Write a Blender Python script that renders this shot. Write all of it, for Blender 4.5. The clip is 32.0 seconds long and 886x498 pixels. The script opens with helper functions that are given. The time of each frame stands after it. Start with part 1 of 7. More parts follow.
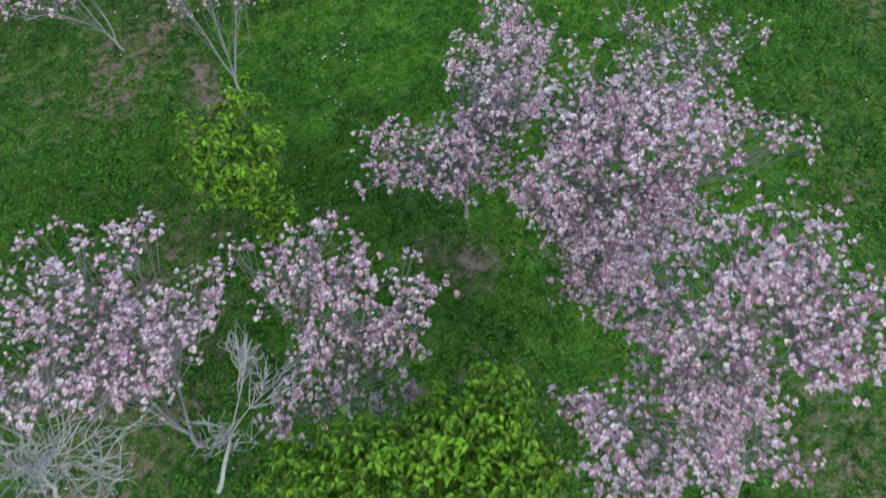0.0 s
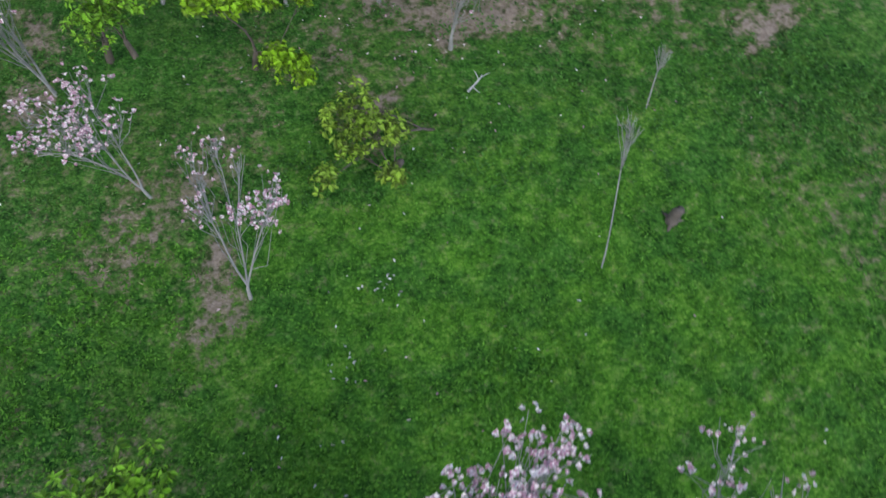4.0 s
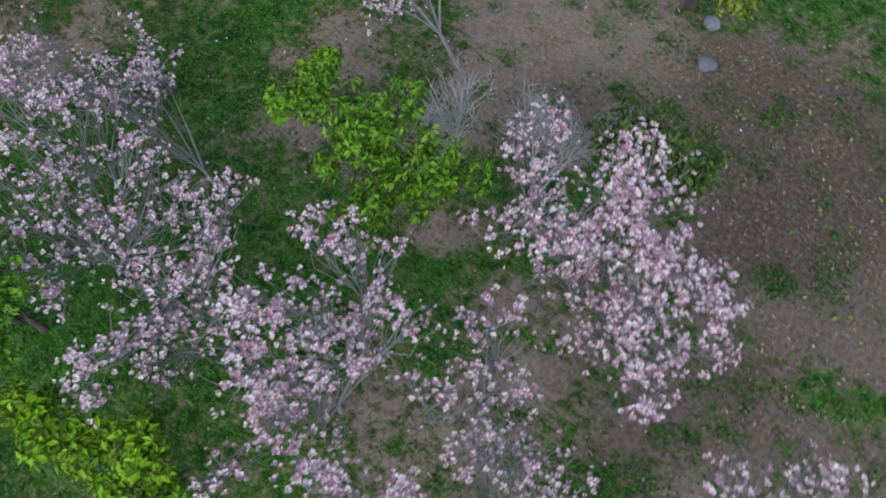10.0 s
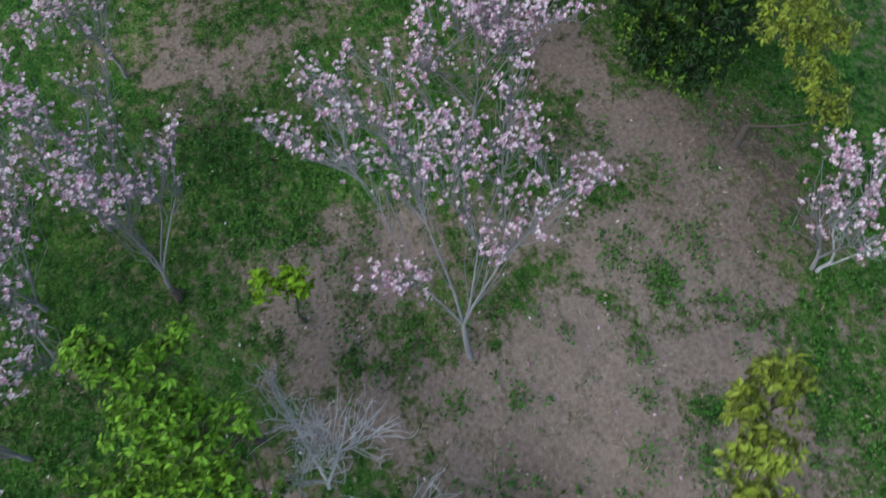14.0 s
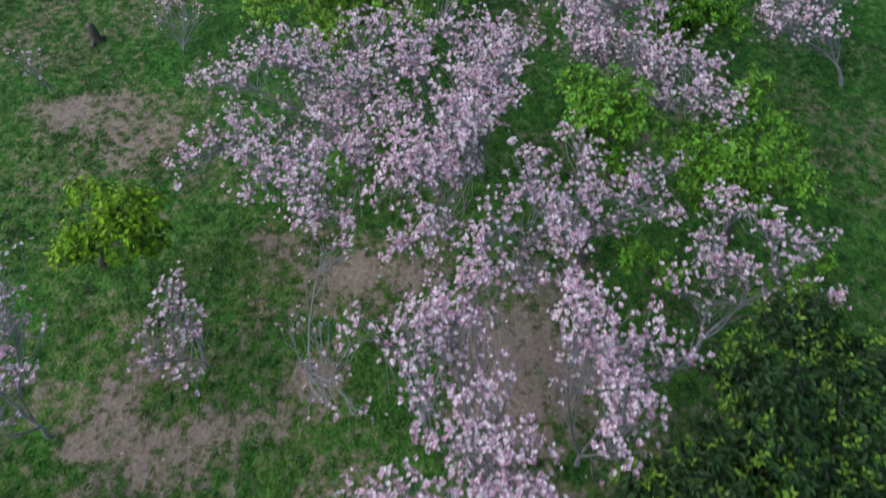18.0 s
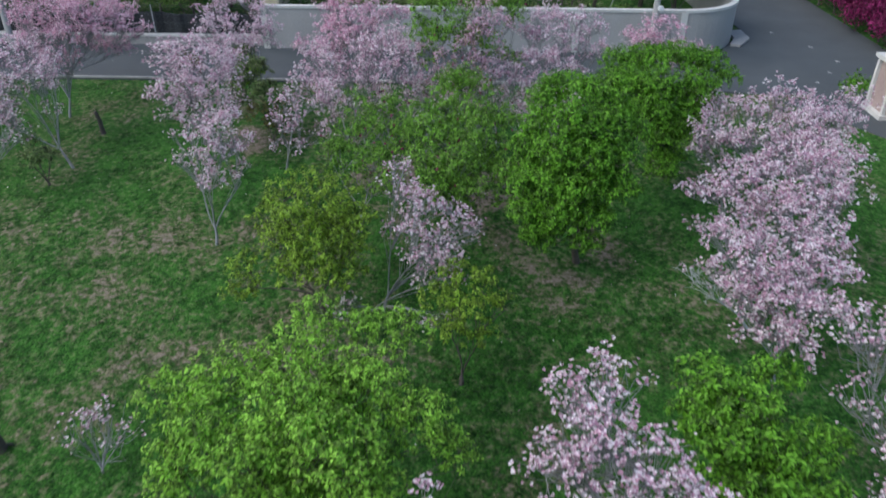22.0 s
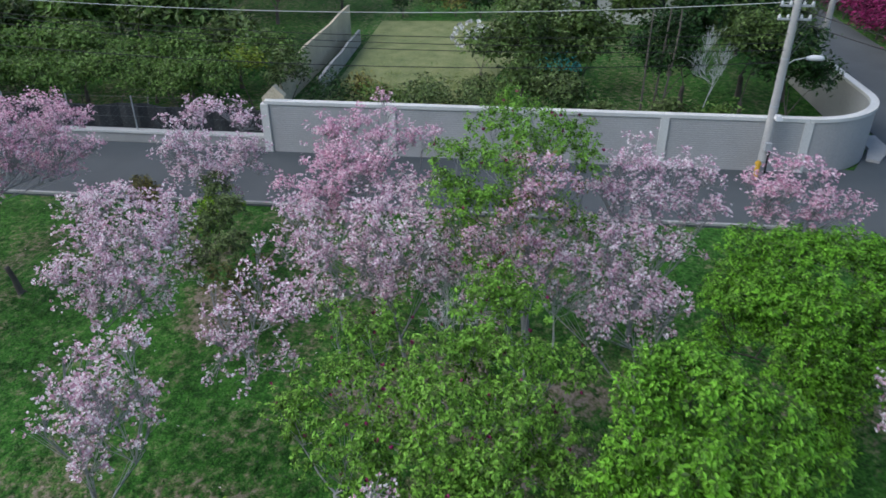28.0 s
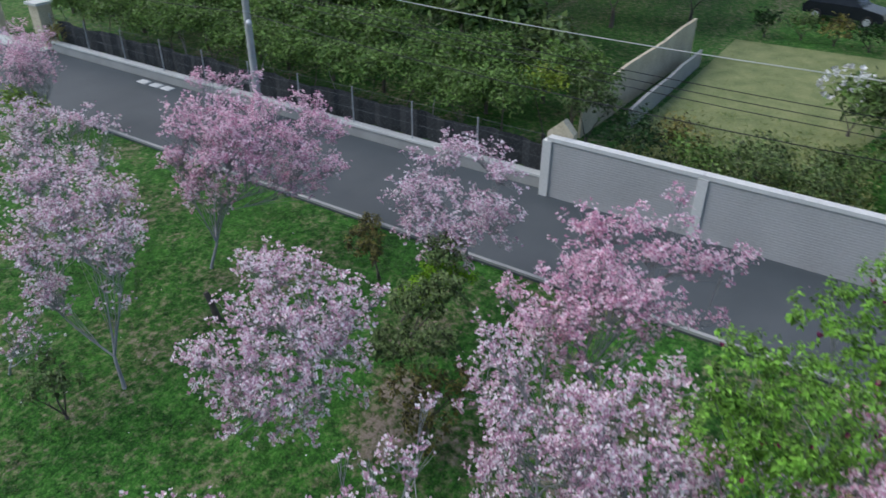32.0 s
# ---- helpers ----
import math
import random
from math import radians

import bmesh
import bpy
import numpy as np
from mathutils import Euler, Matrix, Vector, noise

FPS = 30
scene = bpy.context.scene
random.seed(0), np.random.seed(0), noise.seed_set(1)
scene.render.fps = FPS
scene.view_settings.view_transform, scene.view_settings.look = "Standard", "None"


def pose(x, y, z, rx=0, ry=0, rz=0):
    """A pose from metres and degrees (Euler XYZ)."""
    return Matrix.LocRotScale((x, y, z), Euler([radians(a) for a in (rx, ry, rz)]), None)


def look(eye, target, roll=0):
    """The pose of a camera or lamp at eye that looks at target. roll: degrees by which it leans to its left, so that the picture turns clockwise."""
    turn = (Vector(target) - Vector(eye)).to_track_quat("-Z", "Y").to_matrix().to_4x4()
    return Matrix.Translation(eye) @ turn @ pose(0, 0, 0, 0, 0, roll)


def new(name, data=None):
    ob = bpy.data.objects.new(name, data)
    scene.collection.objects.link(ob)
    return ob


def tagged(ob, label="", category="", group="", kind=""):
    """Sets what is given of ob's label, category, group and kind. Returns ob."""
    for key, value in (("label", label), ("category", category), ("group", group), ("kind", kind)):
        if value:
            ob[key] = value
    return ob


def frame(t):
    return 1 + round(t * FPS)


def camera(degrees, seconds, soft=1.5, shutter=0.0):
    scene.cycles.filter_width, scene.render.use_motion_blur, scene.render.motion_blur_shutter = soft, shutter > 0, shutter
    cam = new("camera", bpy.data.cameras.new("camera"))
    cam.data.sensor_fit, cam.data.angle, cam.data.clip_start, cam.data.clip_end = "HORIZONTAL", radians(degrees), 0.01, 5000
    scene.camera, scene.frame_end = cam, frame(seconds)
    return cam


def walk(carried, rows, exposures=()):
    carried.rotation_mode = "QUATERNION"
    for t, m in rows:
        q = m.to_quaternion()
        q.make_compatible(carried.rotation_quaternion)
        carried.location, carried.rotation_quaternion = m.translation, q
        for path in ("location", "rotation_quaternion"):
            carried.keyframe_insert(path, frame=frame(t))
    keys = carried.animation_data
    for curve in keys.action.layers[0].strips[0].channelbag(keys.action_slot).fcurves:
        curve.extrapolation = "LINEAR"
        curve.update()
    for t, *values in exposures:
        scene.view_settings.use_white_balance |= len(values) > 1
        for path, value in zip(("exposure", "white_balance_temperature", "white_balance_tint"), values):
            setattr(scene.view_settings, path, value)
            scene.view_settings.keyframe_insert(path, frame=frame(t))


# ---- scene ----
# ---- camera ----
# seconds, x, y, z, heading, pitch, roll of a drone that keeps its height over the orchard
PATH = [
    (0.0, -7.685, -2.261, 11.000, -26.18, -62.91, 0.03),
    (0.5, -7.299, -1.655, 10.951, -26.50, -62.89, -0.12),
    (1.0, -6.907, -1.043, 10.902, -26.95, -62.87, 0.24),
    (1.5, -6.502, -0.417, 10.862, -27.28, -62.67, 1.01),
    (2.0, -6.084, 0.235, 10.827, -24.29, -63.09, 1.01),
    (2.5, -5.657, 0.915, 10.794, -19.84, -63.70, 0.64),
    (3.0, -5.234, 1.626, 10.765, -14.87, -64.40, 0.31),
    (3.5, -4.832, 2.369, 10.734, -9.62, -64.99, -0.40),
    (4.0, -4.455, 3.138, 10.700, -4.07, -65.19, -0.82),
    (4.5, -4.101, 3.904, 10.660, 1.68, -65.42, -1.55),
    (6.5, -3.194, 5.974, 10.327, 20.27, -61.34, -0.15),
    (7.0, -3.070, 6.776, 10.287, 20.37, -61.23, -0.27),
    (7.5, -2.973, 7.576, 10.257, 20.28, -61.04, -0.12),
    (8.0, -2.876, 8.389, 10.245, 20.23, -60.81, -0.03),
    (8.5, -2.787, 9.205, 10.251, 20.52, -61.33, -0.05),
    (9.0, -2.687, 10.053, 10.249, 21.73, -62.21, -0.06),
    (9.5, -2.587, 10.940, 10.245, 23.76, -63.26, -0.04),
    (10.0, -2.502, 11.861, 10.256, 27.35, -64.37, -0.22),
    (10.5, -2.440, 12.766, 10.275, 34.11, -65.53, 0.02),
    (11.0, -2.395, 13.640, 10.294, 40.86, -66.46, -0.06),
    (11.5, -2.390, 14.507, 10.291, 47.66, -66.66, -0.08),
    (12.0, -2.445, 15.380, 10.281, 54.59, -66.64, 0.00),
    (12.5, -2.578, 16.236, 10.273, 60.87, -66.55, -0.12),
    (13.0, -2.795, 17.042, 10.270, 65.97, -66.37, -0.29),
    (13.5, -3.079, 17.787, 10.272, 71.54, -66.29, -1.29),
    (15.5, -4.875, 19.833, 10.351, 80.81, -61.59, -1.71),
    (16.0, -5.419, 20.112, 10.350, 85.33, -60.02, -0.79),
    (16.5, -5.992, 20.387, 10.342, 86.63, -58.17, -0.24),
    (17.0, -6.587, 20.665, 10.343, 86.85, -56.04, 0.12),
    (17.5, -7.238, 20.927, 10.355, 87.02, -53.89, 0.29),
    (18.0, -7.915, 21.170, 10.363, 88.10, -51.54, 0.18),
    (18.5, -8.584, 21.373, 10.362, 89.91, -49.42, -0.06),
    (19.0, -9.247, 21.530, 10.356, 91.38, -47.02, -0.18),
    (19.5, -9.919, 21.650, 10.348, 91.45, -44.39, 0.10),
    (20.0, -10.601, 21.744, 10.341, 91.53, -42.07, -0.26),
    (20.5, -11.284, 21.804, 10.342, 91.49, -39.62, -0.20),
    (21.0, -11.956, 21.847, 10.342, 91.45, -37.27, -0.05),
    (21.5, -12.665, 21.895, 10.329, 91.53, -34.80, -0.00),
    (22.0, -13.373, 21.945, 10.299, 91.65, -32.27, 0.27),
    (22.5, -14.068, 21.978, 10.273, 91.76, -29.83, 0.33),
    (23.0, -14.743, 21.985, 10.254, 91.79, -28.57, 0.34),
    (23.5, -15.396, 21.980, 10.241, 91.78, -28.50, 0.36),
    (24.0, -16.052, 21.973, 10.237, 91.78, -28.45, 0.38),
    (24.5, -16.707, 21.965, 10.238, 91.77, -28.41, 0.42),
    (25.0, -17.362, 21.935, 10.235, 91.75, -28.35, 0.43),
    (25.5, -18.037, 21.901, 10.234, 91.90, -28.33, 0.54),
    (27.5, -21.312, 22.070, 10.381, 94.88, -29.12, -0.16),
    (28.0, -22.095, 22.054, 10.386, 96.38, -29.84, -0.19),
    (28.5, -22.846, 22.023, 10.382, 98.24, -30.72, -0.03),
    (29.0, -23.566, 21.990, 10.366, 101.31, -31.69, -0.97),
    (29.5, -24.259, 21.960, 10.344, 104.98, -31.71, -0.89),
    (30.0, -24.959, 21.907, 10.327, 108.50, -31.61, -0.84),
    (30.5, -25.675, 21.832, 10.322, 112.01, -31.54, -0.74),
    (31.0, -26.425, 21.716, 10.331, 115.67, -31.47, -0.46),
    (31.5, -27.207, 21.544, 10.357, 119.29, -31.42, 0.08),
    (32.0, -27.992, 21.331, 10.382, 122.92, -31.43, 0.55),
]
cam = camera(62.0, 32.0, soft=1.6, shutter=0.5)
walk(cam, [(t, pose(x, y, z, 90 + p, 0, h) @ pose(0, 0, 0, 0, 0, r)) for t, x, y, z, h, p, r in PATH], [(0.0, 0.42), (4.0, 0.60), (7.0, 0.54), (10.0, 0.34), (13.0, 0.48), (17.0, 0.52), (19.5, 0.46), (24.0, 0.65), (32.0, 0.64)])

# ---- sky and light: an overcast evening ----
world = bpy.data.worlds.new("overcast_sky")
scene.world = world
world.use_nodes = True
wn = world.node_tree.nodes
sky = wn.new("ShaderNodeTexSky")
sky.sky_type, sky.sun_disc = "NISHITA", False
sky.sun_elevation, sky.sun_rotation = radians(38), radians(215)
sky.air_density, sky.dust_density, sky.ozone_density = 1.0, 2.0, 1.8
wn["Background"].inputs[1].default_value = 0.118
world.node_tree.links.new(sky.outputs[0], wn["Background"].inputs[0])
lamp = bpy.data.lights.new("sun", "SUN")
lamp.energy, lamp.angle, lamp.color = 1.3, radians(35), (0.94, 0.95, 1.0)
sun = new("sun", lamp)
sun.matrix_world = look((30, -40, 60), (-8, 12, 0))


# ---- materials ----
def surface(name, dark, light, size=3.0, fine=40.0, rough=0.8, bump=0.3, depth=0.02, spread=0.0, clear=0.0, warm=None):
    """A matt or glossy surface of two tones that change at two scales; spread: how far single pieces differ; clear: light let through."""
    m = bpy.data.materials.new(name)
    m.use_nodes = True
    n, l = m.node_tree.nodes, m.node_tree.links
    b = n["Principled BSDF"]
    geo = n.new("ShaderNodeNewGeometry")
    big, small = n.new("ShaderNodeTexNoise"), n.new("ShaderNodeTexNoise")
    for tex, s, d in ((big, size, 5), (small, fine, 4)):
        tex.inputs["Scale"].default_value, tex.inputs["Detail"].default_value = s, d
        l.new(geo.outputs["Position"], tex.inputs["Vector"])
    add = n.new("ShaderNodeMath")
    add.operation = "MULTIPLY_ADD"
    add.inputs[1].default_value = 0.5
    l.new(small.outputs[0], add.inputs[0])
    half = n.new("ShaderNodeMath")
    half.operation, half.inputs[1].default_value = "MULTIPLY", 0.5
    l.new(big.outputs[0], half.inputs[0])
    l.new(half.outputs[0], add.inputs[2])
    last = add.outputs[0]
    if spread:
        one = n.new("ShaderNodeMath")
        one.operation, one.inputs[1].default_value = "MULTIPLY_ADD", spread
        l.new(geo.outputs["Random Per Island"], one.inputs[0])
        sub = n.new("ShaderNodeMath")
        sub.operation, sub.inputs[1].default_value = "SUBTRACT", spread / 2
        l.new(last, sub.inputs[0])
        l.new(sub.outputs[0], one.inputs[2])
        last = one.outputs[0]
    ramp = n.new("ShaderNodeValToRGB")
    ramp.color_ramp.elements[0].position, ramp.color_ramp.elements[1].position = 0.3, 0.7
    ramp.color_ramp.elements[0].color, ramp.color_ramp.elements[1].color = (*dark, 1), (*light, 1)
    if warm:
        mid = ramp.color_ramp.elements.new(0.5)
        mid.color = (*warm, 1)
    l.new(last, ramp.inputs[0])
    l.new(ramp.outputs[0], b.inputs["Base Color"])
    b.inputs["Roughness"].default_value = rough
    b.inputs["Specular IOR Level"].default_value = 0.3
    if bump:
        bp = n.new("ShaderNodeBump")
        bp.inputs["Strength"].default_value, bp.inputs["Distance"].default_value = bump, depth
        l.new(small.outputs[0], bp.inputs["Height"])
        l.new(bp.outputs[0], b.inputs["Normal"])
    if clear:
        t, mix = n.new("ShaderNodeBsdfTranslucent"), n.new("ShaderNodeMixShader")
        mix.inputs[0].default_value = clear
        l.new(ramp.outputs[0], t.inputs["Color"])
        l.new(b.outputs[0], mix.inputs[1])
        l.new(t.outputs[0], mix.inputs[2])
        l.new(mix.outputs[0], n["Material Output"].inputs["Surface"])
    return m


def leaf_tone(name, c, spread=0.5):
    return surface(name, tuple(v * 0.30 for v in c), tuple(min(1, v * 1.65) for v in c), 3.0, 9.0, 0.5, 0, spread=spread, clear=0.22)


BARK = surface("pale_grey_bark", (0.19, 0.194, 0.195), (0.41, 0.418, 0.42), 4, 60, 0.9, 0.5)
BARK_PALE = surface("pale_dead_twigs", (0.36, 0.375, 0.375), (0.66, 0.68, 0.68), 4, 60, 0.9, 0.3)
BARK_DARK = surface("brown_bark", (0.07, 0.06, 0.05), (0.17, 0.15, 0.13), 4, 60, 0.9, 0.5)
BLOSSOM = surface("pale_pink_petals", (0.55, 0.31, 0.42), (0.99, 0.92, 0.945), 2.0, 30, 0.55, 0, spread=1.2, clear=0.35, warm=(0.92, 0.69, 0.79))
BLOSSOM_PINK = surface("rose_pink_petals", (0.60, 0.29, 0.42), (0.98, 0.82, 0.88), 2.0, 30, 0.55, 0, spread=1.2, clear=0.35, warm=(0.93, 0.63, 0.75))
LEAF = {
    "gold": leaf_tone("yellow_lime_leaves", (0.19, 0.37, 0.014)),
    "lime": leaf_tone("lime_leaves", (0.145, 0.32, 0.022)),
    "green": leaf_tone("fresh_green_leaves", (0.130, 0.320, 0.026)),
    "dark": leaf_tone("dark_green_leaves", (0.020, 0.060, 0.012)),
    "shoot": leaf_tone("yellowish_young_shoots", (0.12, 0.24, 0.02)),
    "yellow": leaf_tone("yellow_green_leaves", (0.22, 0.29, 0.035)),
    "soft": leaf_tone("soft_green_leaves", (0.235, 0.46, 0.055)),
    "olive": leaf_tone("olive_green_leaves", (0.205, 0.34, 0.035)),
    "umber": leaf_tone("brownish_olive_leaves", (0.13, 0.12, 0.03)),
    "mid": leaf_tone("mid_green_leaves", (0.165, 0.345, 0.045)),
    "sage": leaf_tone("muted_green_leaves", (0.135, 0.195, 0.065)),
    "hedge": leaf_tone("hedge_leaves", (0.14, 0.24, 0.055)),
    "pine": leaf_tone("pine_needles", (0.105, 0.17, 0.045)),
    "red": leaf_tone("reddish_leaves", (0.20, 0.18, 0.05), 0.9),
    "magenta": leaf_tone("magenta_bracts", (0.24, 0.022, 0.105), 0.9),
    "white": leaf_tone("white_petals", (0.62, 0.62, 0.60), 0.3),
}
FRESH_GRASS = surface("fresh_grass_blades", (0.040, 0.145, 0.011), (0.13, 0.36, 0.030), 0.7, 12, 0.55, 0, spread=0.5, clear=0.2)
HERB_LEAF = surface("rank_herb_leaves", (0.017, 0.055, 0.010), (0.068, 0.174, 0.030), 0.9, 20, 0.55, 0, spread=0.5, clear=0.2)
GRASS_LEAF = surface("weed_leaves", (0.024, 0.088, 0.013), (0.098, 0.285, 0.040), 0.9, 20, 0.55, 0, spread=0.5, clear=0.2)
DRY_LEAF = surface("dry_grass", (0.22, 0.19, 0.12), (0.42, 0.37, 0.26), 0.9, 20, 0.8, 0, spread=0.6)
ASPHALT = surface("asphalt", (0.070, 0.082, 0.086), (0.112, 0.126, 0.132), 0.5, 60, 0.85, 0.4, 0.01)
CONCRETE = surface("concrete", (0.30, 0.30, 0.29), (0.46, 0.46, 0.44), 1.2, 25, 0.9, 0.4, 0.01)
CONCRETE_PALE = surface("pale_concrete", (0.55, 0.55, 0.52), (0.76, 0.76, 0.72), 0.8, 20, 0.85, 0.3, 0.01)
WALL_PAINT = surface("grey_painted_blockwork", (0.36, 0.36, 0.35), (0.48, 0.48, 0.47), 0.6, 18, 0.85, 0.3, 0.01)
PLASTER = surface("weathered_beige_plaster", (0.42, 0.36, 0.25), (0.74, 0.67, 0.50), 0.9, 14, 0.9, 0.4, 0.01)
TILE_PINK = surface("pinkish_stone_cladding", (0.36, 0.27, 0.25), (0.50, 0.39, 0.36), 0.8, 22, 0.8, 0.3, 0.01)
WIRE = surface("dull_fence_wire", (0.07, 0.075, 0.08), (0.15, 0.155, 0.16), 2, 40, 0.6, 0)
STEEL = surface("galvanised_steel", (0.30, 0.32, 0.33), (0.48, 0.50, 0.51), 2, 40, 0.45, 0)
WHITE_PLASTIC = surface("white_plastic", (0.60, 0.61, 0.62), (0.75, 0.76, 0.77), 2, 40, 0.4, 0)
BLACK_RUBBER = surface("black_rubber", (0.012, 0.012, 0.013), (0.03, 0.03, 0.03), 2, 40, 0.6, 0)
YELLOW_PAINT = surface("yellow_paint", (0.50, 0.28, 0.02), (0.65, 0.38, 0.04), 2, 40, 0.5, 0)
# near-black tone that paints the shade below the hedge
HEDGE_SHADE = surface("painted_hedge_shade", (0.020, 0.024, 0.026), (0.055, 0.060, 0.063), 1.2, 14, 0.85, 0.2)
TARP = surface("teal_tarpaulin", (0.04, 0.32, 0.28), (0.10, 0.50, 0.44), 2, 12, 0.5, 0.4)
ROOF = surface("pale_grey_roof_sheet", (0.42, 0.43, 0.46), (0.55, 0.56, 0.60), 0.8, 12, 0.6, 0.2)
CAR_PAINT = surface("dark_car_paint", (0.012, 0.014, 0.018), (0.02, 0.023, 0.03), 2, 40, 0.25, 0)
GLASS_DARK = surface("tinted_car_glass", (0.01, 0.012, 0.014), (0.03, 0.035, 0.04), 2, 40, 0.08, 0)
LAWN_LEAF = surface("lawn_blades", (0.13, 0.18, 0.045), (0.34, 0.38, 0.14), 0.9, 12, 0.7, 0, spread=0.5)
LAWN = surface("mown_lawn", (0.09, 0.135, 0.04), (0.31, 0.33, 0.15), 1.1, 16, 0.9, 0.6, 0.03)
STONE = surface("blue_grey_stone", (0.14, 0.155, 0.18), (0.30, 0.325, 0.36), 3, 40, 0.85, 0.5)

rng = np.random.default_rng(7)


# ---- building blocks ----
class Geo:
    """Collects vertices and four-cornered faces for one mesh."""

    def __init__(self):
        self.v, self.q, self.n = [], [], 0

    def add(self, v, q):
        v, q = np.asarray(v, float).reshape(-1, 3), np.asarray(q, int).reshape(-1, 4)
        self.v.append(v)
        self.q.append(q + self.n)
        self.n += len(v)
        return self

    def box(self, lo, hi, taper=0.0):
        (x0, y0, z0), (x1, y1, z1) = lo, hi
        t = taper
        v = [(x0, y0, z0), (x1, y0, z0), (x1, y1, z0), (x0, y1, z0), (x0 + t, y0 + t, z1), (x1 - t, y0 + t, z1), (x1 - t, y1 - t, z1), (x0 + t, y1 - t, z1)]
        return self.add(v, [(0, 3, 2, 1), (4, 5, 6, 7), (0, 1, 5, 4), (1, 2, 6, 5), (2, 3, 7, 6), (3, 0, 4, 7)])

    def tube(self, pts, radii, sides=6):
        pts, radii = np.asarray(pts, float), np.asarray(radii, float)
        k = len(pts)
        d = np.gradient(pts, axis=0)
        d /= np.linalg.norm(d, axis=1, keepdims=True) + 1e-9
        ref = np.array([0.31, 0.95, 0.05]) if abs(d[:, 2]).mean() > 0.8 else np.array([0.05, 0.1, 1.0])
        a = np.cross(d, ref)
        a /= np.linalg.norm(a, axis=1, keepdims=True) + 1e-9
        b = np.cross(d, a)
        w = np.arange(sides) * 2 * np.pi / sides
        v = pts[:, None] + radii[:, None, None] * (a[:, None] * np.cos(w)[None, :, None] + b[:, None] * np.sin(w)[None, :, None])
        i, j = np.meshgrid(np.arange(k - 1), np.arange(sides), indexing="ij")
        q = np.stack([i * sides + j, i * sides + (j + 1) % sides, (i + 1) * sides + (j + 1) % sides, (i + 1) * sides + j], -1)
        self.add(v.reshape(-1, 3), q.reshape(-1, 4))
        caps = []
        for e in (0, (k - 1) * sides):
            for s in range(1, sides - 2, 2):
                caps.append((e, e + s, e + s + 1, e + s + 2))
        return self.add(np.zeros((0, 3)), np.array(caps) - k * sides) if caps else self

    def copies(self, v, q, pos, rot, size):
        """The small form v, q put at every pos, turned by rot (n, 3, 3) and scaled by size (n)."""
        v, q = np.asarray(v, float), np.asarray(q, int)
        n = len(pos)
        if n == 0:
            return self
        out = np.einsum("nij,kj->nki", rot, v) * np.asarray(size)[:, None, None] + np.asarray(pos)[:, None]
        f = q[None] + (np.arange(n) * len(v))[:, None, None]
        return self.add(out.reshape(-1, 3), f.reshape(-1, 4))

    def mesh(self, name, origin):
        v = np.concatenate(self.v) - np.asarray(origin, float)
        q = np.concatenate(self.q)
        me = bpy.data.meshes.new(name)
        me.vertices.add(len(v))
        me.vertices.foreach_set("co", v.astype(np.float32).ravel())
        me.loops.add(len(q) * 4)
        me.loops.foreach_set("vertex_index", q.astype(np.int32).ravel())
        me.polygons.add(len(q))
        me.polygons.foreach_set("loop_start", np.arange(0, len(q) * 4, 4, dtype=np.int32))
        if len(q) < 3000:
            me.polygons.foreach_set("use_smooth", np.zeros(len(q), bool))
        me.update(calc_edges=True)
        return me


def thing(name, at, label, category, group="", kind=""):
    ob = new(name)
    ob.location = at
    ob.empty_display_size = 0.2
    return tagged(ob, label, category, group, kind)


def part(name, geo, material, parent, at, label="", smooth=False, kind=""):
    """One mesh under a thing (or a part of it); at: the place of the thing, from which its corners are counted."""
    me = geo.mesh(name, at)
    me.materials.append(material)
    if smooth:
        me.polygons.foreach_set("use_smooth", np.ones(len(me.polygons), bool))
    ob = new(name, me)
    ob.parent = parent
    return tagged(ob, label, kind=kind)


def single(name, geo, material, label, category, group="", kind="", at=(0, 0, 0)):
    me = geo.mesh(name, at)
    me.materials.append(material)
    ob = new(name, me)
    ob.location = at
    return tagged(ob, label, category, group, kind)


def turns(up, spin):
    """Rotations that carry z to the directions up (n, 3), turned by spin about them."""
    up = up / (np.linalg.norm(up, axis=1, keepdims=True) + 1e-9)
    ref = np.where(abs(up[:, 2:3]) < 0.95, np.array([[0, 0, 1.0]]), np.array([[1.0, 0, 0]]))
    a = np.cross(ref, up)
    a /= np.linalg.norm(a, axis=1, keepdims=True) + 1e-9
    b = np.cross(up, a)
    c, s = np.cos(spin)[:, None], np.sin(spin)[:, None]
    return np.stack([a * c + b * s, b * c - a * s, up], -1)


def flower(cup, petals=7):
    """A magnolia flower of unit width: folded petals that stand up (cup 1) or lie open (cup 0)."""
    v, q = [], []
    for i in range(petals):
        w = 2 * math.pi * i / petals + 0.25 * (i % 2)
        inner = 0.78 if i % 2 else 1.0
        c, n = math.cos(w), math.sin(w)
        r, z = (0.30 - 0.04 * cup) * inner, 0.06 + 0.26 * cup
        tip, top = (0.56 - 0.26 * cup) * inner, 0.10 + 0.56 * cup
        v += [(0.03 * c, 0.03 * n, 0.0), (r * c + 0.19 * n, r * n - 0.19 * c, z + 0.05), (tip * c, tip * n, top), (r * c - 0.19 * n, r * n + 0.19 * c, z + 0.05)]
        q.append((4 * i, 4 * i + 1, 4 * i + 2, 4 * i + 3))
    return np.array(v), np.array(q)


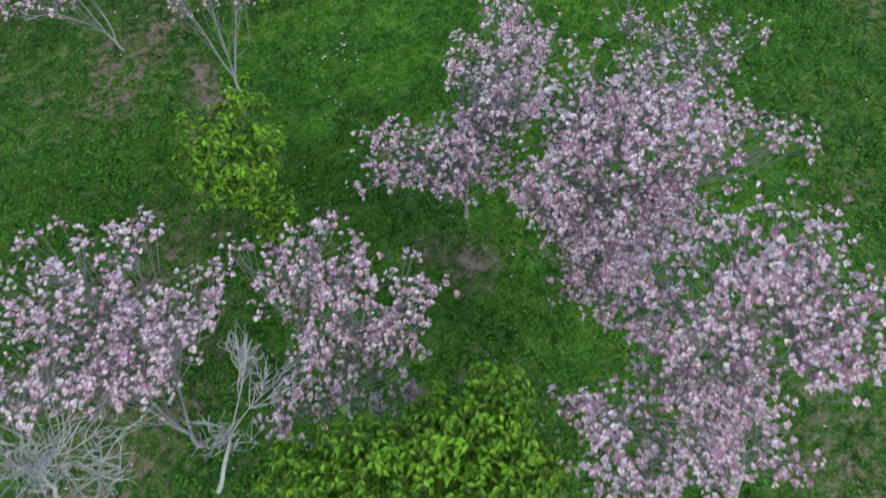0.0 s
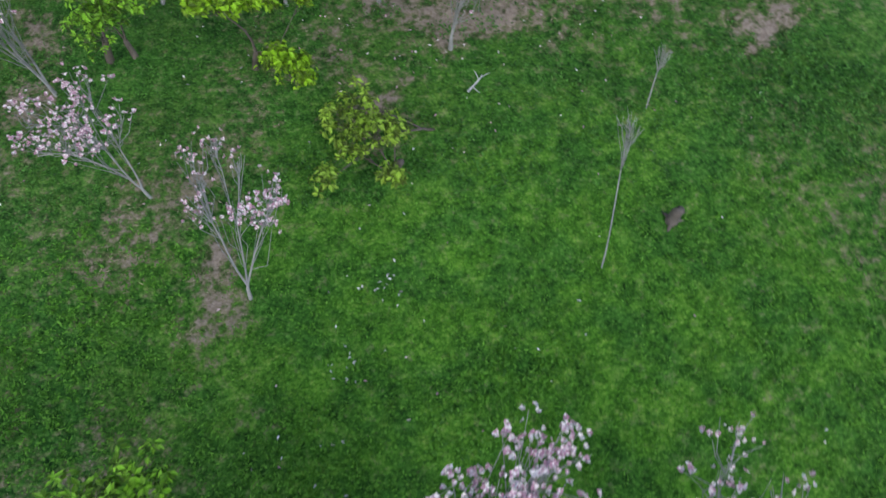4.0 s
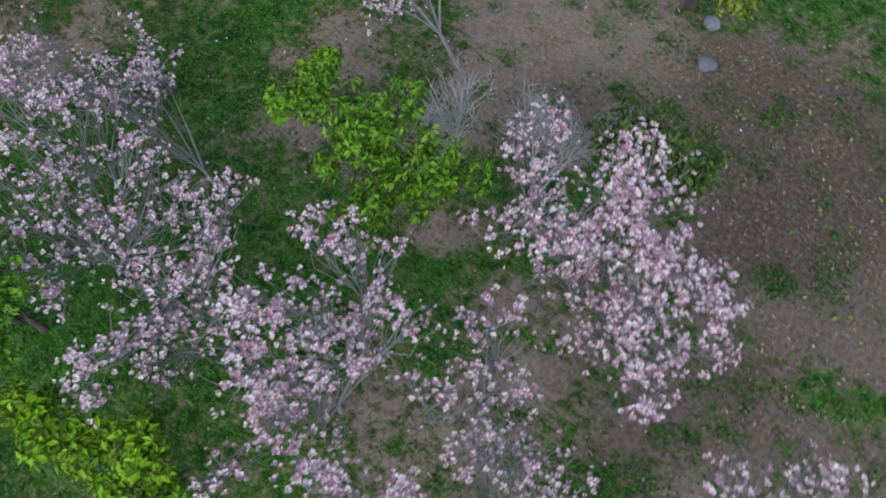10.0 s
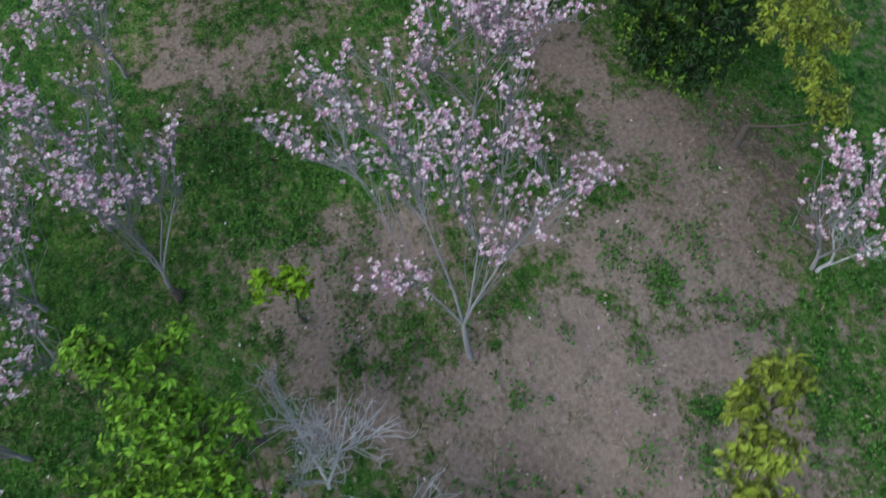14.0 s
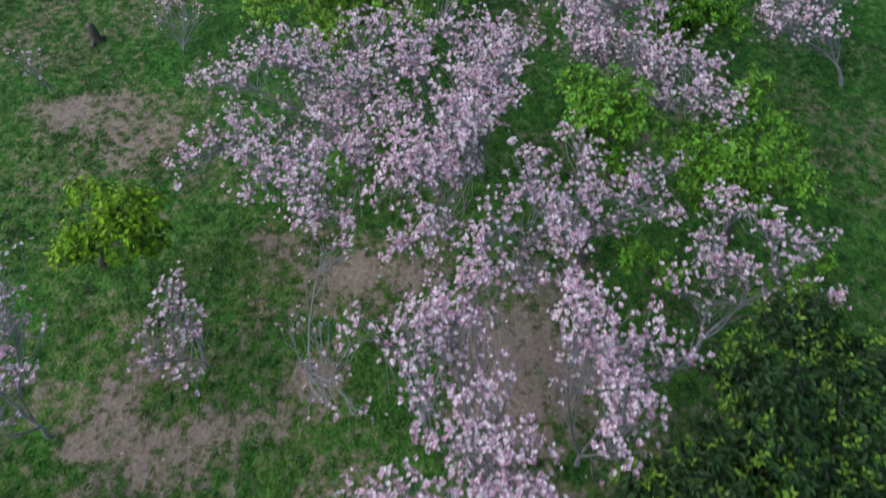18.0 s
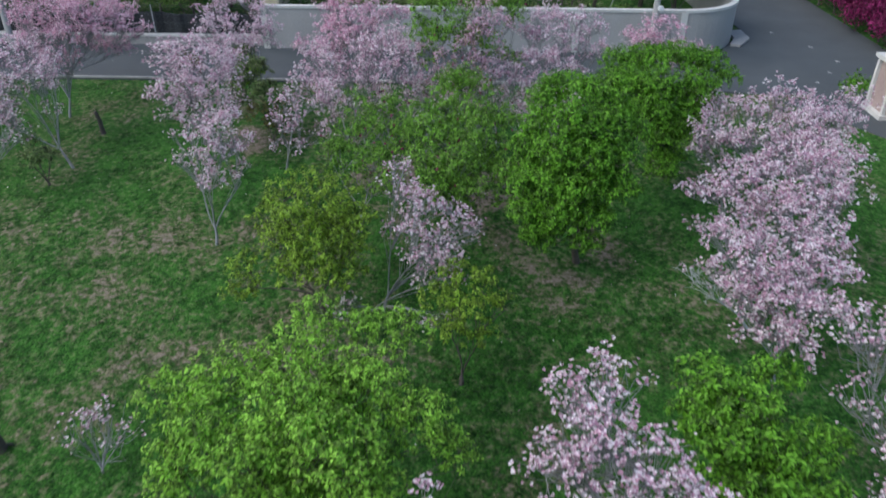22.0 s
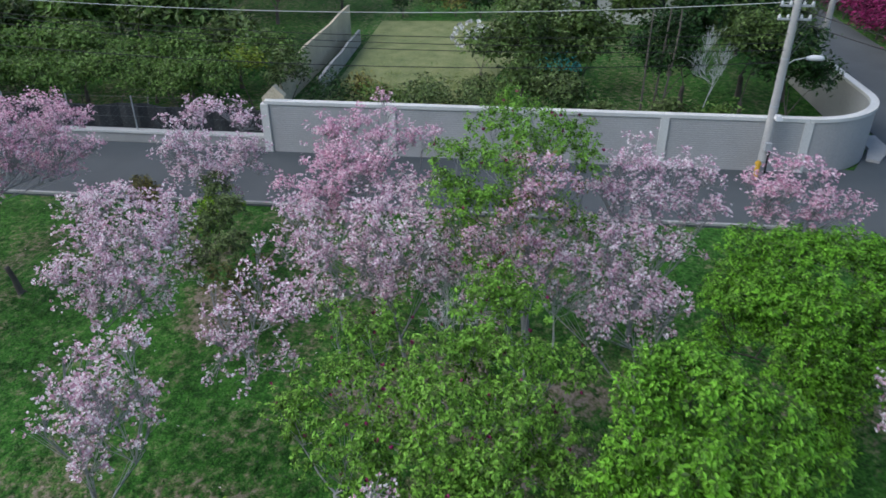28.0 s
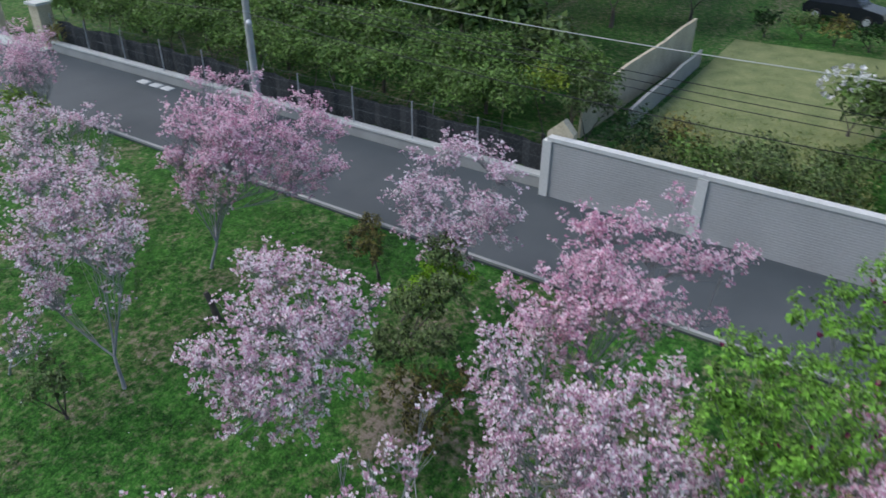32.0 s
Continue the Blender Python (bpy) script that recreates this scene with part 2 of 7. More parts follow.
FLOWERS = [flower(0.15, 6), flower(0.45, 5), flower(0.9, 4)]
FAR_FLOWERS = [flower(0.15, 4), flower(0.4, 4), flower(0.9, 3)]
LEAF_SHAPE = (np.array([(0, 0, 0), (0.24, 0.45, 0.10), (0, 1.0, -0.04), (-0.24, 0.45, 0.10)]), np.array([(0, 1, 2, 3)]))
NARROW = (np.array([(0, 0, 0), (0.07, 0.5, 0.04), (0, 1.0, 0.0), (-0.07, 0.5, 0.04)]), np.array([(0, 1, 2, 3)]))


def bend(p0, p3, lift, wild, k=8):
    """A curved line from p0 to p3 that first climbs by lift and strays by wild."""
    p0, p3 = np.asarray(p0, float), np.asarray(p3, float)
    d = np.linalg.norm(p3 - p0)
    p1 = p0 + (p3 - p0) * 0.3 + np.array([0, 0, lift * d]) + rng.normal(0, wild * d, 3)
    p2 = p0 + (p3 - p0) * 0.7 + np.array([0, 0, lift * d * 0.5]) + rng.normal(0, wild * d, 3)
    t = np.linspace(0, 1, k)[:, None]
    return p0 * (1 - t) ** 3 + 3 * p1 * t * (1 - t) ** 2 + 3 * p2 * t * t * (1 - t) + p3 * t ** 3


def skeleton_of(base, lobes, thick, stool=0.18):
    """Trunk line and one limb line for every lobe of the crown, each limb leaving the wood that is nearest to it; stool: how low the stems part."""
    base = np.array([base[0], base[1], 0.0])
    lobes = np.array(lobes, float)
    mid = lobes[:, :3].mean(0)
    top = lobes[:, 2].max()
    low = (0.06 if top < 2.3 else stool) + 0.08 * min(1.0, float(np.hypot(*(mid - base)[:2])) / 1.5)
    fork = base + (mid - base) * np.array([low, low, 0]) + np.array([0, 0, low * top])
    trunk = bend(base - np.array([0, 0, 0.06]), fork, 0.0, 0.05, 6)
    order = np.argsort(np.linalg.norm(lobes[:, :3] - fork, axis=1))
    wood, limbs = [(fork, thick * 0.8, 0, -1)], [None] * len(lobes)
    # low-forking trees rise on three stems, one for each third of the crown
    heading = np.argsort(np.argsort(np.arctan2(lobes[:, 1] - fork[1], lobes[:, 0] - fork[0])))
    stem_of = heading * (3 if stool < 0.15 else 1) // len(lobes)
    for i in order:
        x, y, z, r = lobes[i]
        goal = np.array([x, y, z - 0.35 * r])
        best, cost = None, 1e9
        for p, w, level, stem in wood:
            if stem not in (-1, stem_of[i]):
                continue
            run = goal - p
            c = np.linalg.norm(run) + 0.5 * level + max(0, 0.2 - run[2]) * 1.2
            if c < cost:
                best, cost = (p, w, level), c
        p, w, level = best
        d = np.linalg.norm(goal - p)
        line = bend(p, goal, 0.10, 0.06, 6)
        w0 = min(w * 0.85, 0.010 + 0.011 * d)
        radii = np.linspace(w0, 0.006, 6)
        limbs[i] = (line, radii)
        for k in (2, 3, 4):
            wood.append((line[k], radii[k], level + 1, stem_of[i]))
    return base, trunk, limbs, lobes


def inside(n, lobe, flat=0.75, shell=0.5):
    """n points in a lobe, more of them near its skin."""
    d = rng.normal(size=(n, 3))
    d /= np.linalg.norm(d, axis=1, keepdims=True) + 1e-9
    d[:, 2] = np.where(d[:, 2] < -0.3, -d[:, 2], d[:, 2])
    rad = rng.random(n) ** (1 - shell)
    return lobe[:3] + d * rad[:, None] * lobe[3] * np.array([1, 1, flat])


def twigs_of(geo, line, tips, r0=0.0075, far=False):
    """Thin wood from the outer part of a limb to every tip."""
    for p in tips:
        start = line[rng.integers(1, len(line))]
        reach = np.linalg.norm(p - start)
        mid = start * 0.5 + p * 0.5 + np.array([0, 0, -0.16]) * reach + rng.normal(0, 0.09, 3) * reach
        if far:
            geo.tube([start, p], [r0, r0 * 0.5], 3)
        else:
            geo.tube([start, mid, p], [r0, r0 * 0.8, r0 * 0.5], 3)


def closed_crown(lobes, deep):
    """The lobes and, between neighbours, the smaller ones that join them; deep: lower ones that carry the crown down."""
    lobes = np.array(lobes, float)
    more = []
    for i, a in enumerate(lobes):
        d = np.linalg.norm(lobes[:, :3] - a[:3], axis=1)
        for j in np.argsort(d)[1:3]:
            b = lobes[j]
            if i < j and (a[3] + b[3]) * 0.7 < d[j] < (a[3] + b[3]) * 2.6:
                m = (a + b) / 2
                more.append((m[0] + rng.normal(0, 0.08), m[1] + rng.normal(0, 0.08), m[2] - 0.08 + rng.normal(0, 0.12), min(a[3], b[3]) * 0.85))
        if a[2] > 1.7:
            c = lobes[:, :2].mean(0)
            f, s = (rng.uniform(0.62, 0.82), 0.2) if deep else (rng.uniform(0.66, 0.84), 0.5)
            more.append((a[0] + (c[0] - a[0]) * s + rng.normal(0, 0.15), a[1] + (c[1] - a[1]) * s + rng.normal(0, 0.15), a[2] * f, a[3] * 0.95))
    return np.concatenate([lobes, np.array(more).reshape(-1, 4)]), len(lobes)


def flowering_tree(base, dens, lobes, petals=None, name="magnolia_tree", young=0):
    full = "in full" if dens > 0.85 else ("in loose" if dens > 0.45 else "in sparse")
    petals = petals or (BLOSSOM_PINK if base[0] < -37.5 else BLOSSOM)
    tone = "rose pink" if petals is BLOSSOM_PINK else "pale pink"
    top = max(l[2] for l in lobes)
    size = "small young" if top < 2.3 else ("tall" if top > 4 else "spreading")
    thick = 0.017 + 0.0065 * top
    far = base[0] < -23
    shapes = FAR_FLOWERS if far else FLOWERS
    crown, outer = closed_crown(lobes, far)
    b, trunk, limbs, lobes = skeleton_of(base, crown, thick, 0.09)
    ob = thing(name, b, f"{size} magnolia tree {full} {tone} blossom on grass", "tree", "magnolia trees of the orchard")
    part("trunk", Geo().tube(trunk, np.linspace(thick * 1.25, thick * 0.8, 6), 8), BARK, ob, b, smooth=True)
    for i, ((line, radii), lobe) in enumerate(zip(limbs, lobes)):
        g = Geo().tube(line, radii, 5)
        lobe = lobe * np.array([1, 1, 1, 1.28])
        full = 1.0 if i < outer else (0.7 if far else 0.45)
        n = max(6, int(full * (1.5 if base[0] < -37.5 else 1.2 if far else 1.0) * dens * 118 * math.pi * lobe[3] ** 2 * rng.uniform(0.8, 1.2)))
        tips = inside(max(9, (n // 7 if far else int(n / full) // 4)), lobe, 0.85)
        twigs_of(g, line, tips, far=far)
        limb = part("limb", g, BARK, ob, b, smooth=True)
        pick = tips[rng.integers(0, len(tips), n)]
        pos = pick + rng.normal(0, 0.055, (n, 3))
        up = np.array([0, 0, 0.8]) + (pos - lobe[:3]) / lobe[3] * 0.5 + rng.normal(0, 0.33, (n, 3))
        rot, size_f = turns(up, rng.random(n) * 6.28), rng.uniform(0.060, 0.108, n) * (1.14 if far else 1.0)
        bl = Geo()
        which = rng.choice(3, n, p=(0.38, 0.42, 0.20))
        for k in range(3):
            s = which == k
            bl.copies(*shapes[k], pos[s], rot[s], size_f[s])
        part("blossom", bl, petals, limb, b)
        if young:
            lv = Geo()
            m = int(young * n)
            pos = tips[rng.integers(0, len(tips), m)] + rng.normal(0, 0.08, (m, 3))
            lv.copies(*LEAF_SHAPE, pos, turns(rng.normal(0, 1, (m, 3)) + (0, 0, 0.8), rng.random(m) * 6.28), rng.uniform(0.05, 0.09, m))
            part("young_leaves", lv, LEAF["red"], limb, b)
    return ob


def bare_tree(base, dens, lobes):
    b, trunk, limbs, lobes = skeleton_of(base, lobes, 0.022 + 0.010 * max(l[2] for l in lobes))
    ob = thing("bare_tree", b, "leafless tree of thin pale grey branches on grass", "tree", "bare trees of the orchard")
    part("trunk", Geo().tube(trunk, np.linspace(0.042, 0.028, 6) * (1 if len(lobes) > 1 else 0.4), 7), BARK_PALE, ob, b, smooth=True)
    for (line, radii), lobe in zip(limbs, lobes):
        g = Geo().tube(line, radii * (1 if len(lobes) > 1 else 0.5), 6)
        lobe = lobe * np.array([1, 1, 1, 1.2])
        tips = inside(int(dens * 24 * lobe[3] + 4), lobe, 0.8, 0.4)
        for p in tips:
            start = line[rng.integers(2, len(line))]
            path = bend(start, p, 0.12, 0.16, 5)
            g.tube(path, np.linspace(0.0075, 0.0035, 5), 4)
            for q in inside(3, np.array([*p, lobe[3] * 0.45]), 0.8, 0.5):
                side = bend(path[rng.integers(1, 5)], q, 0.1, 0.2, 4)
                g.tube(side, np.linspace(0.006, 0.003, 4), 3)
        part("limb", g, BARK_PALE, ob, b, smooth=True)
    return ob


def sapling(base, dens, lobes):
    """A thin planted stem with a few bare twigs at its top."""
    b = np.array([base[0], base[1], 0.0])
    x, y, z, r = lobes[0]
    ob = thing("sapling", b, "thin bare young sapling standing in open grass", "tree", "saplings in the grass")
    line = bend(b - (0, 0, 0.05), (x, y, z), 0.0, 0.02, 8)
    stem = part("stem", Geo().tube(line, np.linspace(0.013, 0.007, 8), 6), BARK, ob, b, smooth=True)
    g = Geo()
    for p in inside(26, np.array([x, y, z + 0.1, r]), 1.0, 0.4):
        g.tube(bend(line[rng.integers(5, 8)], p, 0.15, 0.12, 4), np.linspace(0.006, 0.003, 4), 3)
    part("twigs", g, BARK, stem, b, kind="stuff")
    return ob


def leaf_cloud(lobe, n_tufts, per, size, spread=0.10, shape=LEAF_SHAPE, flat=0.85, shell=0.62):
    """Tufts of leaves on and in a lobe, so that light and gaps break it up."""
    c = inside(n_tufts, lobe, flat, shell)
    out = (c - lobe[:3]) / lobe[3]
    pos = np.repeat(c, per, 0) + rng.normal(0, spread, (n_tufts * per, 3))
    up = np.repeat(out, per, 0) * 0.6 + np.array([0, 0, 0.7]) + rng.normal(0, 0.55, (len(pos), 3))
    return Geo().copies(*shape, pos, turns(up, rng.random(len(pos)) * 6.28), size * rng.uniform(0.7, 1.3, len(pos)))


def leaf_sprays(lobe, n, per, size, droop=0.35, flat=0.85, shell=0.62):
    """Sprays at the twig ends of a lobe: leaves that point outwards round each twig and hang a little."""
    c = inside(n, lobe, flat, shell)
    axis = (c - lobe[:3]) / lobe[3] * 0.7 + np.array([0, 0, 0.75]) + rng.normal(0, 0.25, (n, 3))
    frame_of = np.repeat(turns(axis, rng.random(n) * 6.28), per, 0)
    a = np.tile(np.arange(per) * 2.4, n) + rng.normal(0, 0.35, n * per)
    d = droop + rng.normal(0, 0.30, n * per)
    zero = np.zeros(n * per)
    along = np.stack([np.cos(a) * np.cos(d), np.sin(a) * np.cos(d), -np.sin(d)], -1)
    side = np.stack([np.sin(a), -np.cos(a), zero], -1)
    rot = frame_of @ np.stack([side, along, np.cross(side, along)], -1)
    step = np.tile(np.arange(per) / per - 0.5, n)[:, None]
    pos = np.repeat(c, per, 0) - frame_of[:, :, 2] * step * size * 1.3 + rot[:, :, 1] * size * 0.12
    big = np.repeat(rng.uniform(0.75, 1.25, n), per) * rng.uniform(0.8, 1.2, n * per)
    return Geo().copies(*LEAF_SHAPE, pos, rot, size * big)


def leafy_tree(base, dens, lobes, tone, words, name="leafy_tree", category="tree", size=0.074, group="", bark=None):
    top = max(l[2] for l in lobes)
    thick = 0.028 + 0.016 * top
    far = base[0] < -23
    if top > 2.3 and tone != "yellow":
        lobes = closed_crown(lobes, far)[0]
    b, trunk, limbs, lobes = skeleton_of(base, lobes, thick)
    ob = thing(name, b, words, category, group)
    bark = bark or BARK_DARK
    part("trunk", Geo().tube(trunk, np.linspace(thick, thick * 0.7, 6), 7), bark, ob, b, smooth=True)
    for (line, radii), lobe in zip(limbs, lobes):
        lobe = lobe.copy()
        lobe[3] *= 1.12
        g = Geo().tube(line, radii, 5)
        area = math.pi * lobe[3] ** 2
        tufts = max(5, int(dens * area * (24 if far else 22)))
        twigs_of(g, line, inside(min(10, 3 + tufts // 5), lobe), 0.007, far)
        limb = part("limb", g, bark, ob, b, smooth=True)
        part("foliage", leaf_sprays(lobe, int(tufts * (3.9 if far else 3.2)), 10, size * (1.12 if far else 1.28)), LEAF[tone], limb, b)
    return ob


def mag(base, dens, lobes):
    return flowering_tree(base, dens, lobes)


def mag_pale(base, dens, lobes):
    return flowering_tree(base, dens, lobes, BLOSSOM)


def mag_brown(base, dens, lobes):
    return flowering_tree(base, dens, lobes, BLOSSOM_PINK, young=0.5)


def bare(base, dens, lobes):
    return bare_tree(base, dens, lobes)


ORCHARD = "leafy trees of the orchard"


def leafy(base, dens, lobes):
    return leafy_tree(base, dens, lobes, "green", "bushy tree with fresh bright green leaves on grass", group=ORCHARD)


def leafy_lime(base, dens, lobes):
    return leafy_tree(base, dens, lobes, "lime", "thin tree with sparse lime green new leaves", group=ORCHARD)


def leafy_yellow(base, dens, lobes):
    return leafy_tree(base, dens, lobes, "yellow", "tree with yellowish green leaves over bare soil", size=0.066, group=ORCHARD)


def leafy_dark(base, dens, lobes):
    ob = leafy_tree(base, dens, lobes, "dark", "dense dark green evergreen tree with lighter shoots", size=0.088, group=ORCHARD)
    b = np.array([base[0], base[1], 0.0])
    g = Geo()
    for l in lobes:
        shoots = leaf_sprays(np.array(l) * np.array([1, 1, 1, 1.2]), int(46 * l[3] / 0.4), 5, 0.075, -0.3, 0.8, 0.93)
        g.add(np.concatenate(shoots.v), np.concatenate(shoots.q))
    part("new_growth", g, LEAF["shoot"], ob, b, "yellowish green young shoots", kind="stuff")
    return ob


def leafy_soft(base, dens, lobes):
    return leafy_tree(base, dens, lobes, "soft", "broad tree with fine light green leaves on grass", size=0.056, group=ORCHARD)


def leafy_olive(base, dens, lobes):
    return leafy_tree(base, dens, lobes, "olive", "low spreading tree with olive green leaves", group=ORCHARD)


def leafy_green2(base, dens, lobes):
    ob = leafy_tree(base, dens, lobes, "mid", "loose tree with mid green leaves and few magenta buds", group=ORCHARD, bark=BARK)
    b = np.array([base[0], base[1], 0.0])
    g = Geo()
    for l in lobes:
        c = inside(2, np.array(l) * np.array([1, 1, 1, 1.15]), 0.85, 0.9)
        g.copies(*FLOWERS[2], c, turns(np.array([0, 0, 1.0]) + rng.normal(0, 0.4, (2, 3)), rng.random(2) * 6.28), rng.uniform(0.09, 0.13, 2))
    part("buds", g, LEAF["magenta"], ob, b, "magenta flower buds", kind="stuff")
    return ob


def shrub(base, dens, lobes, tone, words):
    return leafy_tree(base, dens, lobes, tone, words, "shrub", "shrub", 0.09, "shrubs of the orchard")


def shrub_red(base, dens, lobes):
    return shrub(base, dens, lobes, "olive", "thin low shrub with yellowish olive leaves in grass")


def shrub_lime(base, dens, lobes):
    return shrub(base, dens, lobes, "gold", "small lime green shrub standing in grass")


def shrub_yellow(base, dens, lobes):
    return shrub(base, dens, lobes, "gold", "bright yellow green shrub below a magnolia")


def shrub_dark(base, dens, lobes):
    return shrub(base, dens, lobes, "pine", "dark green rounded shrub below a magnolia")


def shrub_brown(base, dens, lobes):
    return shrub(base, dens, lobes, "umber", "brownish olive shrub with dry shoots below magnolias")


def shrub_olive(base, dens, lobes):
    return shrub(base, dens, lobes, "sage", "olive green shrub between magnolias")


# ---- the ground ----
WORN_START = [(-9.4, 8.7, 0.64, 0.5), (-7.9, 7.8, 0.64, 0.5), (-5.0, 2.5, 0.56, 0.6), (-8.4, 9.7, 0.89, 0.4), (-7.7, 7.8, 0.62, 0.6), (-9.1, 8.8, 0.64, 0.6), (-8.2, 7.5, 0.52, 0.5), (-5.3, 10.8, 0.59, 0.5), (-3.8, 12.3, 0.42, 0.9), (-2.8, 12.6, 0.42, 0.7), (-5.3, 12.2, 0.52, 0.6), (2.1, 12.1, 0.63, 1.0), (-11.3, 13.1, 0.63, 0.6), (-5.2, 12.8, 0.53, 0.6), (-11.3, 11.5, 0.58, 0.7), (-9.5, 8.8, 0.59, 0.6), (-8.6, 9.9, 0.44, 0.4), (-3.8, 12.5, 0.49, 0.8), (-5.4, 11.9, 0.40, 0.6), (-4.9, 11.3, 0.31, 0.7), (-5.0, 13.6, 0.95, 0.7), (-1.8, 13.8, 0.37, 0.6), (-1.7, 12.1, 0.39, 0.5), (1.0, 13.1, 0.60, 0.7)]
WORN_EAST = [(-5.9, 12.8, 0.47, 0.5), (-1.0, 15.8, 0.68, 0.6), (-7.7, 17.6, 0.61, 0.9), (-3.5, 13.0, 0.48, 0.6), (-2.9, 14.0, 0.91, 0.9), (-2.5, 15.5, 0.96, 0.9), (-4.7, 16.9, 0.57, 0.8), (-4.8, 11.4, 0.27, 1.0), (-5.4, 12.1, 0.48, 0.5), (-0.4, 19.0, 1.06, 1.1), (0.2, 21.3, 1.13, 1.3), (-1.3, 21.3, 1.05, 1.3), (0.9, 19.8, 0.97, 1.2), (0.8, 17.5, 0.54, 0.8), (-0.6, 15.5, 0.51, 0.8), (-9.3, 10.7, 0.48, 0.5), (-7.9, 17.2, 0.61, 0.9), (-6.9, 17.5, 0.51, 0.9), (-8.6, 18.8, 0.54, 0.8), (-5.9, 17.2, 0.73, 0.8), (-12.4, 16.6, 0.59, 0.7), (-12.1, 17.4, 0.39, 0.7), (-5.5, 18.6, 0.82, 0.9), (-5.3, 19.8, 0.66, 1.0)]
WORN_BARE_SOIL = [(-6.0, 21.0, 0.69, 0.9), (-5.1, 21.5, 0.93, 1.1), (-4.4, 20.6, 1.05, 1.1), (-3.8, 21.5, 0.89, 1.1), (-4.0, 19.4, 0.71, 0.9), (-2.8, 20.8, 1.00, 1.1), (-3.3, 19.1, 0.69, 0.9), (-6.8, 23.0, 0.82, 0.9), (-5.9, 23.8, 0.80, 0.8), (-9.6, 22.9, 0.59, 1.0), (-7.3, 23.8, 0.75, 0.7), (-7.4, 25.0, 1.05, 0.7), (-8.0, 14.2, 0.42, 0.7), (-7.2, 14.3, 0.49, 0.7), (-12.7, 16.5, 0.48, 0.9), (-12.4, 17.3, 0.38, 0.8), (-13.5, 16.8, 0.39, 0.6), (-12.7, 18.8, 0.38, 0.6), (-15.4, 20.4, 0.64, 0.8), (-16.4, 18.7, 0.44, 0.6), (-10.7, 22.9, 0.54, 1.0), (-9.7, 22.3, 0.43, 1.0), (-9.1, 23.5, 0.76, 1.0), (-8.4, 24.1, 0.65, 1.0)]
WORN_MIDDLE = [(-13.5, 22.3, 1.10, 0.8), (-7.9, 19.1, 0.70, 0.9), (-8.0, 17.7, 0.47, 0.8), (-8.9, 16.8, 0.32, 0.6), (-13.7, 19.1, 0.47, 0.8), (-12.7, 18.4, 0.44, 0.8), (-12.7, 16.5, 0.53, 0.8), (-12.5, 17.4, 0.35, 0.7), (-19.3, 15.7, 0.70, 0.8), (-19.9, 14.0, 0.72, 0.8), (-15.8, 19.3, 0.72, 0.7), (-15.9, 20.3, 0.51, 0.7), (-15.5, 23.0, 0.81, 0.6), (-13.8, 23.2, 0.75, 0.8), (-10.8, 23.1, 0.48, 1.0), (-20.0, 14.1, 0.69, 0.3), (-19.5, 13.7, 0.45, 0.3), (-19.2, 15.5, 0.56, 0.3), (-18.6, 13.3, 0.65, 0.3), (-15.7, 17.2, 0.55, 0.2), (-15.0, 15.6, 0.36, 0.3), (-15.0, 20.6, 0.53, 0.3), (-14.6, 25.1, 0.77, 0.2), (-23.3, 23.5, 0.79, 0.2)]
WORN_WEST = [(-20.1, 14.3, 0.59, 0.3), (-21.5, 16.5, 0.43, 0.3), (-20.6, 16.1, 0.41, 0.3), (-28.1, 16.7, 0.52, 0.3), (-30.0, 22.9, 0.79, 0.3), (-27.3, 24.5, 0.70, 0.3), (-23.6, 22.7, 0.42, 0.3), (-28.0, 16.7, 0.51, 0.3), (-30.1, 22.9, 0.85, 0.2), (-26.6, 25.1, 0.47, 0.3), (-28.0, 24.9, 0.76, 0.2), (-24.9, 23.2, 0.53, 0.2), (-31.3, 12.6, 0.91, 0.1), (-24.5, 14.9, 0.63, 0.2), (-31.5, 16.9, 0.42, 0.2), (-36.9, 7.9, 0.55, 0.2), (-33.3, 12.0, 0.42, 0.3), (-33.6, 12.8, 0.51, 0.3), (-35.7, 9.0, 0.38, 0.2), (-39.4, 7.9, 0.91, 0.2), (0.5, 18.1, 0.92, 0.9), (1.2, 18.1, 0.83, 0.8), (0.9, 18.5, 0.84, 0.8)]
LATTICE = rng.random((64, 64))


def drift(x, y, size):
    """Smooth noise between 0 and 1 over the plan."""
    x, y = np.asarray(x) / size + 500, np.asarray(y) / size + 500
    i, j = np.floor(x).astype(int), np.floor(y).astype(int)
    u, v = x - i, y - j
    u, v = u * u * (3 - 2 * u), v * v * (3 - 2 * v)
    n = lambda a, b: LATTICE[a % 64, b % 64]
    return (n(i, j) * (1 - u) + n(i + 1, j) * u) * (1 - v) + (n(i, j + 1) * (1 - u) + n(i + 1, j + 1) * u) * v


# wide stretches of trodden soil: x, y, half width, half depth, strength
SOIL = [(-4.2, 21.4, 4.6, 2.7, 1.0), (0.6, 19.2, 2.9, 4.2, 1.0), (-8.2, 23.6, 2.6, 1.7, 1.0), (-0.2, 14.6, 1.7, 1.8, 0.75), (-3.4, 13.5, 2.0, 1.1, 0.8), (-7.6, 18.0, 1.5, 1.1, 0.85), (-13.6, 22.8, 2.4, 1.2, 0.85), (-29.2, 24.6, 2.4, 1.7, 0.5), (-33.5, 21.5, 3.2, 3.6, 0.55), (-12.9, 17.2, 1.9, 1.2, 0.7), (-19.6, 15.0, 1.6, 1.4, 0.55), (-36.8, 15.2, 1.5, 1.3, 0.55), (-6.9, 3.4, 1.0, 1.2, 0.5)]


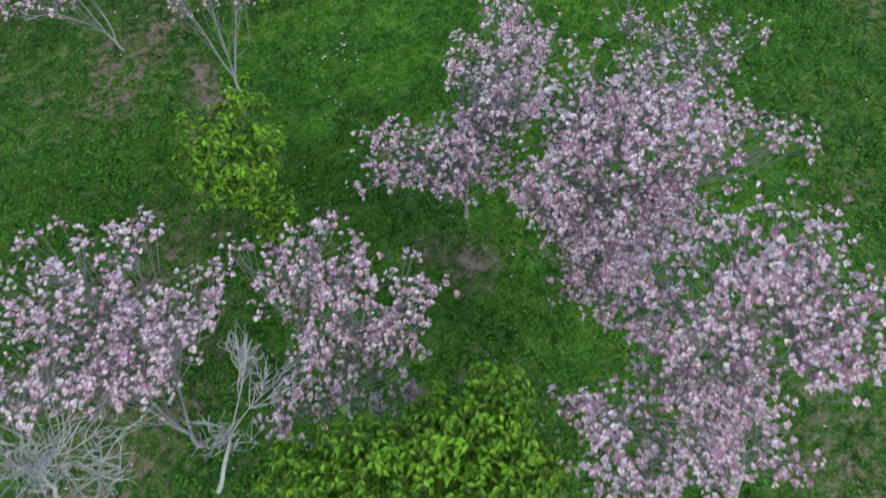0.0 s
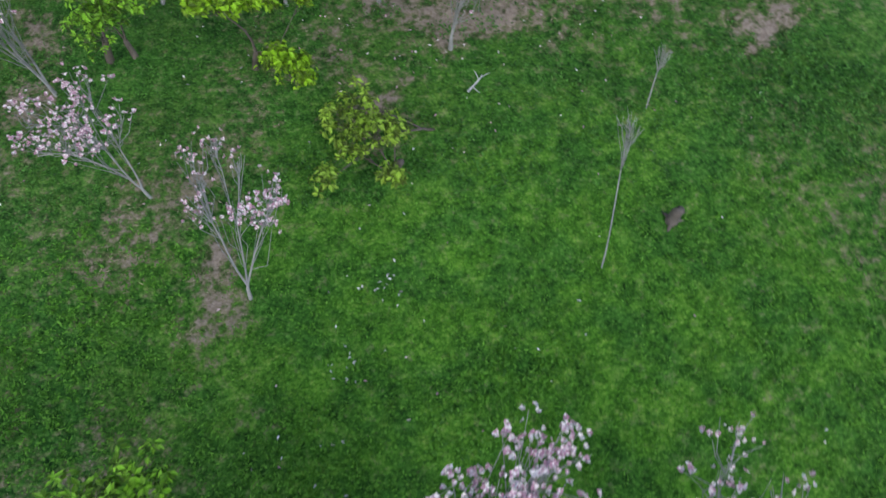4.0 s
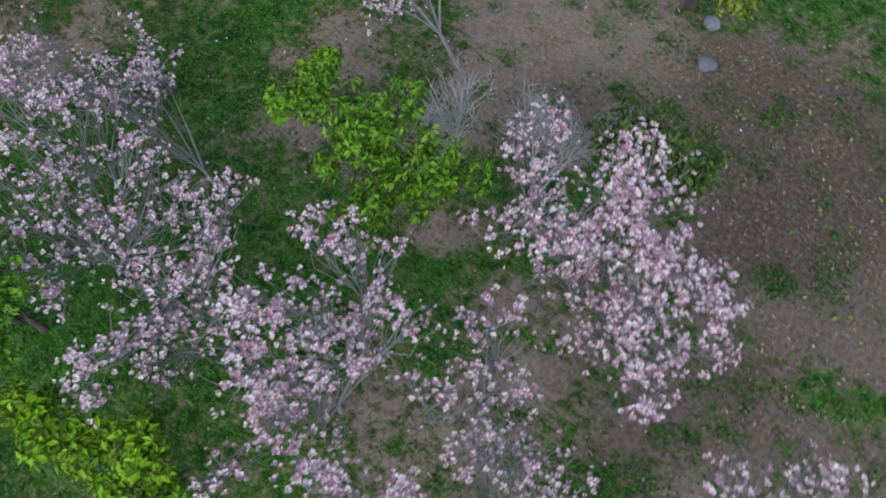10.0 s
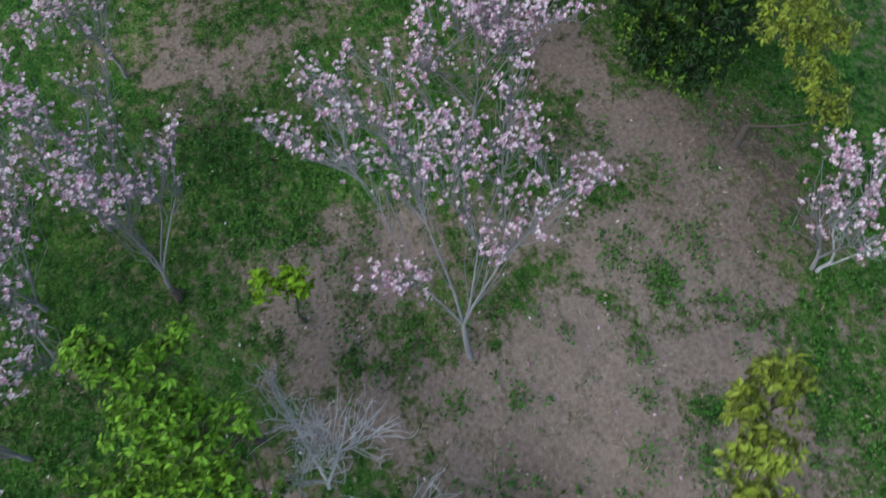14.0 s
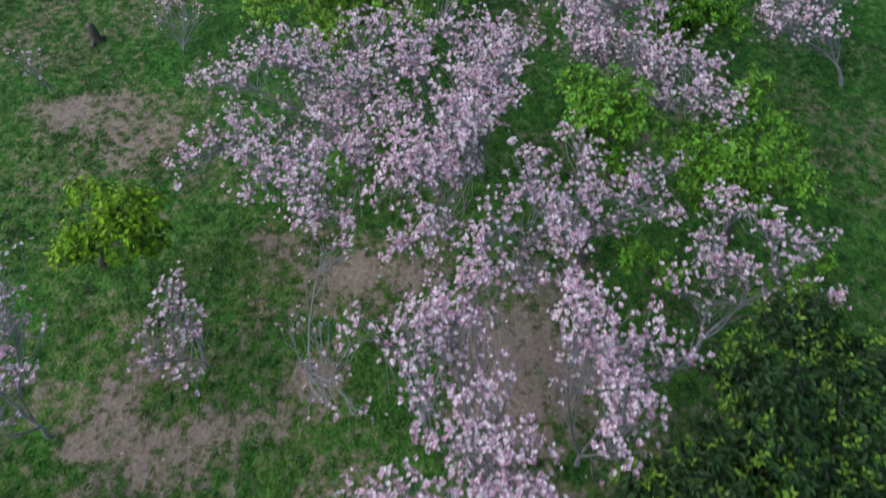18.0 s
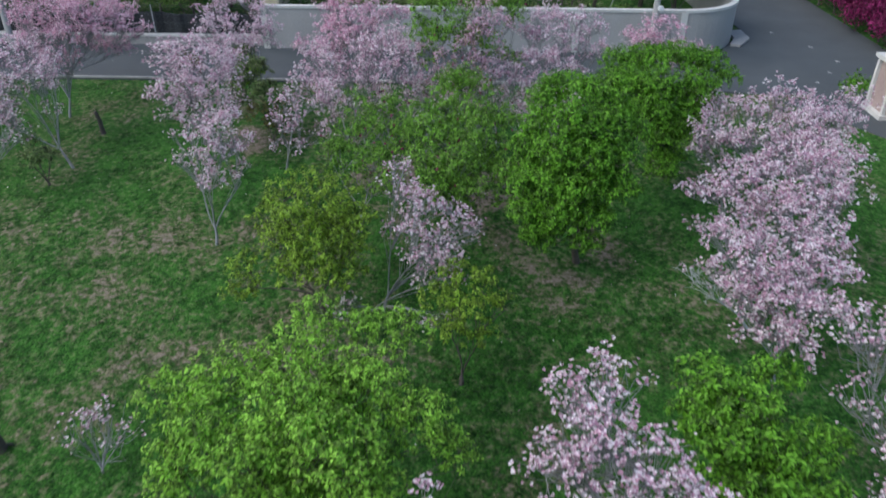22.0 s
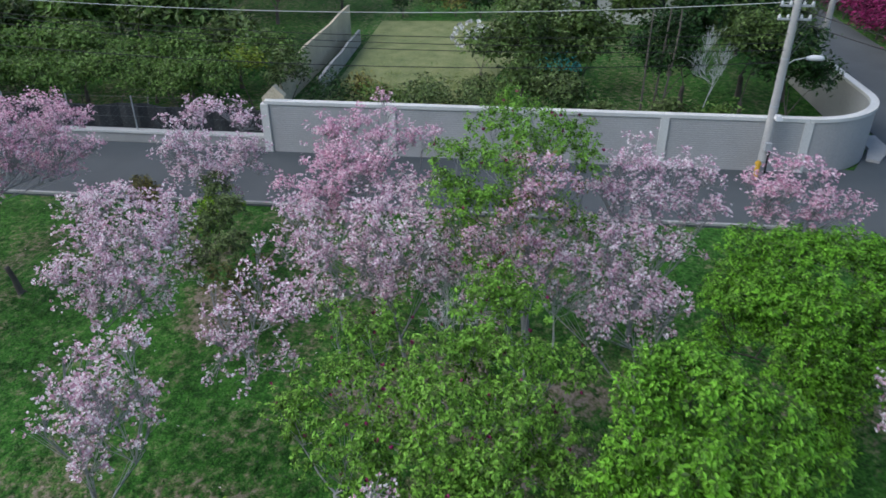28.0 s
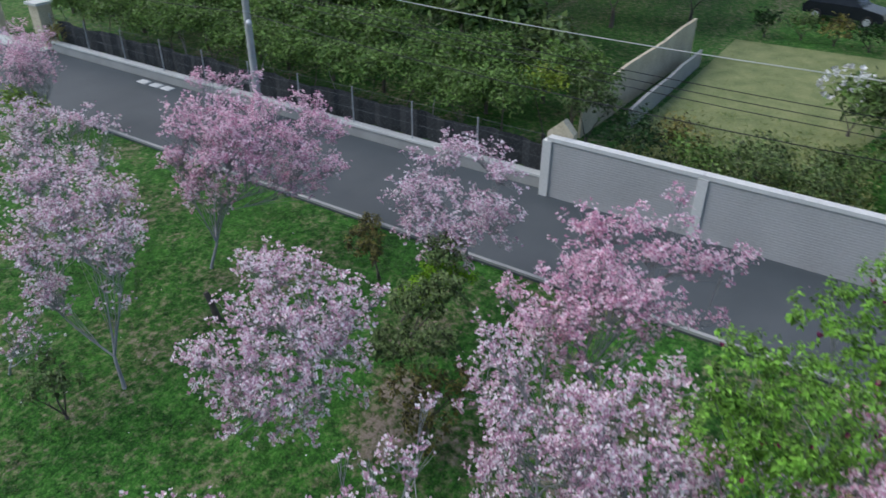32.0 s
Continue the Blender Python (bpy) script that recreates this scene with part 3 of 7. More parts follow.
def worn(x, y):
    """How bare the turf is at a place: 0 lush, 1 bare soil."""
    x, y = np.asarray(x, float), np.asarray(y, float)
    tufts = np.clip(0.5 + 2.6 * (0.55 * drift(x + 9, y - 7, 0.45) + 0.45 * drift(x - 5, y + 3, 1.1) - 0.5), 0, 1)
    w = 0.34 * drift(x, y, 2.3) + 0.34 * drift(x + 40, y, 0.7) - 0.22 - 0.3 * freshness(x, y) + 0.03 * np.clip((-14 - x) / 7, 0, 1)
    # edges of the patches wander
    u = x + 0.9 * (drift(x + 13, y + 3, 0.9) - 0.5) + 0.5 * (drift(x + 71, y, 0.35) - 0.5)
    v = y + 0.9 * (drift(x - 31, y + 8, 0.9) - 0.5) + 0.5 * (drift(x, y + 57, 0.35) - 0.5)
    for spots in (WORN_START, WORN_EAST, WORN_BARE_SOIL, WORN_MIDDLE, WORN_WEST):
        for px, py, r, s in spots:
            a = 12.9 * px + 7.7 * py
            du, dv = (u - px) * math.cos(a) + (v - py) * math.sin(a), (v - py) * math.cos(a) - (u - px) * math.sin(a)
            d = (du * du / 1.7 + dv * dv * 1.5) / (r * r)
            w = np.maximum(w, s * np.exp(-0.60 * d) * (0.38 + 0.75 * tufts))
    for px, py, rx, ry, s in SOIL:
        d = np.hypot((u - px) / rx, (v - py) / ry)
        w = np.maximum(w, s * np.clip(1.75 - 1.3 * d, 0, 1) * np.clip(1.12 - 0.95 * tufts, 0, 1))
    return np.clip(w, 0, 1)


FRESH_AT = (-2.8, 5.4)


def freshness(x, y):
    """Where the turf is young and bright: the open grass at the start of the orchard."""
    cx, cy = FRESH_AT
    d = np.hypot((x - cx) / 5.5, (y - cy) / 6.0)
    return np.clip(1.35 - d + 0.5 * (drift(x, y, 2.0) - 0.5), 0, 1)


def ground_sheet():
    xs = np.concatenate([-np.geomspace(900, 49, 14), np.arange(-48, 11, 0.25), np.geomspace(12, 900, 14)])
    ys = np.concatenate([-np.geomspace(900, 8, 14), np.arange(-7, 41, 0.25), np.geomspace(42, 900, 14)])
    X, Y = np.meshgrid(xs, ys, indexing="ij")
    Z = 0.07 * (drift(X, Y, 1.6) - 0.5) + 0.03 * (drift(X + 20, Y, 0.5) - 0.5) - 0.02
    off = (X < -41.6) | (X > 12) | (Y < -8) | (Y > 41)
    Z = np.where(off, -0.06, Z)
    nx, ny = len(xs), len(ys)
    i, j = np.meshgrid(np.arange(nx - 1), np.arange(ny - 1), indexing="ij")
    q = np.stack([i * ny + j, (i + 1) * ny + j, (i + 1) * ny + j + 1, i * ny + j + 1], -1).reshape(-1, 4)
    me = Geo().add(np.stack([X, Y, Z], -1).reshape(-1, 3), q).mesh("ground", (0, 0, 0))
    mask = me.attributes.new("bareness", "FLOAT", "POINT")
    mask.data.foreach_set("value", worn(X, Y).astype(np.float32).ravel())
    # first spot: leaf litter; second: painted shade below the dark evergreen tree
    litter = me.attributes.new("litter", "FLOAT", "POINT")
    litter.data.foreach_set("value", np.clip(np.maximum(1.35 - np.hypot((X - 0.8) / 4.6, (Y - 19.6) / 4.6), 1.3 - np.hypot((X + 8.4) / 2.8, (Y - 26.2) / 2.6)) + 0.9 * (drift(X, Y, 1.1) - 0.5), 0, 1).astype(np.float32).ravel())
    young = me.attributes.new("freshness", "FLOAT", "POINT")
    young.data.foreach_set("value", freshness(X, Y).astype(np.float32).ravel())
    rank = me.attributes.new("rankness", "FLOAT", "POINT")
    rank.data.foreach_set("value", (0.92 * np.clip((-14 - X) / 7, 0, 1)).astype(np.float32).ravel())
    me.polygons.foreach_set("use_smooth", np.ones(len(me.polygons), bool))
    m = bpy.data.materials.new("turf_and_soil")
    m.use_nodes = True
    n, l = m.node_tree.nodes, m.node_tree.links
    b = n["Principled BSDF"]
    geo, at = n.new("ShaderNodeNewGeometry"), n.new("ShaderNodeAttribute")
    at.attribute_name = "bareness"

    def tex(scale, detail=6):
        t = n.new("ShaderNodeTexNoise")
        t.inputs["Scale"].default_value, t.inputs["Detail"].default_value, t.inputs["Roughness"].default_value = scale, detail, 0.65
        l.new(geo.outputs["Position"], t.inputs["Vector"])
        return t

    def ramp(src, *stops):
        r = n.new("ShaderNodeValToRGB")
        e = r.color_ramp.elements
        e[0].position, e[0].color = stops[0][0], (*stops[0][1], 1)
        e[1].position, e[1].color = stops[-1][0], (*stops[-1][1], 1)
        for p, c in stops[1:-1]:
            e.new(p).color = (*c, 1)
        l.new(src, r.inputs[0])
        return r

    def mixed(fac, a, b2, how="MIX"):
        x = n.new("ShaderNodeMixRGB")
        x.blend_type = how
        for slot, src in zip(x.inputs, (fac, a, b2)):
            if isinstance(src, float):
                slot.default_value = src
            else:
                l.new(src, slot)
        return x.outputs[0]

    def math_of(how, a, b2, c=0.0):
        x = n.new("ShaderNodeMath")
        x.operation = how
        for slot, src in zip(x.inputs, (a, b2, c)):
            if isinstance(src, float):
                slot.default_value = src
            else:
                l.new(src, slot)
        return x.outputs[0]

    def leaves(scale):
        t = n.new("ShaderNodeTexVoronoi")
        t.inputs["Scale"].default_value = scale
        l.new(bent, t.inputs["Vector"])
        return t

    wide, mid, fine, grain = tex(0.35), tex(2.2), tex(14), tex(70, 3)
    lumps = tex(5.0, 4)
    bent = mixed(0.06, geo.outputs["Position"], fine.outputs["Color"], "ADD")
    herb, blade = leaves(17.0), leaves(34.0)
    tone = n.new("ShaderNodeSeparateColor")
    l.new(herb.outputs["Color"], tone.inputs[0])
    # how light a spot of turf is: single leaves, tufts and wide drifts
    light = math_of("MULTIPLY_ADD", tone.outputs[0], 0.22, math_of("MULTIPLY", lumps.outputs[0], 0.72))
    light = math_of("MULTIPLY_ADD", mid.outputs[0], 0.66, light)
    # shade in the gaps between leaves, put into the colour
    light = math_of("SUBTRACT", light, math_of("MULTIPLY", herb.outputs["Distance"], 0.26))
    light = math_of("SUBTRACT", light, math_of("MULTIPLY", blade.outputs["Distance"], 0.16))
    fr = n.new("ShaderNodeAttribute")
    fr.attribute_name = "freshness"
    cool = ramp(light, (0.30, (0.012, 0.044, 0.008)), (0.48, (0.032, 0.112, 0.016)), (0.66, (0.066, 0.195, 0.026)), (0.86, (0.120, 0.270, 0.046)))
    warm = ramp(light, (0.30, (0.019, 0.050, 0.010)), (0.48, (0.048, 0.128, 0.020)), (0.66, (0.092, 0.200, 0.034)), (0.86, (0.160, 0.268, 0.062)))
    drifts = ramp(wide.outputs[0], (0.40, (0, 0, 0)), (0.60, (1, 1, 1)))
    dull = mixed(drifts.outputs[0], cool.outputs[0], warm.outputs[0])
    # stands of darker herbs in the grass, a metre or two across
    stands = ramp(tex(0.85, 5).outputs[0], (0.44, (0, 0, 0)), (0.56, (1, 1, 1)))
    herbs = ramp(light, (0.30, (0.010, 0.037, 0.007)), (0.50, (0.024, 0.097, 0.014)), (0.68, (0.050, 0.178, 0.025)), (0.88, (0.098, 0.262, 0.044)))
    dusty = ramp(fine.outputs[0], (0.25, (0.165, 0.132, 0.105)), (0.5, (0.275, 0.225, 0.180)), (0.8, (0.40, 0.34, 0.275)))
    # dark soil tone for leaf mould and for the shade painted under the evergreen
    mould_and_shade = ramp(fine.outputs[0], (0.28, (0.06, 0.046, 0.037)), (0.5, (0.140, 0.108, 0.083)), (0.75, (0.25, 0.20, 0.155)))
    lt = n.new("ShaderNodeAttribute")
    lt.attribute_name = "litter"
    soil = n.new("ShaderNodeMixRGB")
    l.new(lt.outputs["Fac"], soil.inputs[0])
    l.new(dusty.outputs[0], soil.inputs[1])
    l.new(mould_and_shade.outputs[0], soil.inputs[2])
    straw = ramp(lumps.outputs[0], (0.3, (0.095, 0.090, 0.042)), (0.5, (0.180, 0.152, 0.090)), (0.7, (0.30, 0.245, 0.165)))
    young = ramp(light, (0.30, (0.022, 0.078, 0.008)), (0.48, (0.058, 0.190, 0.015)), (0.66, (0.112, 0.295, 0.028)), (0.86, (0.220, 0.400, 0.060)))
    rk = n.new("ShaderNodeAttribute")
    rk.attribute_name = "rankness"
    green = mixed(math_of("MAXIMUM", math_of("MULTIPLY", stands.outputs[0], 0.75), rk.outputs["Fac"]), mixed(fr.outputs["Fac"], dull, young.outputs[0]), herbs.outputs[0])
    # bareness, frayed by clumps and single tufts
    clumps = ramp(lumps.outputs[0], (0.37, (0, 0, 0)), (0.63, (1, 1, 1)))
    crumbs = ramp(fine.outputs[0], (0.34, (0, 0, 0)), (0.66, (1, 1, 1)))
    edge = math_of("MULTIPLY_ADD", crumbs.outputs[0], 0.22, at.outputs["Fac"])
    edge = math_of("MULTIPLY_ADD", clumps.outputs[0], 0.42, edge)
    edge = math_of("MULTIPLY_ADD", tone.outputs[1], 0.10, edge)
    thin = ramp(edge, (0.50, (0, 0, 0)), (0.85, (0.75, 0.75, 0.75)))
    pale = mixed(thin.outputs[0], green, straw.outputs[0])
    fac = ramp(edge, (0.72, (0, 0, 0)), (1.02, (1, 1, 1)))
    mix = n.new("ShaderNodeMixRGB")
    l.new(fac.outputs[0], mix.inputs[0])
    l.new(pale, mix.inputs[1])
    l.new(soil.outputs[0], mix.inputs[2])
    l.new(mix.outputs[0], b.inputs["Base Color"])
    b.inputs["Roughness"].default_value = 0.95
    b.inputs["Specular IOR Level"].default_value = 0.15
    bp = n.new("ShaderNodeBump")
    bp.inputs["Strength"].default_value, bp.inputs["Distance"].default_value = 0.7, 0.04
    high = math_of("MULTIPLY_ADD", grain.outputs[0], 0.35, lumps.outputs[0])
    cover = math_of("SUBTRACT", 1.0, fac.outputs[0])
    l.new(math_of("SUBTRACT", high, math_of("MULTIPLY", herb.outputs["Distance"], cover)), bp.inputs["Height"])
    l.new(bp.outputs[0], b.inputs["Normal"])
    me.materials.append(m)
    return tagged(new("ground", me), "green weedy turf with worn patches of brown soil", "ground", kind="structure")


ground_sheet()


def turf(x0, x1, y0, y1, per, words, leaf):
    """Weeds, clover and straw over a stretch of the plan, thin where the soil is bare."""
    n = int((x1 - x0) * (y1 - y0) * per)
    p = np.stack([rng.uniform(x0, x1, n), rng.uniform(y0, y1, n)], 1)
    w = worn(p[:, 0], p[:, 1])
    lush = drift(p[:, 0] + 70, p[:, 1] + 30, 1.9)
    green = rng.random(n) > np.clip(w * 2.0 - 0.15, 0.04, 0.965)
    for name, pick, material, count, shape, low, high in (
        ("weeds", green & (rng.random(n) < 0.15 + 1.0 * lush), GRASS_LEAF, 6, LEAF_SHAPE, 0.034, 0.078),
        ("grass", green & (rng.random(n) < 0.75 - 0.4 * lush), GRASS_LEAF, 4, NARROW, 0.06, 0.13),
        ("straw", (~green | (rng.random(n) < 0.08)) & (w > 0.22) & (rng.random(n) < 0.22), DRY_LEAF, 3, NARROW, 0.05, 0.11),
    ):
        c = p[pick]
        k = len(c)
        pos = np.concatenate([np.repeat(c, count, 0) + rng.normal(0, 0.042, (k * count, 2)), rng.uniform(-0.005, 0.05, (k * count, 1))], 1)
        size = rng.uniform(low, high, k).repeat(count) * (0.75 + 0.5 * lush[pick]).repeat(count)
        tilt = np.array([0, 0, 1.0]) + rng.normal(0, 0.42 if name != "grass" else 0.75, (len(pos), 3))
        g = Geo().copies(*shape, pos, turns(tilt, rng.random(len(pos)) * 6.28), size)
        if material is GRASS_LEAF:
            material = leaf
        single(name, g, material, f"{words} {'dry straw on worn soil' if name == 'straw' else 'green ' + name + ' in the orchard'}", "grass", kind="stuff")


turf(-12.6, 5.6, -3.6, 9.0, 90, "bright", FRESH_GRASS)
turf(-14.0, 4.0, 9.0, 27.0, 84, "dull", GRASS_LEAF)
turf(-27.0, -14.0, 8.0, 32.0, 46, "patchy", HERB_LEAF)
turf(-41.8, -27.0, 1.0, 33.0, 24, "far", HERB_LEAF)


def weed_tufts(n, leaf_count):
    """Low tufts of weeds that stand singly on the trodden soil."""
    g = Geo()
    for k in range(n):
        px, py, rx, ry, s = SOIL[(0, 1, 0, 2, 1, 0, 3, 4, 5)[k % 9]]
        a, d = rng.random() * 6.28, math.sqrt(rng.random())
        c, wide = (px + math.cos(a) * d * rx, py + math.sin(a) * d * ry), rng.uniform(0.06, 0.24)
        m = int(leaf_count * (wide / 0.14) ** 1.5)
        pos = np.stack([rng.normal(c[0], wide, m), rng.normal(c[1], wide * 0.7, m), rng.uniform(0.0, 0.06, m)], 1)
        g.copies(*LEAF_SHAPE, pos, turns(np.array([0, 0, 1.0]) + rng.normal(0, 0.45, (m, 3)), rng.random(m) * 6.28), rng.uniform(0.04, 0.085, m))
    return single("weed_tufts", g, GRASS_LEAF, "low green weed tufts on trodden brown soil", "weeds", kind="stuff")


weed_tufts(190, 60)


def scatter(name, spots, material, shape, low, high, label, flat=0.3):
    pos = np.concatenate([np.stack([rng.normal(x, r, n), rng.normal(y, r, n), rng.uniform(0.01, 0.05, n)], 1) for x, y, r, n in spots])
    g = Geo().copies(*shape, pos, turns(np.array([0, 0, 1.0]) + rng.normal(0, flat, (len(pos), 3)), rng.random(len(pos)) * 6.28), rng.uniform(low, high, len(pos)))
    return single(name, g, material, label, "litter", kind="stuff")


scatter("fallen_petals", [(-4.6, 1.8, 2.6, 90), (-9, 1.8, 2, 60), (-4.65, 13, 3, 140), (-1.5, 14.8, 2.4, 100), (-6.9, 19.7, 3, 110), (-14, 22, 3.5, 140), (-27, 27, 3, 50), (-35, 18, 4, 90), (-38, 10, 4, 50)],
        BLOSSOM, LEAF_SHAPE, 0.04, 0.08, "fallen pale pink magnolia petals on the ground")
scatter("fallen_leaves", [(0.66, 19.3, 2.0, 420), (0.9, 17.5, 1.6, 260), (-2.5, 20.2, 2.4, 220), (-6.5, 22.6, 1.8, 90)], DRY_LEAF, LEAF_SHAPE, 0.04, 0.10, "dry fallen leaves on brown soil")
scatter("yellow_leaves", [(0.57, 19.6, 1.4, 60), (-1.8, 20, 1.6, 36)], LEAF["yellow"], LEAF_SHAPE, 0.07, 0.13, "fallen yellow leaves on brown soil")
scatter("wild_flowers", [(-5.01, 7.51, 0.22, 16), (-5.85, 6.36, 0.2, 14), (-6.1, 5.26, 0.5, 10), (-8, 11.9, 1.0, 10), (-5.4, 8.9, 0.8, 8), (-2.6, 6.8, 0.5, 5)],
        LEAF["white"], LEAF_SHAPE, 0.05, 0.085, "small white wild flowers in the grass")


def stump(x, y, h, r, lean=0.1):
    b = np.array([x, y, 0.0])
    line = np.array([b - (0, 0, 0.05), b + (lean * h, 0.05, h * 0.6), b + (lean * h * 1.6, 0.02, h)])
    ob = thing("tree_stump", b, "short weathered brown tree stump in grass", "stump", "stumps in the grass")
    part("stem", Geo().tube(line, [r * 1.3, r, r * 0.85], 9), BARK_DARK, ob, b, smooth=True)
    for k in range(3):
        a = k * 2.1
        root = np.array([b + (0, 0, 0.06), b + (math.cos(a) * r * 1.6, math.sin(a) * r * 1.6, 0.02), b + (math.cos(a) * r * 2.6, math.sin(a) * r * 2.6, -0.03)])
        part("root", Geo().tube(root, [r * 0.6, r * 0.35, r * 0.15], 6), BARK_DARK, ob, b, smooth=True)
    return ob


stump(-0.37, 8.24, 0.35, 0.09)
stump(-4.81, 9.55, 0.3, 0.07, 0.3)
stump(-22.56, 13.6, 0.45, 0.10)
stump(-36.7, 9.5, 0.9, 0.07, 0.15)
stump(-8.41, 15.69, 0.35, 0.06)


def boulder(x, y, r):
    ico = bmesh.new()
    bmesh.ops.create_icosphere(ico, subdivisions=2, radius=r)
    for v in ico.verts:
        v.co *= 1 + 0.35 * (noise.noise(v.co * 3 / r + Vector((x, y, 0))))
        v.co.z *= 0.6
    me = bpy.data.meshes.new("boulder")
    ico.to_mesh(me)
    ico.free()
    me.materials.append(STONE)
    ob = new("boulder", me)
    ob.location = (x, y, r * 0.3)
    return tagged(ob, "rough blue grey stone lying on brown soil", "rock", "stones on the soil")


boulder(-2.28, 21.48, 0.17)
boulder(-2.49, 22.42, 0.16)

fb = np.array([-3.41, 11.05, 0.0])
fallen = thing("fallen_branch", fb, "pale bare fallen branch lying in green weeds", "branch")
limb_line = bend(fb + (0, 0, 0.07), (-3.13, 11.34, 0.13), 0.05, 0.06, 7)
part("stem", Geo().tube(limb_line, np.linspace(0.026, 0.010, 7), 6), BARK_PALE, fallen, fb, smooth=True)
for k, dx, dy in ((2, 0.10, -0.16), (4, -0.06, 0.20), (5, 0.16, 0.06)):
    part("twig", Geo().tube(bend(limb_line[k], limb_line[k] + (dx, dy, 0.03), 0.05, 0.08, 5), np.linspace(0.010, 0.005, 5), 5), BARK_PALE, fallen, fb, smooth=True)

# ---- lane, crossing road and verge ----
def slab(name, outline, z0, z1, material, label, category, kind="structure"):
    """A flat piece with an outline of corners, from z0 to z1."""
    b = bmesh.new()
    low = [b.verts.new((x, y, z0)) for x, y in outline]
    high = [b.verts.new((x, y, z1)) for x, y in outline]
    b.faces.new(high)
    b.faces.new(low[::-1])
    for i in range(len(outline)):
        b.faces.new((low[i], low[(i + 1) % len(outline)], high[(i + 1) % len(outline)], high[i]))
    bmesh.ops.recalc_face_normals(b, faces=b.faces)
    bmesh.ops.triangulate(b, faces=b.faces)
    me = bpy.data.meshes.new(name)
    b.to_mesh(me)
    b.free()
    me.materials.append(material)
    return tagged(new(name, me), label, category, kind=kind)


slab("road_lane", [(-42.3, -60), (-42.3, 30.5), (-41.6, 33.0), (-40.2, 34.6), (-38.0, 36.2), (-30, 40.5), (-30, 45), (-42, 41.4), (-80, 41.0), (-80, 35.6), (-50.5, 35.6), (-47.0, 33.6), (-46.95, -60)],
     -0.09, 0.0, ASPHALT, "grey asphalt lane that meets a side road", "road")
single("kerb", Geo().box((-42.42, -60, -0.1), (-42.31, 30.4, 0.07)), CONCRETE, "dark low kerb between lane and orchard grass", "kerb", kind="structure")
single("gutter", Geo().box((-42.31, 3.2, -0.02), (-42.1, 3.55, 0.012)), BLACK_RUBBER, "dark drain grate at the lane edge", "drain", kind="structure")
slab("apron", [(-48.9, 34.75), (-47.9, 34.3), (-47.7, 34.7), (-48.9, 35.5), (-50.3, 35.5), (-50.2, 34.85)], -0.02, 0.10, CONCRETE, "pale concrete apron round the wall's foot", "pavement")
for x, y, a in ((-47.9, 38.0, 0.3), (-45.8, 38.4, 0.5), (-44.3, 37.4, 0.4), (-50.2, 37.0, 0.2), (-43.0, 36.4, 0.6)):
    g = Geo()
    k = 9
    w = np.arange(k) * 2 * np.pi / k
    rr = rng.uniform(0.05, 0.13, k)
    for z0, z1 in ((0.0, 0.004),):
        ring = np.stack([x + np.cos(w) * rr * 1.5, y + np.sin(w) * rr, np.full(k, z1)], 1)
        g.add(np.concatenate([[(x, y, z1)], ring]), [(0, 1 + i, 1 + (i + 1) % k, 1 + (i + 2) % k) for i in range(0, k - 1, 2)])
    single("road_patch", g, CONCRETE, "pale worn spot on the asphalt", "mark", "spots on the road", "structure")
for y in (-6.2, -5.4, -4.7):
    single("paving_stone", Geo().box((-46.75, y, -0.02), (-46.35, y + 0.6, 0.03), 0.04), CONCRETE_PALE, "loose pale slab lying beside the lane", "slab", "slabs beside the lane")

# ---- garden wall of blockwork with coping ----
def wall_piece(name, path, z0, z1, thick, material, parent, at, grooves=0, label=""):
    """A stretch of wall along a line in the plan; grooves: horizontal joints cut into its face."""
    path = np.array(path, float)
    d = np.gradient(path, axis=0)
    d /= np.linalg.norm(d, axis=1, keepdims=True)
    side = np.stack([d[:, 1], -d[:, 0]], 1)
    zs, inset = [z0], [0.0]
    if grooves:
        step = (z1 - z0) / grooves
        for i in range(grooves):
            a = z0 + i * step
            zs += [a + 0.006, a + 0.014, a + step - 0.014, a + step - 0.006]
            inset += [0.006, 0.0, 0.0, 0.006]
        zs.append(z1)
        inset.append(0.0)
    else:
        zs, inset = [z0, z1], [0.0, 0.0]
    prof = [(thick / 2 - i, z) for z, i in zip(zs, inset)] + [(-thick / 2, z1), (-thick / 2, z0)]
    m, k = len(prof), len(path)
    v = np.array([[(*(path[i] + side[i] * o), z) for o, z in prof] for i in range(k)]).reshape(-1, 3)
    q = [(i * m + j, i * m + (j + 1) % m, (i + 1) * m + (j + 1) % m, (i + 1) * m + j) for i in range(k - 1) for j in range(m)]
    g = Geo().add(v, q)
    for e in (0, (k - 1) * m):
        f = len(zs)
        g.add(np.zeros((0, 3)), np.array([(e, e + f - 1, e + f, e + f + 1)]) - k * m)
    return part(name, g, material, parent, at, label)


WALL_X, BAYS = -46.75, [12.9, 17.5, 22.2, 26.9, 31.6]
wall_at = (WALL_X, 12.9, 0.0)
wall_1 = thing("wall_garden", wall_at, "grey blockwork garden wall with pale coping and pilasters", "wall", kind="structure")
for y0, y1 in zip(BAYS[:-1], BAYS[1:]):
    wall_piece("panel", [(WALL_X, y0), (WALL_X, y1)], -0.05, 1.80, 0.20, WALL_PAINT, wall_1, wall_at, 24)
    wall_piece("coping", [(WALL_X, y0), (WALL_X, y1 - 0.012)], 1.804, 1.92, 0.28, CONCRETE_PALE, wall_1, wall_at)
CURVE = [(WALL_X - 3.0 + 3.0 * math.cos(a), 31.6 + 3.0 * math.sin(a)) for a in np.linspace(0, math.pi / 2, 15)] + [(-52, 34.55), (-60, 34.4)]
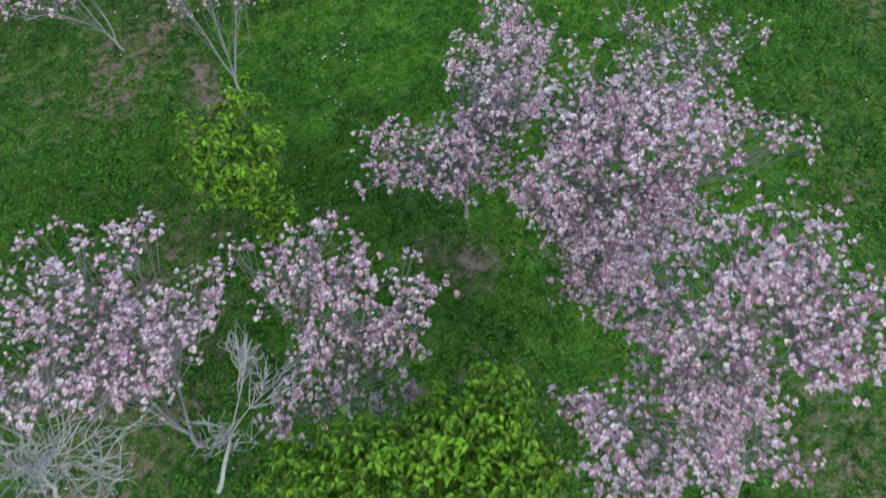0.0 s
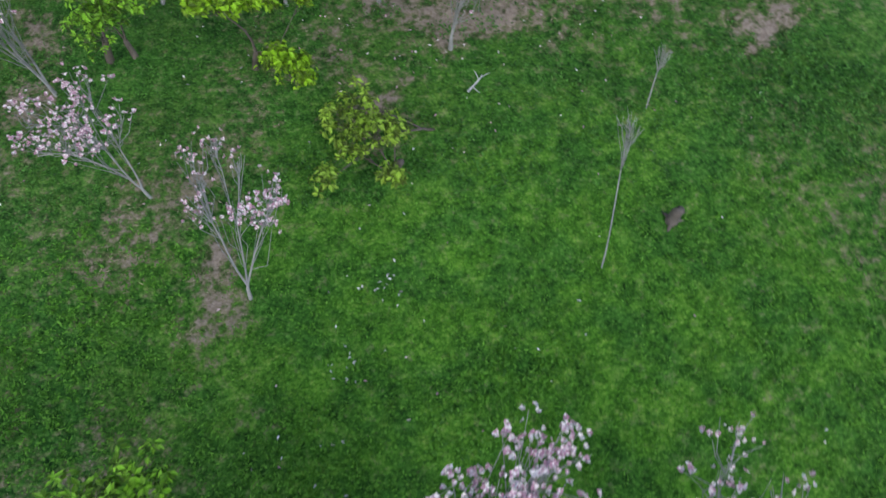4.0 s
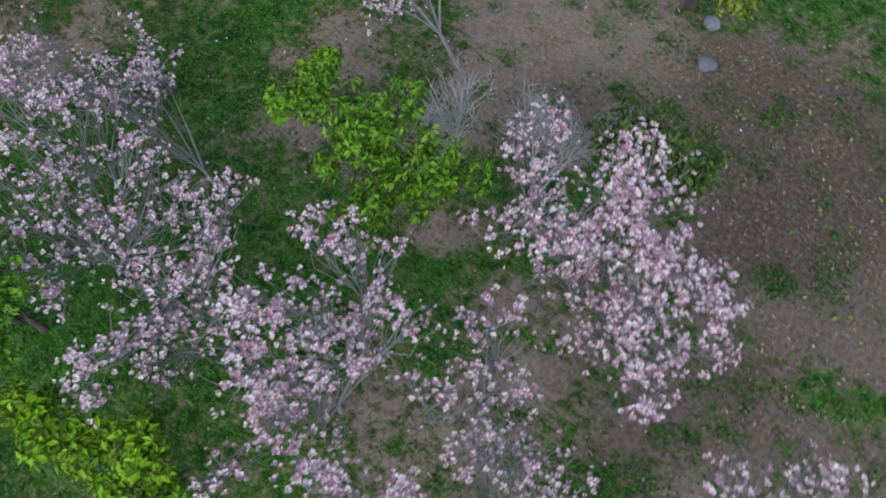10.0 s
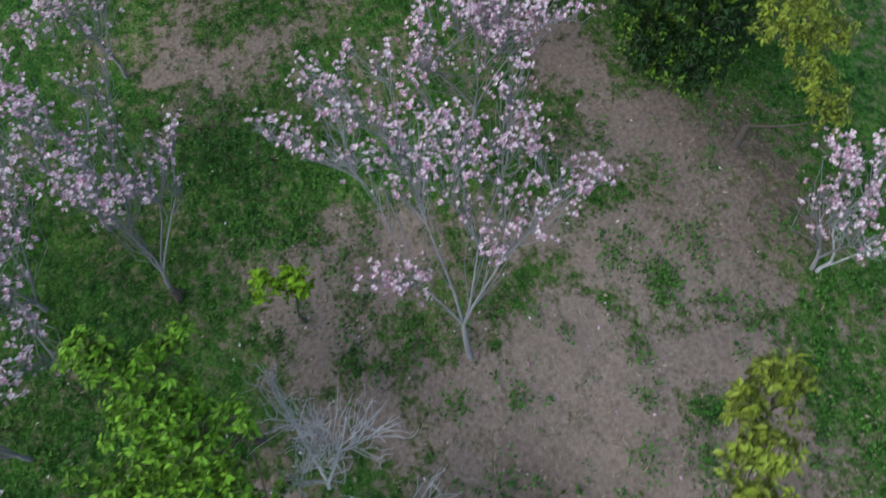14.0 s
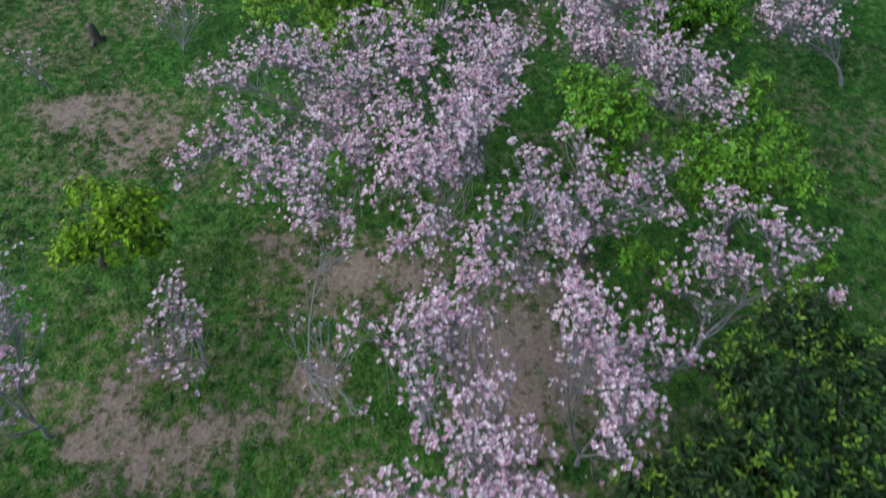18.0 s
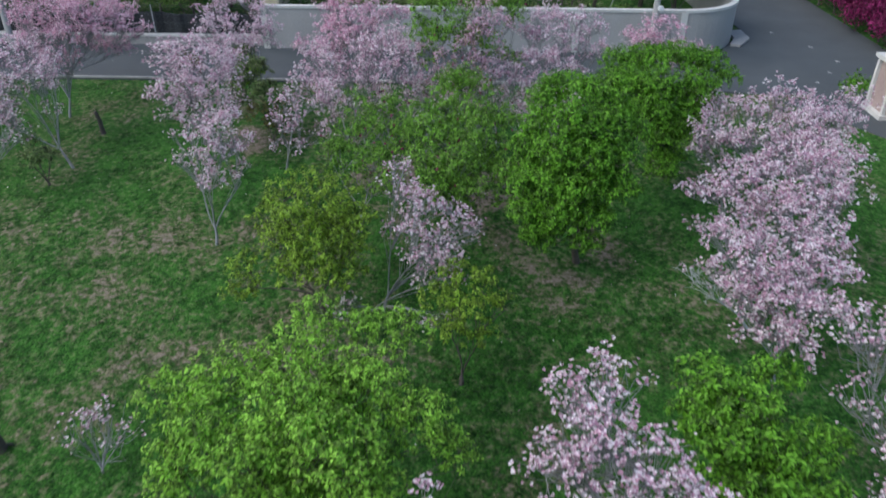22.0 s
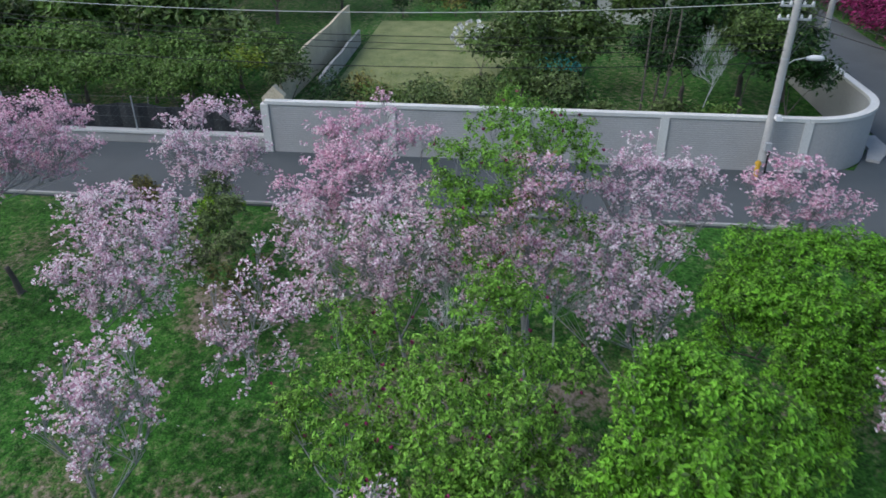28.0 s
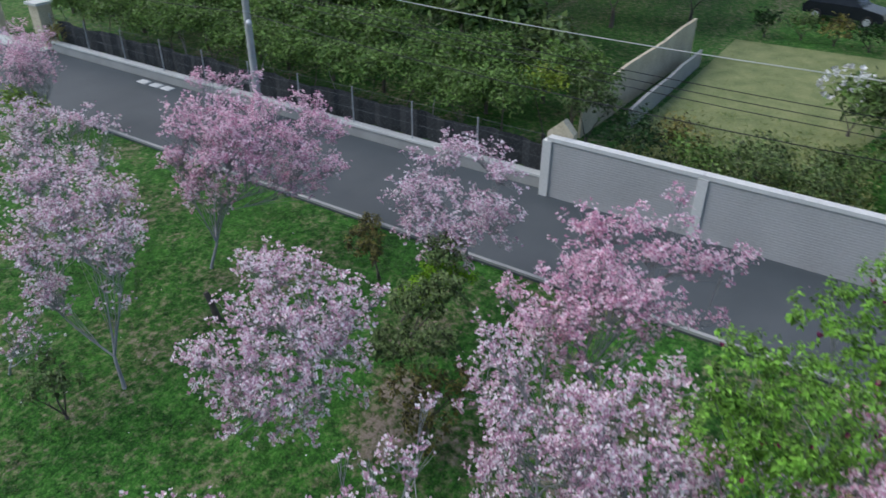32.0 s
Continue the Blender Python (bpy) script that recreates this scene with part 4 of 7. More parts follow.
wall_piece("curved_panel", CURVE, -0.05, 1.80, 0.20, WALL_PAINT, wall_1, wall_at)
wall_piece("curved_coping", CURVE, 1.804, 1.92, 0.28, CONCRETE_PALE, wall_1, wall_at)
for y in BAYS:
    part("pilaster", Geo().box((WALL_X - 0.10, y - 0.14, -0.05), (WALL_X + 0.16, y + 0.14, 1.802)), CONCRETE_PALE, wall_1, wall_at, "pale concrete pilaster")

end_at = (-48.0, 12.55, 0.0)
end = thing("wall_end", end_at, "weathered beige plaster wall end with a pointed top", "wall", kind="structure")
g = Geo().add([(x, y, z) for x in (-47.28, -46.98) for y, z in ((12.72, -0.05), (13.55, -0.05), (13.55, 1.98), (13.18, 2.36), (12.72, 1.93))],
              [(0, 1, 2, 4), (5, 9, 7, 6), (0, 5, 6, 1), (1, 6, 7, 2), (2, 7, 8, 3), (3, 8, 9, 4), (4, 9, 5, 0), (2, 3, 4, 2), (7, 9, 8, 7)])
part("gable", g, PLASTER, end, end_at)

# ---- wire fence on a low wall ----
fence_at = (-47.2, -13.0, 0.0)
fence = thing("wire_fence", fence_at, "wire mesh fence with steel posts on a low concrete wall", "fence", kind="structure")
part("low_wall", Geo().box((-47.32, -13.2, -0.06), (-47.08, 12.75, 0.34)), CONCRETE, fence, fence_at)
part("low_coping", Geo().box((-47.36, -13.2, 0.343), (-47.03, 12.75, 0.42)), CONCRETE_PALE, fence, fence_at, "pale coping strip")
for y in np.arange(-13.0, 12.8, 2.575):
    part("post", Geo().tube([(-47.2, y, 0.40), (-47.2, y, 1.75)], [0.026, 0.026], 8), STEEL, fence, fence_at)
    if y < 11.5:
        g = Geo()
        for z in (0.5, 0.95, 1.35, 1.72):
            g.tube([(-47.2, y, z), (-47.2, y + 1.3, z - 0.015), (-47.2, y + 2.575, z)], [0.006] * 3, 4)
        for k in np.arange(-1.2, 2.575, 0.2):
            for sgn in (1, -1):
                a, b2 = (k, k + 1.2) if sgn > 0 else (k + 1.2, k)
                lo, hi = np.clip([a, b2], 0, 2.575)
                if abs(hi - lo) > 0.05:
                    z_of = lambda s: 0.5 + (s - a) / (b2 - a) * 1.2
                    g.tube([(-47.2, y + lo, z_of(lo)), (-47.2, y + hi, z_of(hi))], [0.002, 0.002], 3)
        part("netting", g, WIRE, fence, fence_at)

# added folded dark sheet: stands in for the shade under the hedge
ys = np.arange(-13.0, 12.7, 0.16)
fold = -47.48 + 0.05 * np.sin(ys * 5.3) + 0.03 * np.sin(ys * 11.7)
top = 1.32 + 0.06 * np.sin(ys * 1.9)
v = np.stack([np.stack([fold + o, ys, z], 1) for o, z in ((0.0, np.full(len(ys), 0.36)), (0.012, top * 0.6), (0.0, top), (-0.015, top), (-0.003, top * 0.6), (-0.015, np.full(len(ys), 0.36)))], 1).reshape(-1, 3)
q = [(i * 6 + j, i * 6 + (j + 1) % 6, (i + 1) * 6 + (j + 1) % 6, (i + 1) * 6 + j) for i in range(len(ys) - 1) for j in range(6)]
part("hedge_shade_sheet", Geo().add(v, q), HEDGE_SHADE, fence, fence_at, "dark grey folded sheet standing in for hedge shade")
# ---- orchard trees and shrubs: foot in the plan, fullness, lobes of the crown (x, y, z, radius) ----
mag((-4.56, 3.17), 1.10, [(-3.49, 4.09, 3.20, 0.58), (-3.91, 3.52, 3.20, 0.46), (-4.35, 3.82, 3.00, 0.40), (-3.39, 3.38, 3.20, 0.40), (-5.70, 3.36, 2.70, 0.33), (-6.10, 3.05, 2.60, 0.29), (-5.67, 2.72, 2.60, 0.29), (-4.97, 2.71, 3.00, 0.47), (-4.23, 2.61, 3.50, 0.54), (-5.26, 2.20, 3.00, 0.43)])
mag((-3.58, 0.93), 1.20, [(-4.74, 1.59, 3.30, 0.30), (-4.63, 1.02, 3.30, 0.34), (-4.50, 0.46, 3.30, 0.36), (-4.58, -0.06, 3.30, 0.34), (-4.43, -0.46, 3.40, 0.34), (-4.10, 0.33, 3.40, 0.34), (-3.61, 2.06, 4.00, 0.50), (-3.18, 1.49, 4.20, 0.48), (-2.60, 1.19, 4.00, 0.41), (-2.17, 0.40, 4.20, 0.28), (-4.19, 1.48, 4.10, 0.47), (-3.73, 0.97, 4.40, 0.50), (-3.22, 0.59, 4.40, 0.44), (-2.26, 0.92, 4.00, 0.22), (-4.63, 1.23, 3.80, 0.43), (-4.42, 0.50, 3.90, 0.43), (-3.60, 0.43, 4.00, 0.37), (-3.63, -0.28, 4.30, 0.35), (-4.28, 0.07, 4.00, 0.30)])
mag((-1.40, 3.23), 0.50, [(-1.62, 3.78, 2.60, 0.37), (-1.43, 3.48, 2.50, 0.37), (-0.78, 3.32, 2.60, 0.44), (-0.57, 2.87, 2.60, 0.40), (-0.54, 2.52, 2.40, 0.33), (-1.82, 2.86, 2.30, 0.33), (-1.19, 4.36, 2.60, 0.23), (-1.35, 2.40, 2.30, 0.25), (0.25, 3.01, 2.40, 0.26)])
mag((-3.31, -2.75), 1.20, [(-3.93, -0.82, 4.90, 0.44), (-3.01, -0.76, 4.60, 0.42), (-4.42, -0.38, 4.40, 0.42), (-4.50, -1.19, 4.70, 0.38), (-3.55, -1.43, 4.60, 0.45), (-2.92, -1.56, 4.50, 0.38), (-4.74, -1.10, 4.30, 0.30), (-4.71, -1.54, 4.10, 0.27), (-5.50, -1.46, 3.90, 0.33), (-5.67, -1.07, 3.70, 0.20), (-4.25, -1.92, 4.20, 0.29), (-3.68, -1.90, 4.40, 0.37), (-5.63, -1.90, 3.80, 0.40), (-4.93, -2.17, 4.00, 0.37), (-3.36, -2.00, 4.40, 0.32), (-4.28, -2.43, 4.00, 0.26)])
mag((-9.83, 1.42), 0.90, [(-10.13, 2.98, 3.20, 0.53), (-10.59, 2.65, 3.20, 0.38), (-10.54, 1.96, 3.20, 0.50), (-9.24, 3.04, 3.20, 0.34), (-9.57, 2.31, 3.20, 0.39), (-9.15, 1.72, 3.20, 0.48), (-8.79, 2.02, 3.00, 0.40), (-9.92, 1.80, 3.00, 0.38), (-10.25, 1.42, 2.90, 0.35), (-9.46, 1.25, 2.90, 0.25), (-10.99, 1.75, 3.00, 0.31)])
mag((-7.71, 0.85), 0.90, [(-7.26, 1.89, 3.50, 0.32), (-7.71, 1.85, 3.40, 0.32), (-7.95, 1.62, 3.30, 0.26), (-7.39, 1.45, 3.40, 0.32), (-6.97, 1.27, 3.50, 0.38), (-6.64, 0.93, 3.40, 0.38), (-7.25, 1.01, 3.20, 0.45), (-6.81, 0.62, 2.90, 0.33), (-7.75, 0.96, 2.80, 0.30), (-8.12, 0.58, 2.70, 0.26), (-8.48, 0.30, 2.50, 0.26), (-6.92, -0.05, 2.60, 0.26), (-7.51, 0.21, 2.70, 0.29), (-8.14, 2.33, 3.20, 0.23)])
bare((-11.92, 1.65), 1.00, [(-10.85, 1.30, 2.60, 0.70), (-10.33, 0.88, 2.40, 0.58), (-11.33, 1.30, 2.40, 0.51)])
bare((-9.83, 0.71), 1.00, [(-8.99, 0.55, 2.80, 0.38), (-8.21, 0.96, 2.60, 0.47), (-8.54, 1.43, 2.60, 0.41)])
leafy_lime((-7.70, 3.88), 0.50, [(-7.44, 4.44, 3.30, 0.35), (-7.41, 3.95, 3.40, 0.39), (-7.93, 4.11, 3.20, 0.37), (-8.21, 4.03, 3.00, 0.28), (-7.29, 3.59, 3.30, 0.33), (-7.80, 3.64, 3.00, 0.43), (-7.47, 3.32, 2.20, 0.30), (-8.11, 3.98, 2.60, 0.33)])
leafy_lime((-7.16, -0.86), 1.40, [(-6.34, -0.65, 3.60, 0.37), (-7.05, -0.65, 3.50, 0.46), (-6.37, -1.09, 3.40, 0.46), (-7.73, -0.46, 3.30, 0.44), (-8.41, -0.34, 3.10, 0.35), (-7.45, -0.95, 3.20, 0.52), (-6.70, -1.38, 3.20, 0.52), (-8.13, -0.71, 3.00, 0.47), (-6.09, -1.40, 3.00, 0.30)])
mag((-7.16, 7.50), 0.60, [(-7.69, 9.19, 1.60, 0.25), (-7.41, 9.22, 1.60, 0.16), (-6.97, 8.92, 1.70, 0.13), (-7.51, 8.30, 1.50, 0.22), (-6.41, 8.22, 1.80, 0.30), (-6.72, 8.03, 1.80, 0.25), (-6.57, 7.94, 1.60, 0.20), (-7.57, 8.53, 1.50, 0.15)])
mag((-8.85, 9.44), 0.50, [(-9.61, 10.29, 1.70, 0.38), (-9.29, 10.37, 1.70, 0.30), (-10.19, 9.91, 1.60, 0.33), (-9.21, 9.69, 1.50, 0.34), (-9.72, 9.66, 1.30, 0.38), (-10.13, 9.60, 1.30, 0.34), (-8.87, 9.98, 1.40, 0.26)])
sapling((-1.64, 7.52), 0.35, [(-1.30, 8.95, 1.70, 0.29)])
sapling((-0.34, 10.45), 0.25, [(-0.20, 10.86, 0.90, 0.18)])
shrub_red((-4.78, 9.45), 0.07, [(-5.09, 10.10, 0.50, 0.47), (-4.72, 10.07, 0.50, 0.37), (-5.48, 9.87, 0.40, 0.33), (-4.86, 9.21, 0.50, 0.23)])
shrub_red((-4.05, 10.38), 0.09, [(-5.29, 10.75, 0.40, 0.37), (-5.69, 10.41, 0.40, 0.29), (-5.88, 9.25, 0.40, 0.24)])
shrub_lime((-6.41, 11.47), 0.50, [(-6.57, 11.55, 0.60, 0.34), (-6.20, 11.36, 0.50, 0.24)])
leafy_lime((-9.82, 12.34), 0.45, [(-9.39, 11.92, 3.00, 0.45), (-8.89, 12.21, 3.20, 0.52), (-8.30, 12.00, 3.10, 0.44), (-8.86, 11.47, 2.80, 0.44), (-8.42, 11.61, 2.60, 0.45), (-9.44, 11.59, 3.00, 0.30), (-8.14, 12.47, 2.80, 0.38), (-9.25, 11.30, 2.00, 0.40)])
shrub_yellow((-7.20, 11.97), 1.70, [(-7.45, 11.49, 2.20, 0.27), (-6.96, 11.39, 2.30, 0.30), (-6.50, 11.46, 2.30, 0.31), (-6.12, 11.70, 2.30, 0.30), (-5.94, 11.62, 2.10, 0.23), (-6.52, 11.13, 1.20, 0.23), (-6.21, 11.17, 1.00, 0.18)])
mag((-10.71, 11.68), 0.90, [(-11.04, 11.87, 3.00, 0.54), (-10.41, 11.87, 3.00, 0.42), (-10.36, 11.45, 2.90, 0.34), (-10.91, 11.36, 2.90, 0.30)])
mag((-6.62, 13.41), 0.80, [(-7.94, 13.36, 2.80, 0.31), (-7.41, 13.59, 2.90, 0.27), (-7.01, 14.11, 2.90, 0.31), (-6.61, 14.54, 2.90, 0.28), (-6.63, 12.38, 2.85, 0.38), (-6.38, 12.61, 2.90, 0.28), (-6.76, 11.90, 2.50, 0.26), (-7.09, 12.07, 2.50, 0.23), (-6.73, 13.35, 2.90, 0.30), (-6.41, 13.73, 2.90, 0.30), (-6.40, 12.97, 2.80, 0.23)])
mag((-8.77, 13.79), 0.80, [(-9.11, 13.83, 2.90, 0.39), (-9.31, 13.46, 2.80, 0.32), (-8.56, 13.57, 2.80, 0.28), (-7.90, 14.50, 2.80, 0.25), (-9.01, 14.77, 2.80, 0.34), (-8.42, 12.81, 2.70, 0.27), (-8.02, 12.61, 2.60, 0.27), (-7.75, 12.61, 2.50, 0.20), (-10.06, 14.46, 2.90, 0.33), (-9.39, 14.62, 2.90, 0.30)])
mag((-9.86, 14.85), 0.80, [(-10.65, 14.76, 2.90, 0.42), (-10.09, 14.88, 2.90, 0.34), (-10.22, 13.87, 2.80, 0.33), (-8.53, 15.61, 2.90, 0.27), (-9.24, 15.42, 2.60, 0.27)])
mag((-4.88, 13.35), 1.10, [(-5.23, 13.47, 3.60, 0.39), (-5.38, 13.17, 3.40, 0.30), (-5.19, 12.70, 3.20, 0.36), (-5.10, 14.45, 3.20, 0.36), (-5.44, 14.41, 3.20, 0.26), (-4.72, 12.49, 3.00, 0.33), (-4.51, 13.26, 3.20, 0.37), (-4.42, 13.99, 3.20, 0.32), (-5.00, 11.85, 2.60, 0.21), (-5.20, 11.67, 2.50, 0.13), (-4.55, 14.65, 3.00, 0.19), (-4.44, 12.41, 2.80, 0.18), (-3.96, 14.05, 3.00, 0.22)])
mag((-3.63, 12.11), 0.90, [(-4.03, 12.12, 3.10, 0.29), (-3.86, 12.32, 3.10, 0.26), (-3.41, 11.96, 3.00, 0.31), (-3.19, 12.49, 3.00, 0.29), (-3.59, 11.65, 3.00, 0.22), (-3.01, 11.87, 2.80, 0.20), (-2.90, 11.60, 2.60, 0.17), (-3.95, 11.78, 2.90, 0.20), (-2.98, 12.29, 2.90, 0.20)])
mag((-3.00, 13.75), 0.45, [(-3.16, 14.21, 2.60, 0.43), (-3.28, 13.54, 2.60, 0.35), (-2.64, 13.87, 2.60, 0.32), (-2.69, 13.23, 2.50, 0.35), (-2.19, 13.24, 2.60, 0.34), (-1.93, 13.53, 2.50, 0.25), (-2.29, 12.56, 2.50, 0.21), (-1.98, 12.81, 2.50, 0.24), (-1.80, 13.12, 2.40, 0.22), (-3.42, 14.77, 2.60, 0.34), (-3.86, 13.62, 2.60, 0.26)])
mag((-2.69, 16.31), 1.35, [(-2.52, 16.47, 3.70, 0.43), (-2.66, 16.06, 3.60, 0.32), (-2.79, 15.55, 3.30, 0.39), (-3.19, 15.56, 3.20, 0.30), (-3.65, 16.91, 3.10, 0.25), (-3.89, 16.50, 3.00, 0.25), (-2.17, 15.89, 3.40, 0.42), (-1.54, 15.55, 3.30, 0.38), (-1.93, 15.31, 3.30, 0.38), (-1.83, 14.84, 3.10, 0.38), (-1.22, 15.14, 3.00, 0.26), (-1.55, 14.45, 2.90, 0.28), (-3.78, 15.31, 3.00, 0.24), (-1.19, 15.64, 3.00, 0.23), (-3.46, 16.09, 3.00, 0.28)])
mag((1.64, 14.79), 0.90, [(-0.32, 13.89, 3.00, 0.32), (-0.61, 14.10, 2.90, 0.21), (0.07, 14.39, 3.00, 0.30), (0.43, 14.33, 3.00, 0.33), (-0.06, 13.67, 3.00, 0.32), (0.37, 13.84, 3.00, 0.32), (-0.26, 13.15, 3.00, 0.25), (-0.61, 13.11, 2.90, 0.26), (-0.96, 13.15, 2.90, 0.20), (0.33, 13.19, 2.80, 0.26), (-0.19, 12.57, 2.80, 0.25), (-0.50, 12.35, 2.70, 0.14), (0.57, 12.99, 2.80, 0.25), (0.21, 12.66, 2.60, 0.23)])
leafy_lime((-5.97, 16.48), 0.36, [(-6.58, 15.78, 3.30, 0.24), (-6.47, 15.57, 3.30, 0.20), (-6.51, 16.41, 3.00, 0.15), (-6.11, 15.94, 3.10, 0.34), (-5.83, 16.07, 3.00, 0.38), (-5.50, 16.42, 2.90, 0.34), (-5.44, 16.11, 2.70, 0.42), (-5.48, 16.76, 2.70, 0.25), (-5.68, 15.87, 2.90, 0.31), (-5.37, 15.06, 2.20, 0.37), (-5.27, 15.73, 2.20, 0.44), (-4.97, 16.18, 2.00, 0.45), (-4.52, 16.52, 1.80, 0.38), (-5.02, 16.52, 2.30, 0.33)])
shrub_lime((-7.45, 17.41), 0.80, [(-7.51, 17.27, 1.60, 0.27), (-7.37, 17.57, 1.50, 0.23)])
leafy((-9.37, 12.39), 0.12, [(-9.38, 12.49, 2.20, 0.39), (-9.08, 12.38, 2.00, 0.32), (-9.32, 11.95, 1.80, 0.43), (-9.71, 12.86, 2.40, 0.32)])
bare((-5.06, 17.23), 0.95, [(-5.65, 17.22, 1.60, 0.52), (-5.35, 17.69, 1.60, 0.48), (-5.30, 18.05, 1.50, 0.38), (-5.23, 17.34, 1.50, 0.41), (-6.31, 17.00, 1.40, 0.29), (-5.03, 16.93, 1.20, 0.35)])
bare((-3.87, 17.39), 1.10, [(-3.20, 18.28, 1.20, 0.40), (-3.05, 18.95, 1.10, 0.26), (-4.34, 18.55, 1.20, 0.38), (-4.19, 17.55, 1.80, 0.38), (-3.83, 17.96, 1.60, 0.39), (-3.51, 17.96, 1.40, 0.33), (-4.26, 18.01, 1.80, 0.26)])
shrub_dark((-2.44, 17.98), 1.00, [(-3.06, 17.91, 1.90, 0.35), (-2.84, 18.20, 1.90, 0.32), (-2.31, 18.10, 2.00, 0.34), (-1.87, 17.91, 2.00, 0.30), (-1.93, 17.76, 1.80, 0.31), (-2.52, 17.97, 1.90, 0.35)])
leafy_yellow((-2.99, 22.68), 1.00, [(-4.16, 21.22, 4.60, 0.20), (-4.08, 21.52, 4.50, 0.17), (-3.97, 20.96, 4.50, 0.19), (-3.65, 20.79, 4.50, 0.21), (-3.59, 21.04, 4.50, 0.19), (-3.31, 20.89, 4.40, 0.21), (-3.27, 20.61, 4.10, 0.14), (-3.16, 20.95, 4.30, 0.17), (-2.92, 20.82, 3.60, 0.23), (-2.63, 20.98, 3.60, 0.26), (-2.57, 20.79, 3.20, 0.24), (-2.90, 21.19, 3.90, 0.23), (-2.22, 21.05, 3.20, 0.32), (-3.17, 20.56, 2.40, 0.17), (-2.92, 20.68, 2.40, 0.15), (-2.43, 20.31, 2.50, 0.18), (-2.22, 20.37, 2.50, 0.20), (-2.10, 20.76, 3.00, 0.32), (-3.96, 21.29, 4.10, 0.31)])
leafy_yellow((-8.32, 24.78), 1.30, [(-8.86, 24.40, 3.20, 0.28), (-9.09, 24.85, 3.10, 0.25), (-8.39, 24.36, 3.20, 0.33), (-8.30, 24.11, 3.00, 0.24), (-8.55, 24.88, 2.90, 0.31), (-8.19, 24.73, 2.50, 0.32), (-7.83, 25.06, 2.10, 0.33), (-8.28, 25.23, 2.50, 0.36), (-7.53, 25.21, 1.70, 0.27)])
leafy_dark((-11.53, 25.76), 1.35, [(-10.36, 23.38, 1.90, 0.49), (-10.57, 23.51, 2.50, 0.44), (-10.51, 23.96, 2.90, 0.49), (-9.90, 23.76, 2.30, 0.54), (-9.83, 23.67, 1.20, 0.47), (-9.36, 24.16, 1.00, 0.51), (-9.99, 24.41, 2.60, 0.53), (-9.62, 24.59, 1.60, 0.53), (-11.06, 24.71, 2.90, 0.47), (-11.56, 25.47, 2.90, 0.48), (-10.40, 25.07, 2.90, 0.49), (-10.85, 25.79, 2.80, 0.51), (-12.01, 24.77, 2.70, 0.43), (-12.65, 25.74, 2.60, 0.48), (-9.88, 25.52, 2.60, 0.42), (-11.92, 26.61, 2.60, 0.55)])
mag((-6.01, 24.92), 0.70, [(-6.43, 24.33, 2.60, 0.29), (-6.02, 24.38, 2.60, 0.29), (-6.52, 25.01, 2.50, 0.30), (-5.94, 24.24, 2.30, 0.26), (-5.62, 24.47, 2.20, 0.26), (-6.85, 24.49, 2.40, 0.23)])
bare((-5.94, 24.98), 0.50, [(-5.77, 25.21, 1.00, 0.25), (-6.04, 24.55, 1.60, 0.32)])
mag((-6.18, 19.58), 0.75, [(-9.60, 18.47, 2.90, 0.14), (-9.13, 18.38, 3.00, 0.22), (-8.94, 18.83, 3.10, 0.26), (-8.65, 17.79, 3.00, 0.19), (-8.82, 17.69, 3.00, 0.11), (-8.33, 18.17, 3.00, 0.19), (-8.38, 18.64, 3.30, 0.24), (-8.59, 19.12, 3.00, 0.21), (-9.44, 19.44, 2.90, 0.21), (-9.75, 19.07, 2.80, 0.17), (-8.23, 19.53, 3.00, 0.28), (-8.40, 20.68, 3.10, 0.27), (-8.61, 20.95, 3.00, 0.18), (-8.25, 19.94, 3.00, 0.27), (-7.69, 20.02, 3.00, 0.26), (-7.78, 19.50, 2.90, 0.23), (-7.80, 20.50, 2.90, 0.21), (-8.04, 18.64, 3.00, 0.16), (-8.91, 19.73, 2.90, 0.22), (-6.87, 20.55, 2.40, 0.28), (-7.11, 21.12, 2.60, 0.32), (-7.16, 21.46, 2.70, 0.25), (-6.82, 20.15, 2.20, 0.25), (-7.02, 18.61, 1.60, 0.34), (-7.04, 18.99, 1.50, 0.27), (-7.77, 20.78, 2.90, 0.35)])
mag((-10.09, 20.91), 1.10, [(-10.67, 20.24, 2.70, 0.23), (-10.59, 20.80, 2.80, 0.34), (-10.14, 20.54, 2.70, 0.34), (-10.08, 21.09, 2.70, 0.33), (-9.82, 21.70, 2.50, 0.28), (-9.62, 22.15, 2.50, 0.22), (-9.87, 20.04, 2.70, 0.26), (-9.70, 21.26, 2.50, 0.28), (-9.42, 19.88, 2.70, 0.20), (-10.66, 21.24, 2.70, 0.28)])
mag((-11.59, 21.67), 1.10, [(-11.82, 21.83, 2.90, 0.31), (-12.70, 21.25, 3.00, 0.38), (-13.20, 21.71, 3.00, 0.36), (-11.03, 22.08, 2.80, 0.35), (-10.55, 22.30, 2.70, 0.28), (-11.27, 21.53, 2.80, 0.33), (-11.49, 21.05, 2.70, 0.22), (-12.21, 20.97, 3.00, 0.26), (-10.60, 21.80, 2.70, 0.28), (-10.28, 22.13, 2.50, 0.25)])
mag((-12.08, 23.26), 1.10, [(-12.42, 23.08, 3.30, 0.41), (-11.48, 23.38, 3.00, 0.31), (-12.25, 23.67, 3.20, 0.31), (-12.97, 22.89, 3.30, 0.31), (-11.04, 23.08, 2.90, 0.25), (-12.14, 22.76, 3.10, 0.26), (-12.19, 24.20, 2.90, 0.19), (-11.89, 23.31, 3.10, 0.30)])
